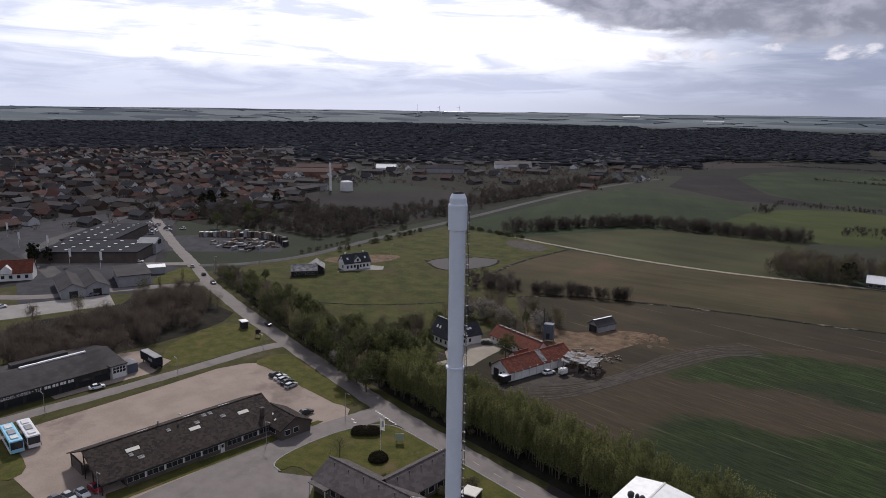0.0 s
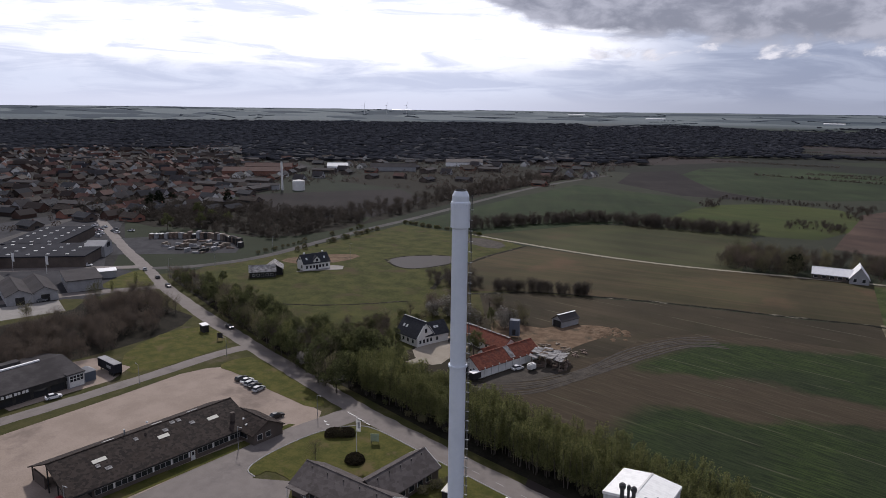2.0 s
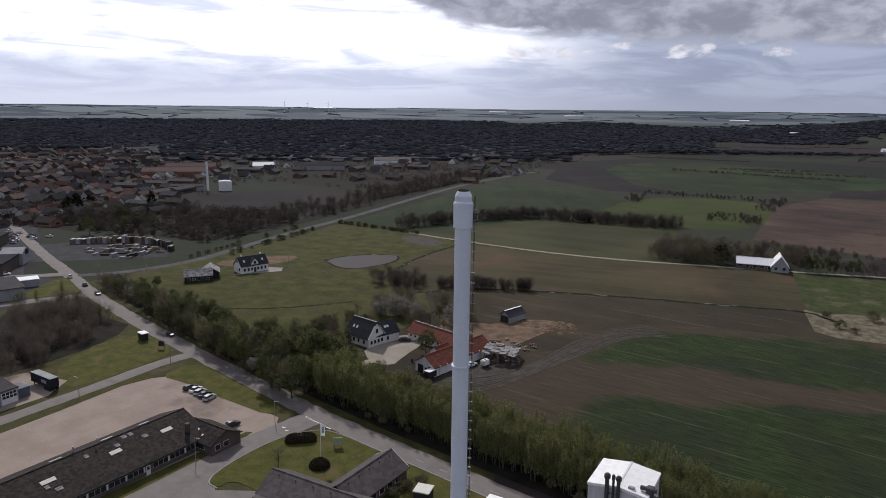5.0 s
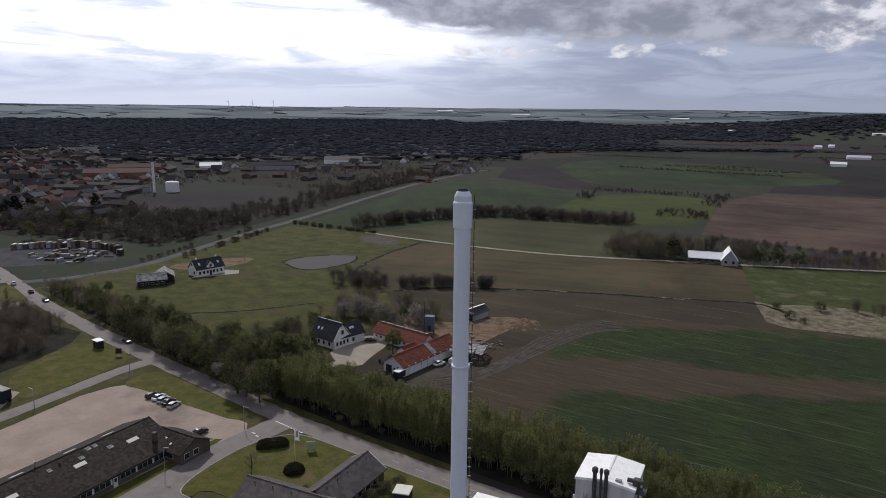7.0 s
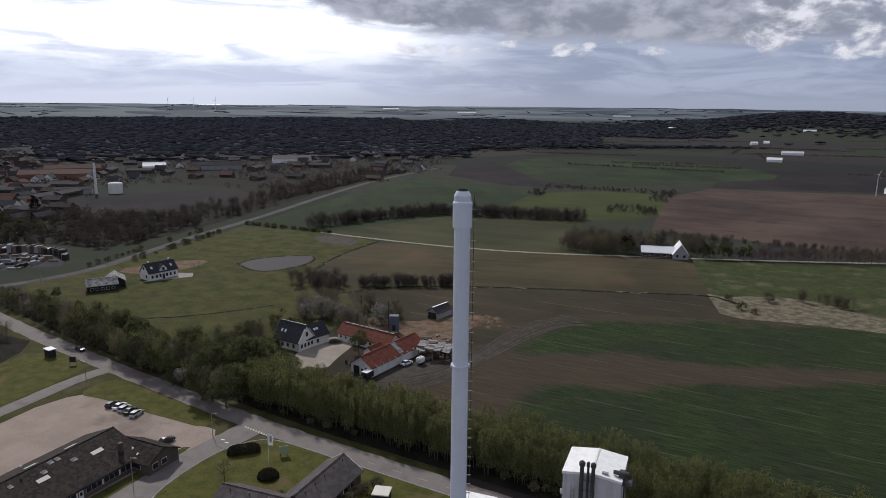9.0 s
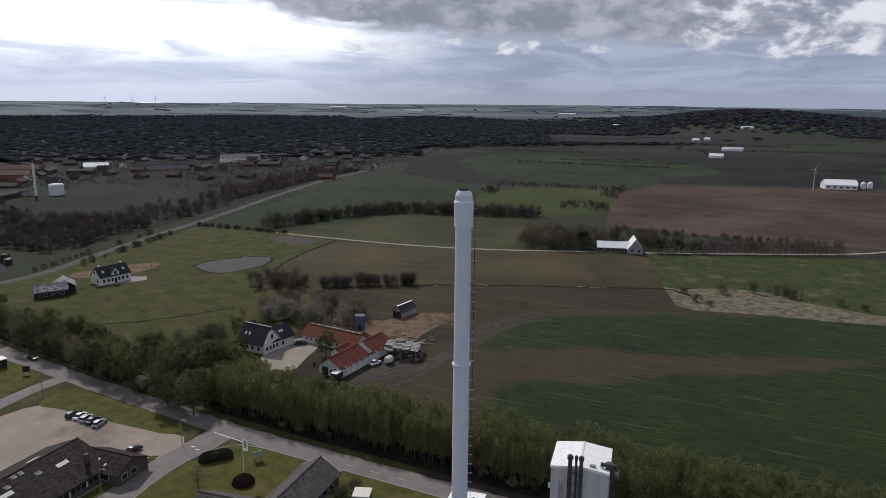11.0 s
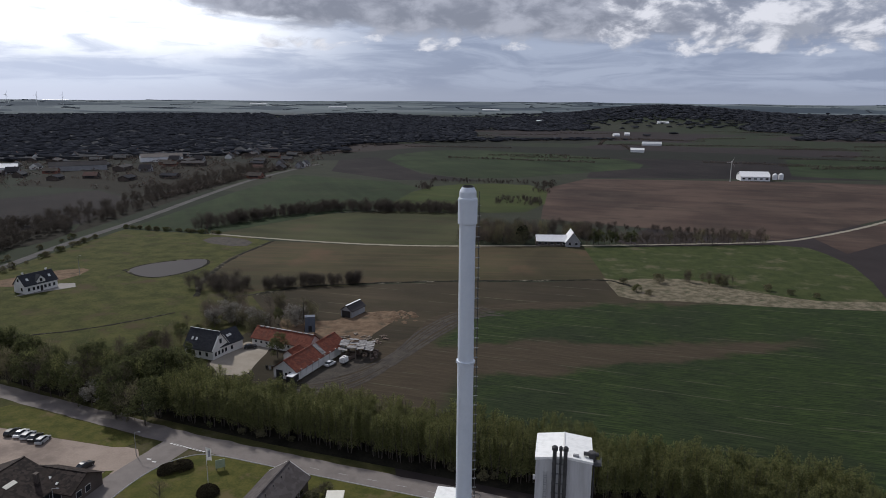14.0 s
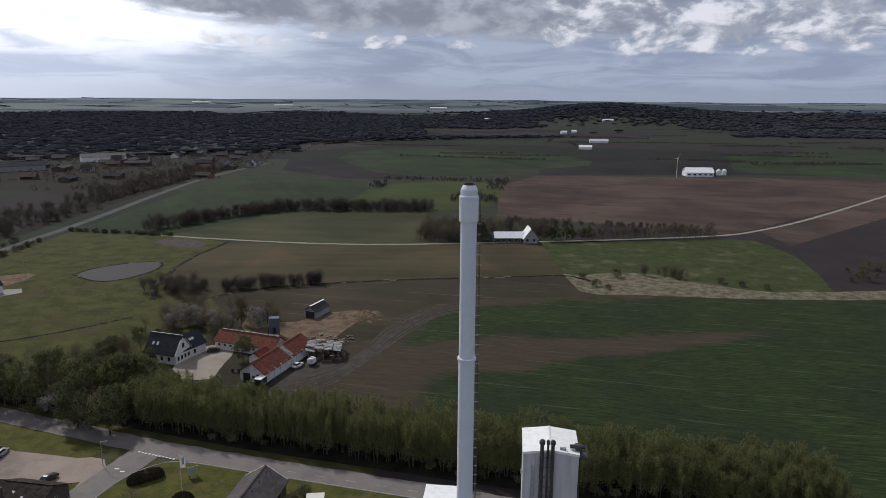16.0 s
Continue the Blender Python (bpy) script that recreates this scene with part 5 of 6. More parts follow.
def build_turbine(x, y, h, blade, label):
    t = thing("wind_turbine", label, "wind turbine", x, y, land_height(x, y) if y > 1300 else 0, 0, "wind turbines")
    part("mast", tube((0, 0, 0), (0, 0, h), h * 0.022, 12, h * 0.012), M["white"], t)
    hub = part("nacelle", box(-h * 0.02, h * 0.02, -h * 0.03, h * 0.05, h - h * 0.02, h + h * 0.03, bevel=h * 0.005), M["white"], t)
    for k in range(3):
        bm = bmesh.new()
        put_tube(bm, (0, 0, 0), (0, 0, blade), blade * 0.035, 6, blade * 0.008)
        part("blade", bm, M["white"], hub, m=pose(0, -h * 0.04, h, 0, 25 + 120 * k, 0))


build_turbine(110.5, 636, 17.5, 4.5, "small farm wind turbine on a pale mast")
for yaw in (42.3, 40.5, 38.9):
    build_turbine(-3750 * math.sin(radians(yaw)), 3750 * math.cos(radians(yaw)), 46, 20, "tall white wind turbine on the horizon")


def build_works():
    for x, y, L, W in ((-273.5, 104.5, 25, 8.2), (-271.5, 112.2, 25, 8.2)):
        h = gabled("workshop", "pale gabled workshop with a grey roof", "building", x, y, 164, L, W, 3.2, 5.2, M["grey_wall"], M["felt"], group="workshops")
        part("gate", box(-12.58, -12.52, -1.4, 1.4, 0, 2.6), M["black_wood"], h)
        put_window(h, 12.5, -1.5, 1.0, 2.4, 0.9, 0)
        part("gate", box(12.52, 12.58, 0.5, 3.0, 0, 2.6), M["black_wood"], h)
    h = thing("workshop_hall", "grey flat-roofed workshop with a wide front", "building", -272, 128, 0, 160)
    part("wall", box(-10, 10, -6, 6, 0, 4.2), M["grey_wall"], h)
    part("roof", box(-10.4, 10.4, -6.4, 6.4, 4.2, 4.5), M["felt"], h)
    part("porch", box(10.1, 12.4, -4, 1, 0, 2.8), M["white"], h)
    for k in range(4):
        put_window(h, 10, -4.5 + k * 3, 1.6, 1.8, 1.2, 0)
    h = thing("low_block", "long low pale block with a flat roof", "building", -279, 139, 0, 65)
    part("wall", box(-6, 6, -3, 3, 0, 2.8), M["grey_wall"], h)
    part("roof", box(-6.3, 6.3, -3.3, 3.3, 2.8, 3.0), M["white_sheet"], h)
    h = gabled("red_roofed_house", "white house with a red tiled roof and a front gable", "house", -310, 96, 60, 18, 9, 3.2, 7.5, M["white"], M["red_roof"])
    part("front_gable", gable_walls(3, 4, 4.5, 6.4, 3), M["white"], h, m=pose(0, -3.5, 0, 0, 0, 90))
    for k in range(6):
        put_window(h, -7 + k * 2.8, -4.5, 1.0, 1.2, 1.3, -90)
    gabled("white_annex", "small white house at the edge of the parking area", "house", -291, 78, 60, 9, 7, 2.8, 5, M["white"], M["white_sheet"])
    # supermarket: dark flat roof with rows of pale domes
    s = thing("supermarket", "wide supermarket with a dark flat roof and rows of rooflights", "building", -345, 147, 0, 43.5)
    for u0, u1, v0, v1 in ((-14, 30, -32, -2), (-17, 8, -1.9, 46)):
        part("wall", box(u0, u1, v0, v1, 0, 4.6), M["dark_brick"], s)
        part("roof", box(u0 - 0.4, u1 + 0.4, v0 - 0.3, v1 + 0.3, 4.6, 5.1), M["dark_felt"], s)
        for i in range(int((u1 - u0) / 8)):
            for k in range(int((v1 - v0) / 7.5)):
                part("rooflight", box(u0 + 3 + i * 8, u0 + 4.4 + i * 8, v0 + 3 + k * 7.5, v0 + 4.4 + k * 7.5, 5.1, 5.4, bevel=0.1), M["frame"], s)
    part("front_gable", gable_walls(9, 11, 5.0, 7.0, 0), M["grey_wall"], s, m=pose(27, -6, 0))
    part("sign", box(31.6, 31.7, -8, -4, 4.0, 6.0), M["dark_felt"], s)
    # builders' merchant racks
    rng = random.Random(8)
    for i in range(30):
        k = i / 29
        x, y = -340 + 55 * k, 200 + 21 * math.sin(k * 2.4)
        r = thing("storage_rack", "storage rack stacked with building goods", "rack", x, y, 0, 25, "racks in the storage yard")
        part("body", box(-0.9, 0.9, -1.5, 1.5, 0, rng.uniform(2, 4)), M[rng.choice(["grey_wall", "wood", "black_wood", "rust", "dark_brick"])], r)
        part("goods", box(-0.8, 0.8, -1.3, 1.3, 1.9, 2.6), M[rng.choice(["frame", "wood", "grey_wall"])], r)
    for i in range(46):
        r = thing("timber_stack", "stack of sawn timber in the storage yard", "timber stack", rng.uniform(-318, -284), rng.uniform(190, 212), 0, rng.choice((25, 115)), "timber stacks")
        mat = M[rng.choice(["wood", "rust", "grey_wall", "black_wood"])]
        for z in range(rng.randint(2, 4)):
            part("board_layer", box(-2, 2, -0.6, 0.6, z * 0.45, z * 0.45 + 0.36), mat, r)
    # heating plant in the town
    p = thing("far_chimney", "thin white chimney of the town heating plant", "chimney", -453, 389)
    part("shaft", tube((0, 0, 0), (0, 0, 24), 1.0, 16, 0.85), M["white"], p)
    part("top", tube((0, 0, 24), (0, 0, 26.3), 0.86, 16), M["dark_steel"], p)
    p = thing("storage_tank", "round white storage tank beside the heating plant", "tank", -444, 399)
    part("body", lathe([(5.2, 0), (5.2, 7.5), (4.6, 8.2), (0.5, 8.8)], 28), M["white"], p)
    gabled("boiler_shed", "low pale shed of the heating plant", "building", -468, 382, 40, 26, 8, 4, 5.5, M["grey_wall"], M["felt"])
    for x, y, L, W, wall, roof, name in ((-570, 455, 60, 16, "brick", "dull_red_roof", "red-brick school with a tiled roof"), (-600, 500, 50, 14, "brick", "dull_red_roof", "red-brick block in the town"), (-548, 552, 22, 11, "white_sheet", "clad_roof", "hall with a bright white roof"), (-500, 590, 50, 12, "grey_wall", "felt", "long grey industrial hall"), (-480, 700, 44, 18, "white_sheet", "grey_roof", "pale industrial hall")):
        gabled("town_hall_block", "large " + name, "building", x, y, 38, L, W, 5, 8.5, M[wall], M[roof], group="large town buildings")


build_works()


def build_town():
    """Streets of small houses; the pieces share a few meshes."""
    rng = random.Random(21)
    kinds = []
    for L, W, e, r, wall, roof in ((13, 8, 2.6, 5.0, "dark_brick", "slate"), (12, 8, 2.8, 5.8, "white", "slate"), (15, 8, 2.6, 5.0, "dark_brick", "old_roof"), (12, 8, 2.6, 5.4, "dark_brick", "dull_red_roof"), (11, 7, 2.8, 6.4, "grey_wall", "felt"), (24, 10, 3.4, 5.0, "dark_brick", "felt"), (15, 9, 2.6, 4.4, "dark_brick", "dark_felt"), (13, 8, 2.6, 5.0, "brick", "old_roof")):
        h = thing("town_house", "small gabled town house among gardens", "house", 0, 0, 0, 0, "houses of the town")
        part("wall", gable_walls(L, W, e, r), M[wall], h)
        part("roof", gable_roof(L, W, e, r), M[roof], h)
        part("window", box(-L / 3, L / 3, -W / 2 - 0.05, -W / 2 - 0.02, 1.0, 2.1), M["glass"], h)
        part("window", box(L / 2 + 0.02, L / 2 + 0.05, -1.2, 1.2, 1.0, 2.2), M["glass"], h)
        put_chimney(h, L / 5, 0.3, r - 0.4, r + 0.9, M["brick"])
        kinds.append(h)
    spots = []
    while len(spots) < 330:
        yaw, d = rng.uniform(51, 84), 390 + 900 * rng.random() ** 1.25
        x, y = -d * math.sin(radians(yaw)), d * math.cos(radians(yaw))
        if math.dist((x, y), (-355, 150)) < 62 or (x > -400 and y > 150) or any(math.dist((x, y), s) < 15 for s in spots):
            continue
        if yaw < 55 and d < 470:
            continue
        spots.append((x, y))
    while len(spots) < 400:
        yaw, d = rng.uniform(24, 52), rng.uniform(640, 1000)
        x, y = -d * math.sin(radians(yaw)), d * math.cos(radians(yaw))
        if x > -300 or any(math.dist((x, y), s) < 20 for s in spots):
            continue
        spots.append((x, y))
    for i, (x, y) in enumerate(spots):
        grid = 30 + 25 * math.sin(x / 190) + rng.choice((0, 90)) + rng.uniform(-4, 4)
        m = pose(x, y, 0, 0, 0, grid)
        if i < len(kinds):
            kinds[i].matrix_basis = m
        else:
            copy_thing(rng.choice(kinds), m)
    return spots


TOWN = build_town()


def build_far_houses():
    """Roofs and walls of the houses behind, too many to count."""
    rng = random.Random(23)
    spots = []
    while len(spots) < 620:
        yaw, d = rng.uniform(53, 84), 470 + 760 * rng.random() ** 0.9
        x, y = -d * math.sin(radians(yaw)), d * math.cos(radians(yaw))
        if any(math.dist((x, y), q) < 11 for q in TOWN) or any(math.dist((x, y), q) < 11 for q in spots):
            continue
        spots.append((x, y))
    for name, mat, first in (("far_houses", "far_house_wall", 0), ("far_roofs", "far_house_roof", 2)):
        verts, faces = [], []
        place = random.Random(24)
        for x, y in spots:
            L, W, r = place.uniform(4, 7), place.uniform(3.2, 4.2), place.uniform(4.4, 6.0)
            a = radians(30 + 25 * math.sin(x / 190) + place.choice((0, 90)))
            k = len(verts)
            o = 0.4 if first else 0.0
            for u in (-L - o, L + o):
                for v, z in ((-W - o, 2.6 - o * 0.6), (0, r + o * 0.3), (W + o, 2.6 - o * 0.6), (W, 0), (-W, 0)):
                    verts.append((x + u * math.cos(a) - v * math.sin(a), y + u * math.sin(a) + v * math.cos(a), z))
            if first:
                faces += [(k, k + 5, k + 6, k + 1), (k + 1, k + 6, k + 7, k + 2)]
            else:
                faces += [(k, k + 1, k + 2, k + 3, k + 4), (k + 5, k + 9, k + 8, k + 7, k + 6), (k, k + 4, k + 9, k + 5), (k + 2, k + 7, k + 8, k + 3)]
        me = mesh(name, verts, faces)
        me.materials.append(M[mat])
        tagged(new(name, me), "small houses of the town, roof by roof" if first else "brick and white walls of the town's houses", "houses", kind="stuff")


build_far_houses()

# ---- vehicles ----


def loft(sections):
    """A hull through cross sections: (x, half width low, half width high, z low, z high)."""
    bm = bmesh.new()
    rings = []
    for x, a, b, z0, z1 in sections:
        rings.append([bm.verts.new(v) for v in ((x, -a, z0), (x, a, z0), (x, a, (z0 + z1) / 2), (x, b, z1), (x, -b, z1), (x, -a, (z0 + z1) / 2))])
    for p, q in zip(rings, rings[1:]):
        for i in range(6):
            bm.faces.new((p[i], p[(i + 1) % 6], q[(i + 1) % 6], q[i]))
    bm.faces.new(rings[0])
    bm.faces.new(rings[-1][::-1])
    bmesh.ops.recalc_face_normals(bm, faces=bm.faces[:])
    return bm


def as_mesh(bm, name, mat):
    me = bpy.data.meshes.new(name)
    bmesh.ops.recalc_face_normals(bm, faces=bm.faces[:])
    bm.to_mesh(me)
    bm.free()
    me.materials.append(mat)
    return me


WHEEL = as_mesh(tube((0, -0.11, 0), (0, 0.11, 0), 0.33, 16), "tyre", M["tyre"])
RIM = as_mesh(tube((0, -0.12, 0), (0, 0.12, 0), 0.2, 12), "rim", M["steel"])
LIGHT = as_mesh(box(-0.04, 0.04, -0.18, 0.18, -0.08, 0.08, bevel=0.02), "headlight", M["lamp"])


def build_car(colour, x, y, turn, label, estate=False, z=0.14):
    c = thing("car", label, "car", x, y, z, turn, "cars")
    b = loft([(-2.12, 0.7, 0.66, 0.35, 0.8), (-2.0, 0.84, 0.76, 0.25, 0.92), (-0.9, 0.88, 0.82, 0.2, 0.98), (0.9, 0.88, 0.82, 0.2, 0.96), (1.9, 0.82, 0.74, 0.25, 0.76), (2.15, 0.66, 0.6, 0.34, 0.62)])
    bmesh.ops.bevel(b, geom=b.edges[:], offset=0.04, segments=2, affect="EDGES")
    part("body", b, PAINT[colour], c)
    back = -2.0 if estate else -1.75
    top = -1.75 if estate else -1.15
    part("cabin_glass", loft([(back, 0.76, 0.72, 0.9, 0.95), (top, 0.76, 0.6, 0.9, 1.4), (0.1, 0.76, 0.6, 0.9, 1.42), (1.05, 0.76, 0.72, 0.9, 0.97)]), M["glass"], c, "dark glass")
    part("roof", loft([(top + 0.05, 0.6, 0.54, 1.36, 1.44), (-0.5, 0.62, 0.55, 1.38, 1.48), (0.12, 0.6, 0.52, 1.38, 1.45)]), PAINT[colour], c)
    for wx in (-1.3, 1.3):
        for wy in (-0.8, 0.8):
            w = part("wheel", WHEEL, None, c, m=pose(wx, wy, 0.33))
            part("rim", RIM, None, w)
    for wy in (-0.52, 0.52):
        part("headlight", LIGHT, None, c, m=pose(2.07, wy, 0.62))
    c.scale = (0.87, 0.87, 0.87)
    return c


for i, (col, x, y) in enumerate((("black", -145.0, 104.3), ("white", -142.7, 104.2), ("silver", -140.6, 103.7), ("black", -138.5, 103.2), ("silver", -136.2, 102.6))):
    build_car(col, x, y, 92 + i, f"{col} car parked in a row on gravel", i % 2 == 0, 0.06)
for col, x, y, turn, label in (("black", -120.6, 94.8, 80, "black car parked beside the hall annex"), ("black", -116.9, 91.2, 85, "black car parked beside the hall annex"), ("red", -123.6, 48.3, 3, "dark red car beside the hall's carport"), ("white", -123.6, 46.0, 5, "white car parked on gravel near the carport"), ("silver", -124.2, 43.9, 5, "silver car parked on gravel near the carport"), ("grey", -124.8, 42.0, 5, "grey car parked on gravel near the carport"), ("white", -171.0, 69.5, 80, "white car before the lettered hall"), ("white", -91.9, 154.4, 70, "white car beside the barn"), ("black", -118.6, 162.4, 30, "black off-road car in the farm courtyard"), ("white", -263.5, 104.5, 75, "white car in the paved parking area"), ("white", -266.8, 79, 70, "white car in the paved parking area"), ("grey", -260.0, 107.5, 75, "grey car in the paved parking area"), ("silver", -270.5, 62, 70, "silver car in the paved parking area"), ("silver", -276.0, 157.0, 155, "silver car on the main road"), ("black", -259.0, 152.2, 157, "black car on the main road"), ("black", -243.5, 147.0, -17, "black car on the main road"), ("black", -182.5, 129.2, -16, "black car on the main road"), ("white", -302, 146, 50, "white car on the cross street")):
    build_car(col, x, y, turn, label)
rng = random.Random(4)
for i in range(22):
    build_car(rng.choice(["white", "silver", "grey", "black", "red"]), rng.uniform(-400, -365), rng.uniform(178, 210), rng.choice((30, 210)), "car parked at the supermarket")


def build_bus(x, y, turn, body, band, label):
    b = thing("coach", label, "bus", x, y, 0.06, turn, "parked coaches")
    part("body", box(-5.1, 5.1, -1.25, 1.25, 0.35, 3.0, bevel=0.12), PAINT[body], b)
    part("side_band", box(-5.0, 5.0, -1.27, 1.27, 0.4, 1.2), PAINT[band], b)
    part("side_windows", box(-4.8, 4.8, -1.265, 1.265, 1.55, 2.6), M["glass"], b)
    part("windscreen", box(5.07, 5.13, -1.1, 1.1, 1.2, 2.75), M["glass"], b)
    part("rear_window", box(-5.13, -5.07, -0.95, 0.95, 1.7, 2.6), M["glass"], b)
    for k, (u, w) in enumerate(((-3.0, 1.0), (0.2, 1.3), (3.2, 0.8))):
        part("roof_unit", box(u - w, u + w, -0.7, 0.7, 2.98, 3.2, bevel=0.06), M["frame"] if k != 1 else M["grey_wall"], b)
    for u in (-2.8, 3.0):
        for v in (-1.1, 1.1):
            part("wheel", tube((u, v - 0.16, 0.48), (u, v + 0.16, 0.48), 0.48, 16), M["tyre"], b)


build_bus(-154.0, 44.7, -8, "ice", "white", "white and ice-blue coach parked on gravel")
build_bus(-153.9, 47.9, -8, "white", "grey", "white coach with grey flanks parked on gravel")

t = thing("lorry_trailer", "dark box trailer with a pale grey roof", "trailer", -176.8, 86.8, 0.06, -3)
t.scale = (0.9, 0.9, 0.9)
part("body", box(-5, 5, -1.2, 1.2, 1.0, 3.6, bevel=0.05), M["dark_felt"], t)
part("roof", box(-5, 5, -1.17, 1.17, 3.6, 3.7), M["grey_wall"], t)
part("side_sign", box(0.5, 3.0, -1.23, -1.21, 1.9, 2.8), M["grey_wall"], t)
for u in (2.0, 3.1, 4.2):
    for v in (-1.05, 1.05):
        part("wheel", tube((u, v - 0.15, 0.5), (u, v + 0.15, 0.5), 0.5, 14), M["tyre"], t)
for v in (-0.8, 0.8):
    part("support_leg", box(-4.1, -3.9, v - 0.1, v + 0.1, 0, 1.1), M["dark_steel"], t)

# ---- small outdoor things ----
f = thing("flagpole", "white flagpole with a hanging white banner", "flagpole", -93.3, 92.0, 0.09)
part("pole", tube((0, 0, 0), (0, 0, 8.6), 0.07, 10, 0.045), M["frame"], f)
bm = bmesh.new()
grid = [[bm.verts.new((0.05 + 0.11 * i, 0.12 * math.sin(i * 0.7 + k * 0.4), 8.5 - 0.27 * k - 0.05 * i)) for i in range(9)] for k in range(10)]
for k in range(9):
    for i in range(8):
        bm.faces.new((grid[k][i], grid[k][i + 1], grid[k + 1][i + 1], grid[k + 1][i]))
bmesh.ops.solidify(bm, geom=bm.faces[:], thickness=0.02)
fl = part("flag", bm, M["flag"], f, "white banner with a dark emblem", pose(0, 0, 0, 0, 0, 40))
part("emblem", box(0.3, 0.7, -0.16, -0.13, 6.6, 7.9), M["grey_wall"], fl)

s = thing("sign_panel", "small pale green sign panel on the lawn", "sign", -94.6, 99.0, 0.09, 35)
part("panel", box(-0.9, 0.9, -0.06, 0.06, 0.5, 2.2), mottled("sign_green", (0.3, 0.36, 0.24), (0.36, 0.42, 0.3), 1, 0.1), s)
for x in (-0.7, 0.7):
    part("post", box(x - 0.05, x + 0.05, -0.05, 0.05, 0, 0.55), M["dark_steel"], s)
s = thing("bus_shelter", "small dark shelter with a white roof on the lawn", "shelter", -186.3, 122.6, 0.05, -15)
part("wall", box(-1.4, 1.4, -0.9, 0.9, 0, 2.2), M["black_wood"], s)
part("roof", box(-1.6, 1.6, -1.1, 1.1, 2.2, 2.4), M["white_sheet"], s, "white roof")
s = thing("notice_board", "dark notice board by the road junction", "board", -175.2, 120.2, 0.05, 30)
part("panel", box(-0.9, 0.9, -0.05, 0.05, 0.8, 2.3), M["black_wood"], s)
for x in (-0.8, 0.8):
    part("post", box(x - 0.06, x + 0.06, -0.06, 0.06, 0, 2.4), M["wood"], s)


def build_street_lamp(x, y, h, turn):
    s = thing("street_lamp", "slim grey street lamp", "street lamp", x, y, 0, turn, "street lamps")
    part("post", tube((0, 0, 0), (0, 0, h), 0.08, 8, 0.05), M["steel"], s)
    part("arm", tube((0, 0, h - 0.05), (1.0, 0, h + 0.1), 0.04, 6), M["steel"], s)
    part("lamp_head", box(0.8, 1.4, -0.12, 0.12, h + 0.04, h + 0.16, bevel=0.03), M["grey_wall"], s)


for x, y, turn in ((-163.4, 87, 180), (-164.6, 55, 180), (-163.0, 113.3, 180), (-115.2, 80, 0), (-113.8, 101, 0), (-120.6, 47.6, 0), (-255, 155, 30), (-221.6, 226, 0), (-259, 180, 0), (-262, 215, 0)):
    build_street_lamp(x, y, 5.2 if x > -200 else 8.2, turn)
rng = random.Random(12)
for i in range(7):
    s = thing("flagpole", "white banner pole at the supermarket", "flagpole", -300 - 18 * i + rng.uniform(-4, 4), 128 - 6 * (i % 3), 0, 30, "banner poles")
    part("pole", tube((0, 0, 0), (0, 0, 8), 0.08, 8), M["frame"], s)
    part("flag", box(0.08, 1.1, -0.02, 0.02, 4.2, 7.9), M["flag"], s)

# ---- trees and hedges ----


def leaf_cards(rng, centres, n, size, thin=1.0):
    """Small bent leaf clumps scattered in lobes: (x, y, z, radius, squash)."""
    verts, faces = [], []
    weights = [c[3] ** 2 for c in centres]
    for _ in range(n):
        cx, cy, cz, r, sq = rng.choices(centres, weights)[0]
        u = Vector((rng.gauss(0, 1), rng.gauss(0, 1), rng.gauss(0, 1))).normalized()
        k = rng.random() ** 0.4
        p = Vector((cx, cy, cz)) + Vector((u.x * r, u.y * r, u.z * r * sq)) * k
        a = Vector((rng.gauss(0, 1), rng.gauss(0, 1), rng.gauss(0, 1) * 0.6)).normalized()
        b = a.orthogonal().normalized()
        b.rotate(Matrix.Rotation(rng.uniform(0, 6.28), 3, a))
        s = size * rng.uniform(0.6, 1.3)
        i = len(verts)
        verts += [p - a * s, p + b * s * 0.55 * thin, p + a * s, p - b * s * 0.55 * thin + a.cross(b) * s * 0.3]
        faces += [(i, i + 1, i + 2), (i, i + 2, i + 3)]
    return verts, faces


def limbs(rng, h, spread, count, r):
    bm = bmesh.new()
    lean = Vector((rng.uniform(-0.3, 0.3), rng.uniform(-0.3, 0.3), 0))
    mid = lean * 0.5 + Vector((0, 0, h * 0.45))
    put_tube(bm, (0, 0, -0.1), mid, r, 7, r * 0.75)
    put_tube(bm, mid, lean + Vector((0, 0, h * 0.9)), r * 0.75, 6, r * 0.2)
    tips = []
    for i in range(count):
        a = 2 * math.pi * (i + rng.random()) / count
        z0 = h * rng.uniform(0.22, 0.7)
        p0 = lean * (z0 / h) + Vector((0, 0, z0))
        p1 = p0 + Vector((math.cos(a) * spread * rng.uniform(0.5, 1), math.sin(a) * spread * rng.uniform(0.5, 1), h * rng.uniform(0.12, 0.3)))
        put_tube(bm, p0, p1, r * 0.4, 5, r * 0.12)
        tips.append(p1)
    return bm, tips


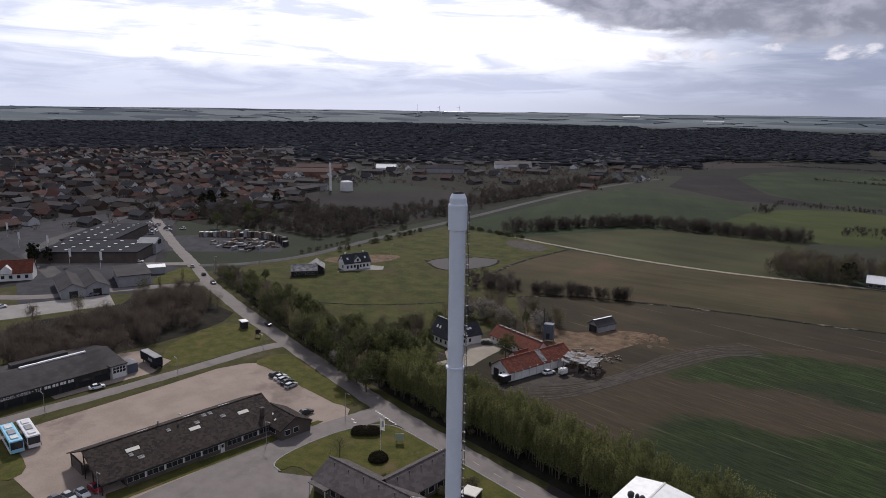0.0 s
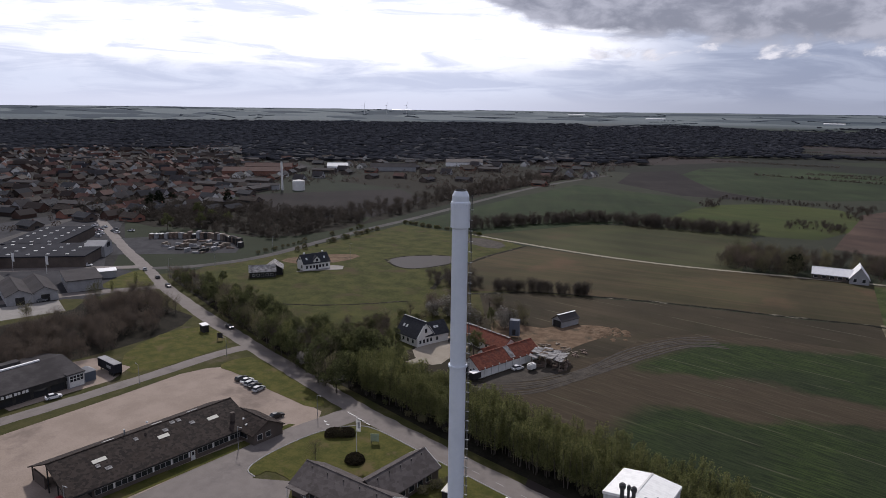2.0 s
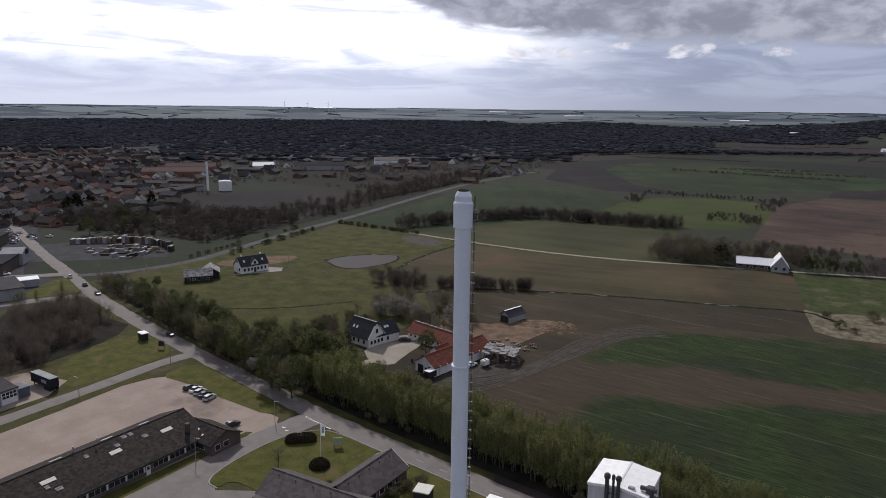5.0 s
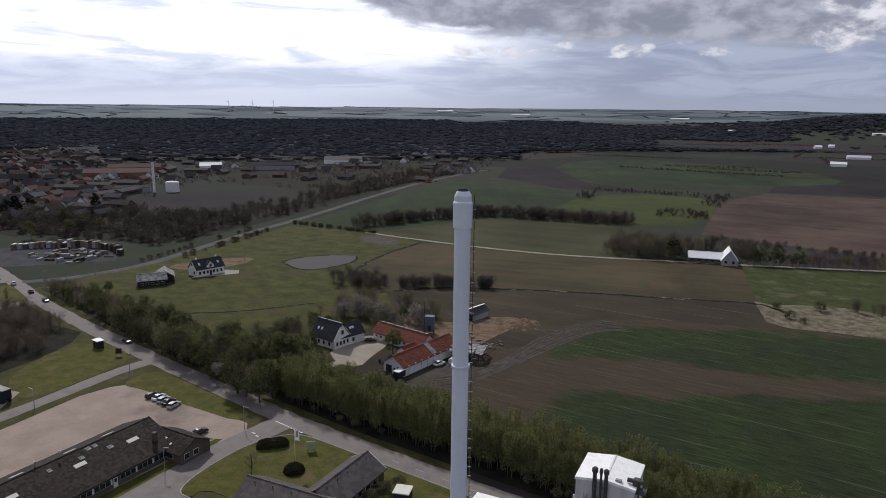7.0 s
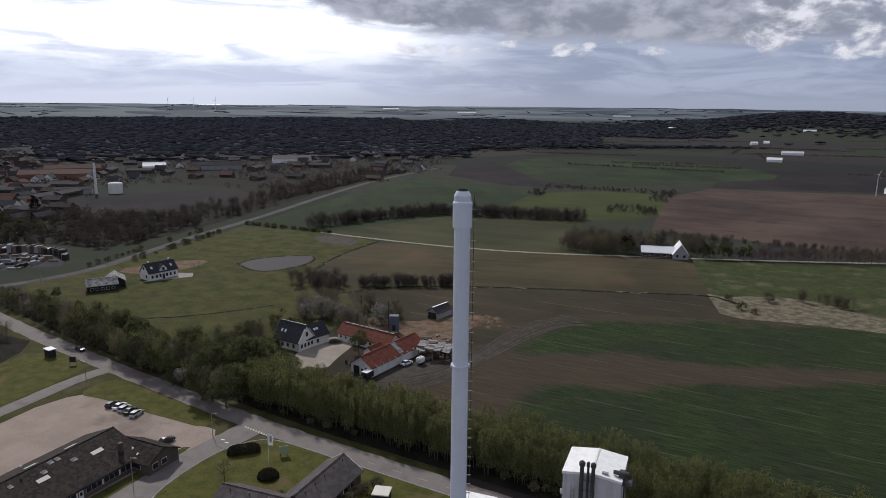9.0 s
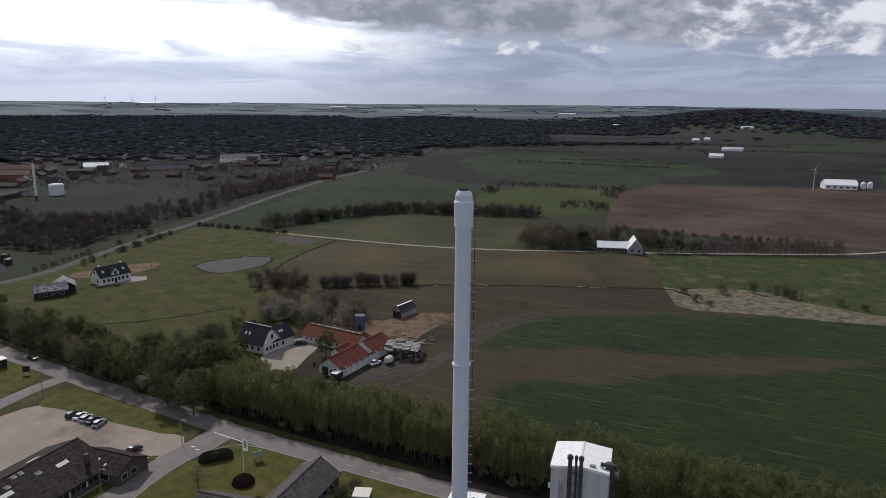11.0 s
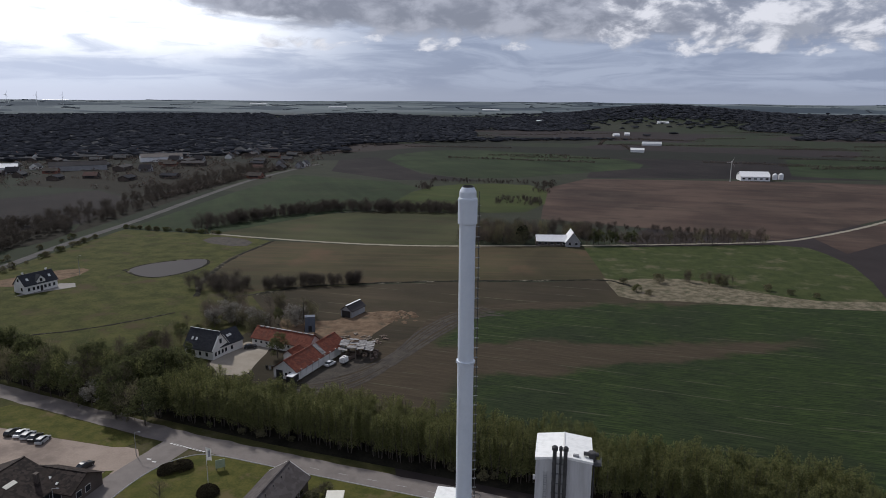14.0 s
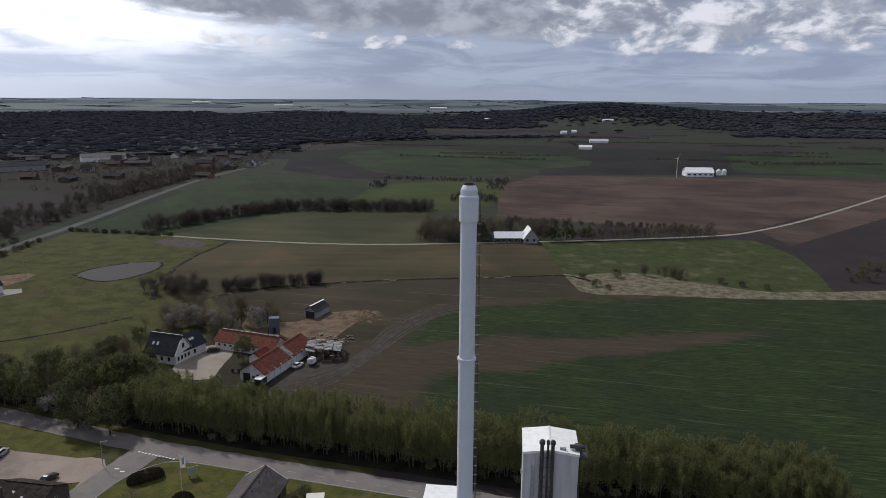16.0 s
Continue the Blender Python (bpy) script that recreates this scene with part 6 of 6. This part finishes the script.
def tree_kind(name, label, h, spread, leaf, n, size, seed, thin=1.0, branches=9, category="tree", low=0.25, group="trees"):
    """One tree with trunk and crown, to be copied."""
    rng = random.Random(seed)
    t = thing(name, label, category, 0, 0, 0, 0, group)
    bm, tips = limbs(rng, h, spread, branches, 0.05 + h * 0.014)
    part("trunk", bm, M["bark"], t)
    lobes = [(p.x, p.y, p.z, spread * rng.uniform(0.28, 0.45), 0.95) for p in tips]
    for k in range(26):
        a, f = rng.uniform(0, 6.28), rng.random()
        q = spread * (0.95 - 0.75 * abs(f - 0.35)) * rng.uniform(0.45, 1.0)
        lobes.append((q * math.cos(a), q * math.sin(a), h * (low + (0.98 - low) * f), spread * rng.uniform(0.2, 0.36), 0.95))
    part("crown", mesh("crown", *leaf_cards(rng, lobes, n, size, thin)), leaf, t)
    return t


def pole_kind(seed):
    """A slender coppiced tree: upright stems in a fine, even crown."""
    rng = random.Random(seed)
    t = thing("roadside_tree", "slender roadside tree in fresh yellow-green leaf", "tree", 0, 0, 0, 0, "roadside tree row")
    bm = bmesh.new()
    lobes = []
    for i in range(3):
        a = 2.1 * i + rng.random()
        foot = Vector((0.35 * math.cos(a), 0.35 * math.sin(a), -0.1))
        tip = Vector((1.0 * math.cos(a) + rng.uniform(-0.3, 0.3), 1.0 * math.sin(a) + rng.uniform(-0.3, 0.3), rng.uniform(8.2, 9.6)))
        put_tube(bm, foot, tip, 0.09, 6, 0.025)
        for k in range(7):
            f = 0.25 + 0.105 * k
            p = foot.lerp(tip, f)
            d = Vector((rng.uniform(-1, 1), rng.uniform(-1, 1), 0.9)) * (1.2 - f * 0.6)
            put_tube(bm, p, p + d, 0.03, 4, 0.012)
            lobes.append((p.x + d.x * 0.8, p.y + d.y * 0.8, p.z + d.z * 0.6, 1.05 - 0.4 * f, 1.5))
        lobes.append((tip.x, tip.y, tip.z - 0.3, 0.42, 1.6))
    part("trunk", bm, M["bark"], t)
    part("crown", mesh("crown", *leaf_cards(rng, lobes, 2300, 0.125)), M["leaf"], t)
    return t


def twiggy_kind(seed, leaf):
    """A leafless tree: limbs and a haze of thin upright twigs."""
    rng = random.Random(seed)
    t = thing("bare_tree", "bare brown tree with fine twigs", "tree", 0, 0, 0, 0, "bare trees")
    bm, tips = limbs(rng, 9.0, 2.6, 16, 0.14)
    part("trunk", bm, M["bark"], t)
    verts, faces = [], []
    tips += [Vector((rng.uniform(-1, 1), rng.uniform(-1, 1), rng.uniform(3, 8))) for _ in range(8)]
    tips += [Vector((rng.uniform(-1.9, 1.9), rng.uniform(-1.9, 1.9), rng.uniform(0.9, 3.4))) for _ in range(6)]
    for _ in range(820):
        p = rng.choice(tips) + Vector((rng.gauss(0, 0.7), rng.gauss(0, 0.7), rng.gauss(-0.2, 0.8)))
        p.z = max(p.z, 0.6)
        d = (Vector((p.x * 0.35, p.y * 0.35, 1.4)) + Vector((rng.gauss(0, 0.5), rng.gauss(0, 0.5), rng.gauss(0, 0.4)))).normalized() * rng.uniform(0.6, 1.5)
        s = d.orthogonal().normalized() * rng.uniform(0.025, 0.06)
        i = len(verts)
        verts += [p - s, p + s, p + d]
        faces.append((i, i + 1, i + 2))
    v, f = leaf_cards(rng, [(q.x, q.y, q.z, 0.7, 1.0) for q in tips], 160, 0.14)
    k = len(verts)
    part("crown", mesh("crown", verts + v, faces + [tuple(i + k for i in q) for q in f]), leaf, t)
    return t


class Grove:
    """Keeps tree kinds and copies them into place; the first use moves the original."""

    def __init__(self, kinds):
        self.kinds, self.used = kinds, set()

    def plant(self, rng, x, y, scale=1.0, z=0.0, pick=None):
        i = rng.randrange(len(self.kinds)) if pick is None else pick
        k = self.kinds[i]
        m = pose(x, y, z, 0, 0, rng.uniform(0, 360)) @ Matrix.Diagonal((scale * rng.uniform(0.88, 1.15), scale * rng.uniform(0.88, 1.15), scale * rng.uniform(0.85, 1.12), 1))
        if i in self.used:
            o = copy_thing(k, Matrix.Identity(4))
        else:
            self.used.add(i)
            o = k
        o.matrix_basis = m


class Thicket:
    """Collects trees too many to count into one joined mesh."""

    def __init__(self, source):
        self.kinds = []
        for k in source.kinds:
            cr = next(c for c in k.children if c.name.startswith("crown"))
            tr = next(c for c in k.children if c.name.startswith("trunk"))
            self.kinds.append([(np.array([v.co[:] for v in o.data.vertices]), [tuple(p.vertices) for p in o.data.polygons]) for o in (cr, tr)])
        self.mat = [c.data.materials[0] for c in source.kinds[0].children]
        self.v, self.f, self.slot, self.n = [], [], [], 0

    def plant(self, rng, x, y, scale=1.0):
        a, s = rng.uniform(0, 6.28), scale * rng.uniform(0.85, 1.15)
        turn = np.array([[math.cos(a), math.sin(a), 0], [-math.sin(a), math.cos(a), 0], [0, 0, 1]]) * s
        for slot, (v, f) in enumerate(rng.choice(self.kinds)):
            self.v.append(v @ turn + (x, y, 0))
            self.f += [tuple(i + self.n for i in q) for q in f]
            self.slot += [slot] * len(f)
            self.n += len(v)

    def done(self, name, label, crown):
        me = bpy.data.meshes.new(name)
        me.from_pydata(np.concatenate(self.v).tolist(), [], self.f)
        me.materials.append(crown)
        me.materials.append(M["bark"])
        me.polygons.foreach_set("material_index", self.slot)
        tagged(new(name, me), label, "woodland", kind="stuff")


willows = Grove([pole_kind(100 + i) for i in range(5)])
broad = Grove([tree_kind("broad_tree", "broad tree coming into leaf", 9.5, 3.3, M["leaf_mid"], 2500, 0.225, 200 + i, group="mixed trees") for i in range(4)])
bare = Grove([twiggy_kind(300 + i, M["twig"] if i % 2 else M["bud"]) for i in range(4)])
bloom = Grove([tree_kind("blossom_tree", "thorn tree white with blossom", 5.5, 2.4, M["blossom"], 1500, 0.17, 400 + i, group="blossoming trees") for i in range(2)])
shrubs = Grove([tree_kind("shrub", "dense dull green shrub", 2.6, 1.7, M["leaf_mid"] if i % 2 else M["bud"], 700, 0.17, 500 + i, 1.0, 6, "shrub", 0.12, "shrubs") for i in range(3)])
firs = Grove([tree_kind("conifer", "dark dense conifer beside gardens", 9, 2.2, M["conifer"], 1000, 0.34, 600 + i, group="conifers") for i in range(2)])


def road_line(x):
    return 109.2 - 0.155 * (x + 88)


def plant_roadside():
    rng = random.Random(31)
    x = -118.0
    while x < 22:
        for off in (4.2, 6.2, 8.2, 10.2, 12.2):
            willows.plant(rng, x + rng.uniform(-0.9, 0.9), road_line(x) + off + rng.uniform(-0.9, 0.9), rng.uniform(0.88, 1.1))
        x += 2.1
    # mixed belt further up the road
    x = -250.0
    while x < -118:
        k = (x + 250) / 132
        base = 150.5 - 0.315 * (x + 250) + 3.2 * math.sin(k * 3) * 0
        depth = 7 + 12 * k
        for j in range(2 + int(3 * k)):
            off = 3.0 + depth * (j + rng.random() * 0.6) / (2 + int(3 * k))
            g = rng.choices((broad, bare, willows, bloom, shrubs), (4.5, 4, 1.2, 0.5, 2))[0]
            if math.dist((x, base + off), (-124, 122)) > 4.5:
                g.plant(rng, x + rng.uniform(-1.5, 1.5), base + off, rng.uniform(0.5, 0.75) + 0.46 * k)
        x += 3.0
    for x, y, s in ((-135, 137, 0.8), (-142, 141, 0.75), (-130, 141, 0.6), (-150, 137, 0.8), (-138, 130, 0.9), (-131, 134, 0.8), (-146, 132, 0.9), (-121, 139, 0.6), (-129, 147, 0.6)):
        broad.plant(rng, x, y, s)
    for _ in range(16):
        x = rng.uniform(-118, 20)
        shrubs.plant(rng, x, road_line(x) + rng.uniform(2.6, 4.0), rng.uniform(0.35, 0.7))


def plant_around():
    rng = random.Random(37)
    # thicket between the workshops and the lettered hall
    n = 0
    thick = Thicket(bare)
    while n < 230:
        x, y = rng.uniform(-244, -192), rng.uniform(60, 132)
        if y > 122 + 0.25 * (x + 244) + 6 or (x > -198 and y > 98) or x < (-224 if y < 108 else -236) or (x > -210 and y > 118):
            continue
        thick.plant(rng, x, y, rng.uniform(0.48, 0.78))
        n += 1
    thick.done("thicket", "leafless brown thicket between the sites", M["twig"])
    for x, y, s in ((-238.3, 79.1, 0.75), (-240.6, 94.1, 0.75), (-241.5, 117.6, 0.8), (-246, 50, 0.8)):
        bare.plant(rng, x, y, s)
    # farm grove
    for _ in range(26):
        u, v = rng.uniform(0, 1), rng.uniform(0, 1)
        bare.plant(rng, -150 + 38 * u, 172 + 26 * v, rng.uniform(0.5, 0.8))
    for _ in range(14):
        u = rng.random()
        bloom.plant(rng, -143 + 34 * u, 176 + 14 * rng.random(), rng.uniform(0.8, 1.25))
    for _ in range(12):
        shrubs.plant(rng, rng.uniform(-152, -136), rng.uniform(146, 176), rng.uniform(0.8, 1.4))
    for _ in range(14):
        bare.plant(rng, rng.uniform(-152, -134), rng.uniform(146, 178), rng.uniform(0.4, 0.65))
    for x, y, s in ((-107.8, 156.8, 0.8), (-143, 153, 0.5), (-232, 163.8, 0.55), (-120, 186, 0.5)):
        broad.plant(rng, x, y, s, pick=1)
    for x, y in ((-112, 186), (-110, 190), (-116, 190), (-113, 193)):
        bare.plant(rng, x, y, 0.65)
    # hedges along ditch and fields
    thick = Thicket(bare)
    for _ in range(90):
        k = rng.random()
        thick.plant(rng, -142 + 34 * k, 223.5 + 14.5 * k + rng.uniform(-2, 2.5), rng.uniform(0.34, 0.56))
    for _ in range(40):
        thick.plant(rng, rng.uniform(-170, -148), rng.uniform(212, 226), rng.uniform(0.4, 0.6))
    line = [(-226, 330), (-205, 375), (-181, 406), (-139, 413), (-90, 416)]
    for a, b in zip(line, line[1:]):
        for _ in range(95):
            k = rng.random()
            thick.plant(rng, a[0] + (b[0] - a[0]) * k + rng.uniform(-4, 4), a[1] + (b[1] - a[1]) * k + rng.uniform(-7, 7), rng.uniform(0.35, 0.8))
    for _ in range(60):
        k = rng.random()
        shrubs.plant(rng, -268 + 58 * k, 323 - 4 * k + rng.uniform(-1.5, 1.5), rng.uniform(0.4, 0.8))
    # trees round the white farm, and its avenue
    for _ in range(80):
        bare.plant(rng, rng.uniform(-82, -50), rng.uniform(321, 350), rng.uniform(0.6, 1.0))
    for _ in range(46):
        thick.plant(rng, rng.uniform(-62, -5), rng.uniform(345, 372), rng.uniform(0.35, 0.7))
    for x0, y0, x1, y1, count in ((-152, 416, -120, 430, 70), (-116, 418, -88, 428, 50), (-80, 452, -48, 486, 90), (-152, 520, -138, 560, 40), (-58, 520, -42, 580, 50), (-150, 572, -40, 588, 110)):
        for _ in range(count):
            thick.plant(rng, rng.uniform(x0, x1), rng.uniform(y0, y1), rng.uniform(0.18, 0.4))
    for _ in range(24):
        bare.plant(rng, rng.uniform(-50, -18), rng.uniform(338, 362), rng.uniform(0.6, 0.95))
    firs.plant(rng, -53, 326, 1.0)
    firs.plant(rng, -51, 329, 0.9)
    for i in range(34):
        k = i / 33
        g = broad if k < 0.3 and i % 3 else bare
        g.plant(rng, -20 + 88 * k, 330.5 + 21 * k + 0.6 * math.sin(i), rng.uniform(0.62, 0.85))
    for _ in range(80):
        k = rng.random()
        thick.plant(rng, -40 + 110 * k, 384 - 14 * k + rng.uniform(-5, 5), rng.uniform(0.22, 0.42))
    for _ in range(330):
        k = rng.random()
        thick.plant(rng, -287 - 27 * k - rng.uniform(2, 40), 305 + 330 * k, rng.uniform(0.4, 0.75))
    thick.done("field_hedges", "leafless hedges along the ditches and fields", M["dark_twig"])
    # damp meadow shrubs and thicket at its end
    for x, y, s in ((-8, 258, 1.0), (-4, 247, 1.1), (0, 243, 0.8), (6, 262, 1.4), (30, 262, 1.2), (45, 258, 1.1), (52, 254, 0.9), (60, 251, 0.8)):
        shrubs.plant(rng, x, y, s)
    for _ in range(12):
        bare.plant(rng, rng.uniform(14, 34), rng.uniform(262, 268), rng.uniform(0.4, 0.55))
    for _ in range(70):
        k = rng.random()
        g = rng.choice((bare, shrubs, shrubs))
        g.plant(rng, 96 + 110 * k + rng.uniform(-10, 14), 262 + 70 * rng.random() * (0.3 + k), rng.uniform(0.45, 0.8))
    # roadside bushes and gardens
    for _ in range(36):
        k = rng.random()
        shrubs.plant(rng, -259 - 12 * k + rng.choice((-6, 6)), 205 + 90 * k, rng.uniform(0.5, 1.0))
    for x, y, s in ((-330, 112, 1.0), (-326, 117, 0.9), (-323, 110, 1.0)):
        firs.plant(rng, x, y, s)
    for x, y, s in ((-432, 256, 1.3), (-438, 266, 1.2), (-443, 280, 1.2), (-428, 262, 1.1), (-408, 300, 1.3)):
        firs.plant(rng, x, y, s)
    for x, y, s in ((-254.3, 140.3, 0.6), (-250, 128, 0.6)):
        willows.plant(rng, x, y, s)
    for _ in range(6):
        broad.plant(rng, rng.uniform(-400, -345), rng.uniform(215, 260), rng.uniform(0.7, 1.0), pick=1)
    bare.plant(rng, -99.5, 86.5, 0.55)
    for x, y, s in ((-73.5, 92.5, 0.9), (-72, 95, 0.8), (-74.5, 89.5, 0.7)):
        shrubs.plant(rng, x, y, s)


plant_roadside()
plant_around()


def clipped(name, label, x, y, turn, shape, n, size, core):
    """A clipped hedge or bush: a dense body of small leaves."""
    rng = random.Random(name + str(x))
    h = thing(name, label, "hedge", x, y, 0.09, turn)
    verts, faces = [], []
    for _ in range(n):
        p, d = shape(rng)
        a = Vector((rng.gauss(0, 1), rng.gauss(0, 1), rng.gauss(0, 1))).normalized()
        b = a.orthogonal().normalized()
        i = len(verts)
        verts += [p - a * size, p + b * size * 0.6, p + a * size, p - b * size * 0.6]
        faces += [(i, i + 1, i + 2), (i, i + 2, i + 3)]
    part("leaves", mesh("leaves", verts, faces), M["hedge"], h)
    part("core", core, M["hedge"], h)
    return h


def dome(rng):
    u = Vector((rng.gauss(0, 1), rng.gauss(0, 1), abs(rng.gauss(0, 1)))).normalized() * rng.uniform(0.8, 1.0)
    return Vector((u.x * 2.1, u.y * 2.1, u.z * 1.7)), u


def block(rng):
    """A long rounded hedge."""
    u = Vector((rng.gauss(0, 1), rng.gauss(0, 1), abs(rng.gauss(0, 1)))).normalized() * rng.uniform(0.85, 1.02)
    p = Vector((math.copysign(abs(u.x) ** 0.55 * 3.3, u.x), math.copysign(abs(u.y) ** 0.7 * 1.35, u.y), u.z ** 0.7 * 1.75))
    return p, u


clipped("round_bush", "round clipped dark bush at the flagpole", -92.9, 91.0, 0, dome, 2600, 0.13, lathe([(1.75, 0), (1.8, 0.5), (1.45, 1.0), (0.8, 1.4), (0.1, 1.5)], 20))
clipped("box_hedge", "clipped dark block of hedge on the lawn", -103.0, 97.2, 40, block, 4200, 0.14, box(-2.85, 2.85, -1.05, 1.05, 0, 1.45, bevel=0.5))


def far_woods(name, label, spots, mat, seed, squash=0.36, kind="stuff", fine=1):
    """A mass of rough, uneven crowns joined in one mesh."""
    rng = np.random.default_rng(seed)
    bm = bmesh.new()
    bmesh.ops.create_icosphere(bm, subdivisions=fine, radius=1.0)
    bm.verts.index_update()
    base = np.array([v.co[:] for v in bm.verts])
    tri = np.array([[v.index for v in f.verts] for f in bm.faces])
    bm.free()
    n = len(spots)
    s = np.array(spots)
    v = np.empty((n, len(base), 3))
    for i in range(n):
        lump = 1 + rng.normal(0, 0.2, (len(base), 1))
        v[i] = base * lump * (s[i, 3] * rng.uniform(1.2, 1.8), s[i, 3] * rng.uniform(1.2, 1.8), s[i, 3] * squash * rng.uniform(0.8, 1.25)) + s[i, :3]
    f = (tri[None] + (np.arange(n) * len(base))[:, None, None]).reshape(-1, 3)
    me = bpy.data.meshes.new(name)
    me.from_pydata(v.reshape(-1, 3).tolist(), [], f.tolist())
    me.materials.append(mat)
    me.polygons.foreach_set("use_smooth", np.ones(len(me.polygons), dtype=bool))
    tagged(new(name, me), label, "woodland", kind=kind)


def card_woods(name, label, spots, mat, seed, per, size, squash=0.9):
    """Small leafless crowns as clouds of twig clumps, joined in one mesh."""
    rng = np.random.default_rng(seed)
    s = np.repeat(np.array(spots), per, axis=0)
    n = len(s)

    def ways():
        u = rng.normal(size=(n, 3))
        return u / np.linalg.norm(u, axis=1, keepdims=True)

    c = s[:, :3] + ways() * (rng.random((n, 1)) ** 0.45) * s[:, 3:4] * (1, 1, squash)
    c[:, 2] = np.maximum(c[:, 2], 0.3)
    a, b = ways(), ways()
    b = np.cross(a, b)
    b /= np.linalg.norm(b, axis=1, keepdims=True) + 1e-6
    q = size * rng.uniform(0.6, 1.4, (n, 1)) * np.sqrt(s[:, 3:4] / 2.4)
    v = np.stack([c - a * q, c + b * q * 0.5, c + a * q, c - b * q * 0.5], axis=1).reshape(-1, 3)
    me = bpy.data.meshes.new(name)
    me.from_pydata(v.tolist(), [], np.arange(4 * n).reshape(-1, 4).tolist())
    me.materials.append(mat)
    tagged(new(name, me), label, "woodland", kind="stuff")


def spread_woods():
    rng = random.Random(77)
    spots = []
    while len(spots) < 38000:
        yaw, d = rng.uniform(-32, 84), 900 + 2000 * rng.random() ** 0.8
        x, y = -d * math.sin(radians(yaw)), d * math.cos(radians(yaw))
        start = 1180 if yaw > 52 else (890 if yaw > 20 else 1050 + 10 * (20 - yaw))
        if d < start:
            continue
        open_land = noise.noise((x / 420, y / 420, 4.0)) + (0.06 if yaw < 12 else -0.25)
        closed = 9 < yaw < 85 and d < 2230
        if open_land > 0.12 and not closed and not (abs(x - 270) < 380 and abs(y - 2450) < 350):
            continue
        r = rng.uniform(2.4, 4.6) * (1 + d / 6000)
        spots.append((x, y, land_height(x, y) + r * 0.55 + (1.5 if closed else 0.0), r))
    # the wooded hill and the ridge beside it
    for cx, cy, sx, sy, count in ((270, 2450, 260, 260, 1800), (900, 2400, 420, 260, 1800)):
        for _ in range(count):
            x, y, r = rng.gauss(cx, sx), rng.gauss(cy, sy), rng.uniform(4, 7.5)
            spots.append((x, y, land_height(x, y) + r * 0.6, r))
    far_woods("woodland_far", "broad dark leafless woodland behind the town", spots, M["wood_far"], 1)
    # hedges and copses in the far fields
    spots = []
    for _ in range(150):
        yaw, d = rng.uniform(-32, 84), rng.uniform(2600, 4700)
        x, y, a = -d * math.sin(radians(yaw)), d * math.cos(radians(yaw)), rng.uniform(0, 3.14)
        for k in range(rng.randint(8, 40)):
            q = 7 * k
            r = rng.uniform(2.0, 4.5)
            xx, yy = x + q * math.cos(a), y + q * math.sin(a)
            spots.append((xx, yy, land_height(xx, yy) + r * 0.4, r))
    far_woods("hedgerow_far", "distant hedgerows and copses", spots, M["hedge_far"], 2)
    # gardens of the town, and belts of trees before the woods
    spots = []
    for x, y in TOWN:
        for _ in range(5):
            a, q, r = rng.uniform(0, 6.28), rng.uniform(8, 20), rng.uniform(1.3, 3.0)
            spots.append((x + q * math.cos(a), y + q * math.sin(a), r * 0.7, r))
    for _ in range(5200):
        yaw, d = rng.uniform(14, 84), rng.uniform(520, 1250)
        x, y = -d * math.sin(radians(yaw)), d * math.cos(radians(yaw))
        if noise.noise((x / 120, y / 120, 9.0)) > -0.2 and x < -310 and not (-460 < x < -320 and 285 < y < 465):
            r = rng.uniform(1.6, 3.4)
            spots.append((x, y, r * 0.6, r))
    for _ in range(46):
        yaw, d, a = rng.uniform(-31, 16), rng.uniform(760, 1700), rng.choice((0.1, 0.3, 1.5, -0.2)) + rng.uniform(-0.15, 0.15)
        x, y = -d * math.sin(radians(yaw)), d * math.cos(radians(yaw))
        for k in range(rng.randint(40, 90)):
            r = rng.uniform(1.1, 2.6)
            spots.append((x + 2.0 * k * math.cos(a) + rng.uniform(-2, 2), y + 2.0 * k * math.sin(a) + rng.uniform(-2, 2), r * 0.5, r))
    for _ in range(160):
        k = rng.random()
        r = rng.uniform(2, 4)
        spots.append((-310 - 5 * k + rng.uniform(-6, 0), 420 + 250 * k, r * 0.6, r))
    card_woods("garden_trees", "garden trees and belts among the town's houses", spots, M["dark_twig"], 3, 24, 0.6, 0.75)


spread_woods()


def copse_trees():
    """The copse beyond the main road: leafless crowns too many to count."""
    rng = random.Random(55)
    verts, faces = [], []
    n = 0
    while n < 420:
        x, y = rng.uniform(-470, -284), rng.uniform(225, 345)
        if y > 330 - 0.25 * (x + 284) * -1 or (x > -322 and y < 238) or y < 0.2 * (x + 284) + 225 or x > -272 - 0.13 * (y - 225) - 10:
            continue
        h = rng.uniform(4, 8)
        v, f = leaf_cards(rng, [(x, y, h * 0.6, h * 0.42, 0.9), (x, y, h * 0.35, h * 0.4, 0.8)], 150, 0.6, 0.5)
        k = len(verts)
        verts += v
        faces += [tuple(i + k for i in q) for q in f]
        n += 1
    me = mesh("copse", verts, faces)
    me.materials.append(M["dark_twig"])
    tagged(new("copse", me), "brown leafless copse beyond the main road", "woodland", kind="stuff")


copse_trees()
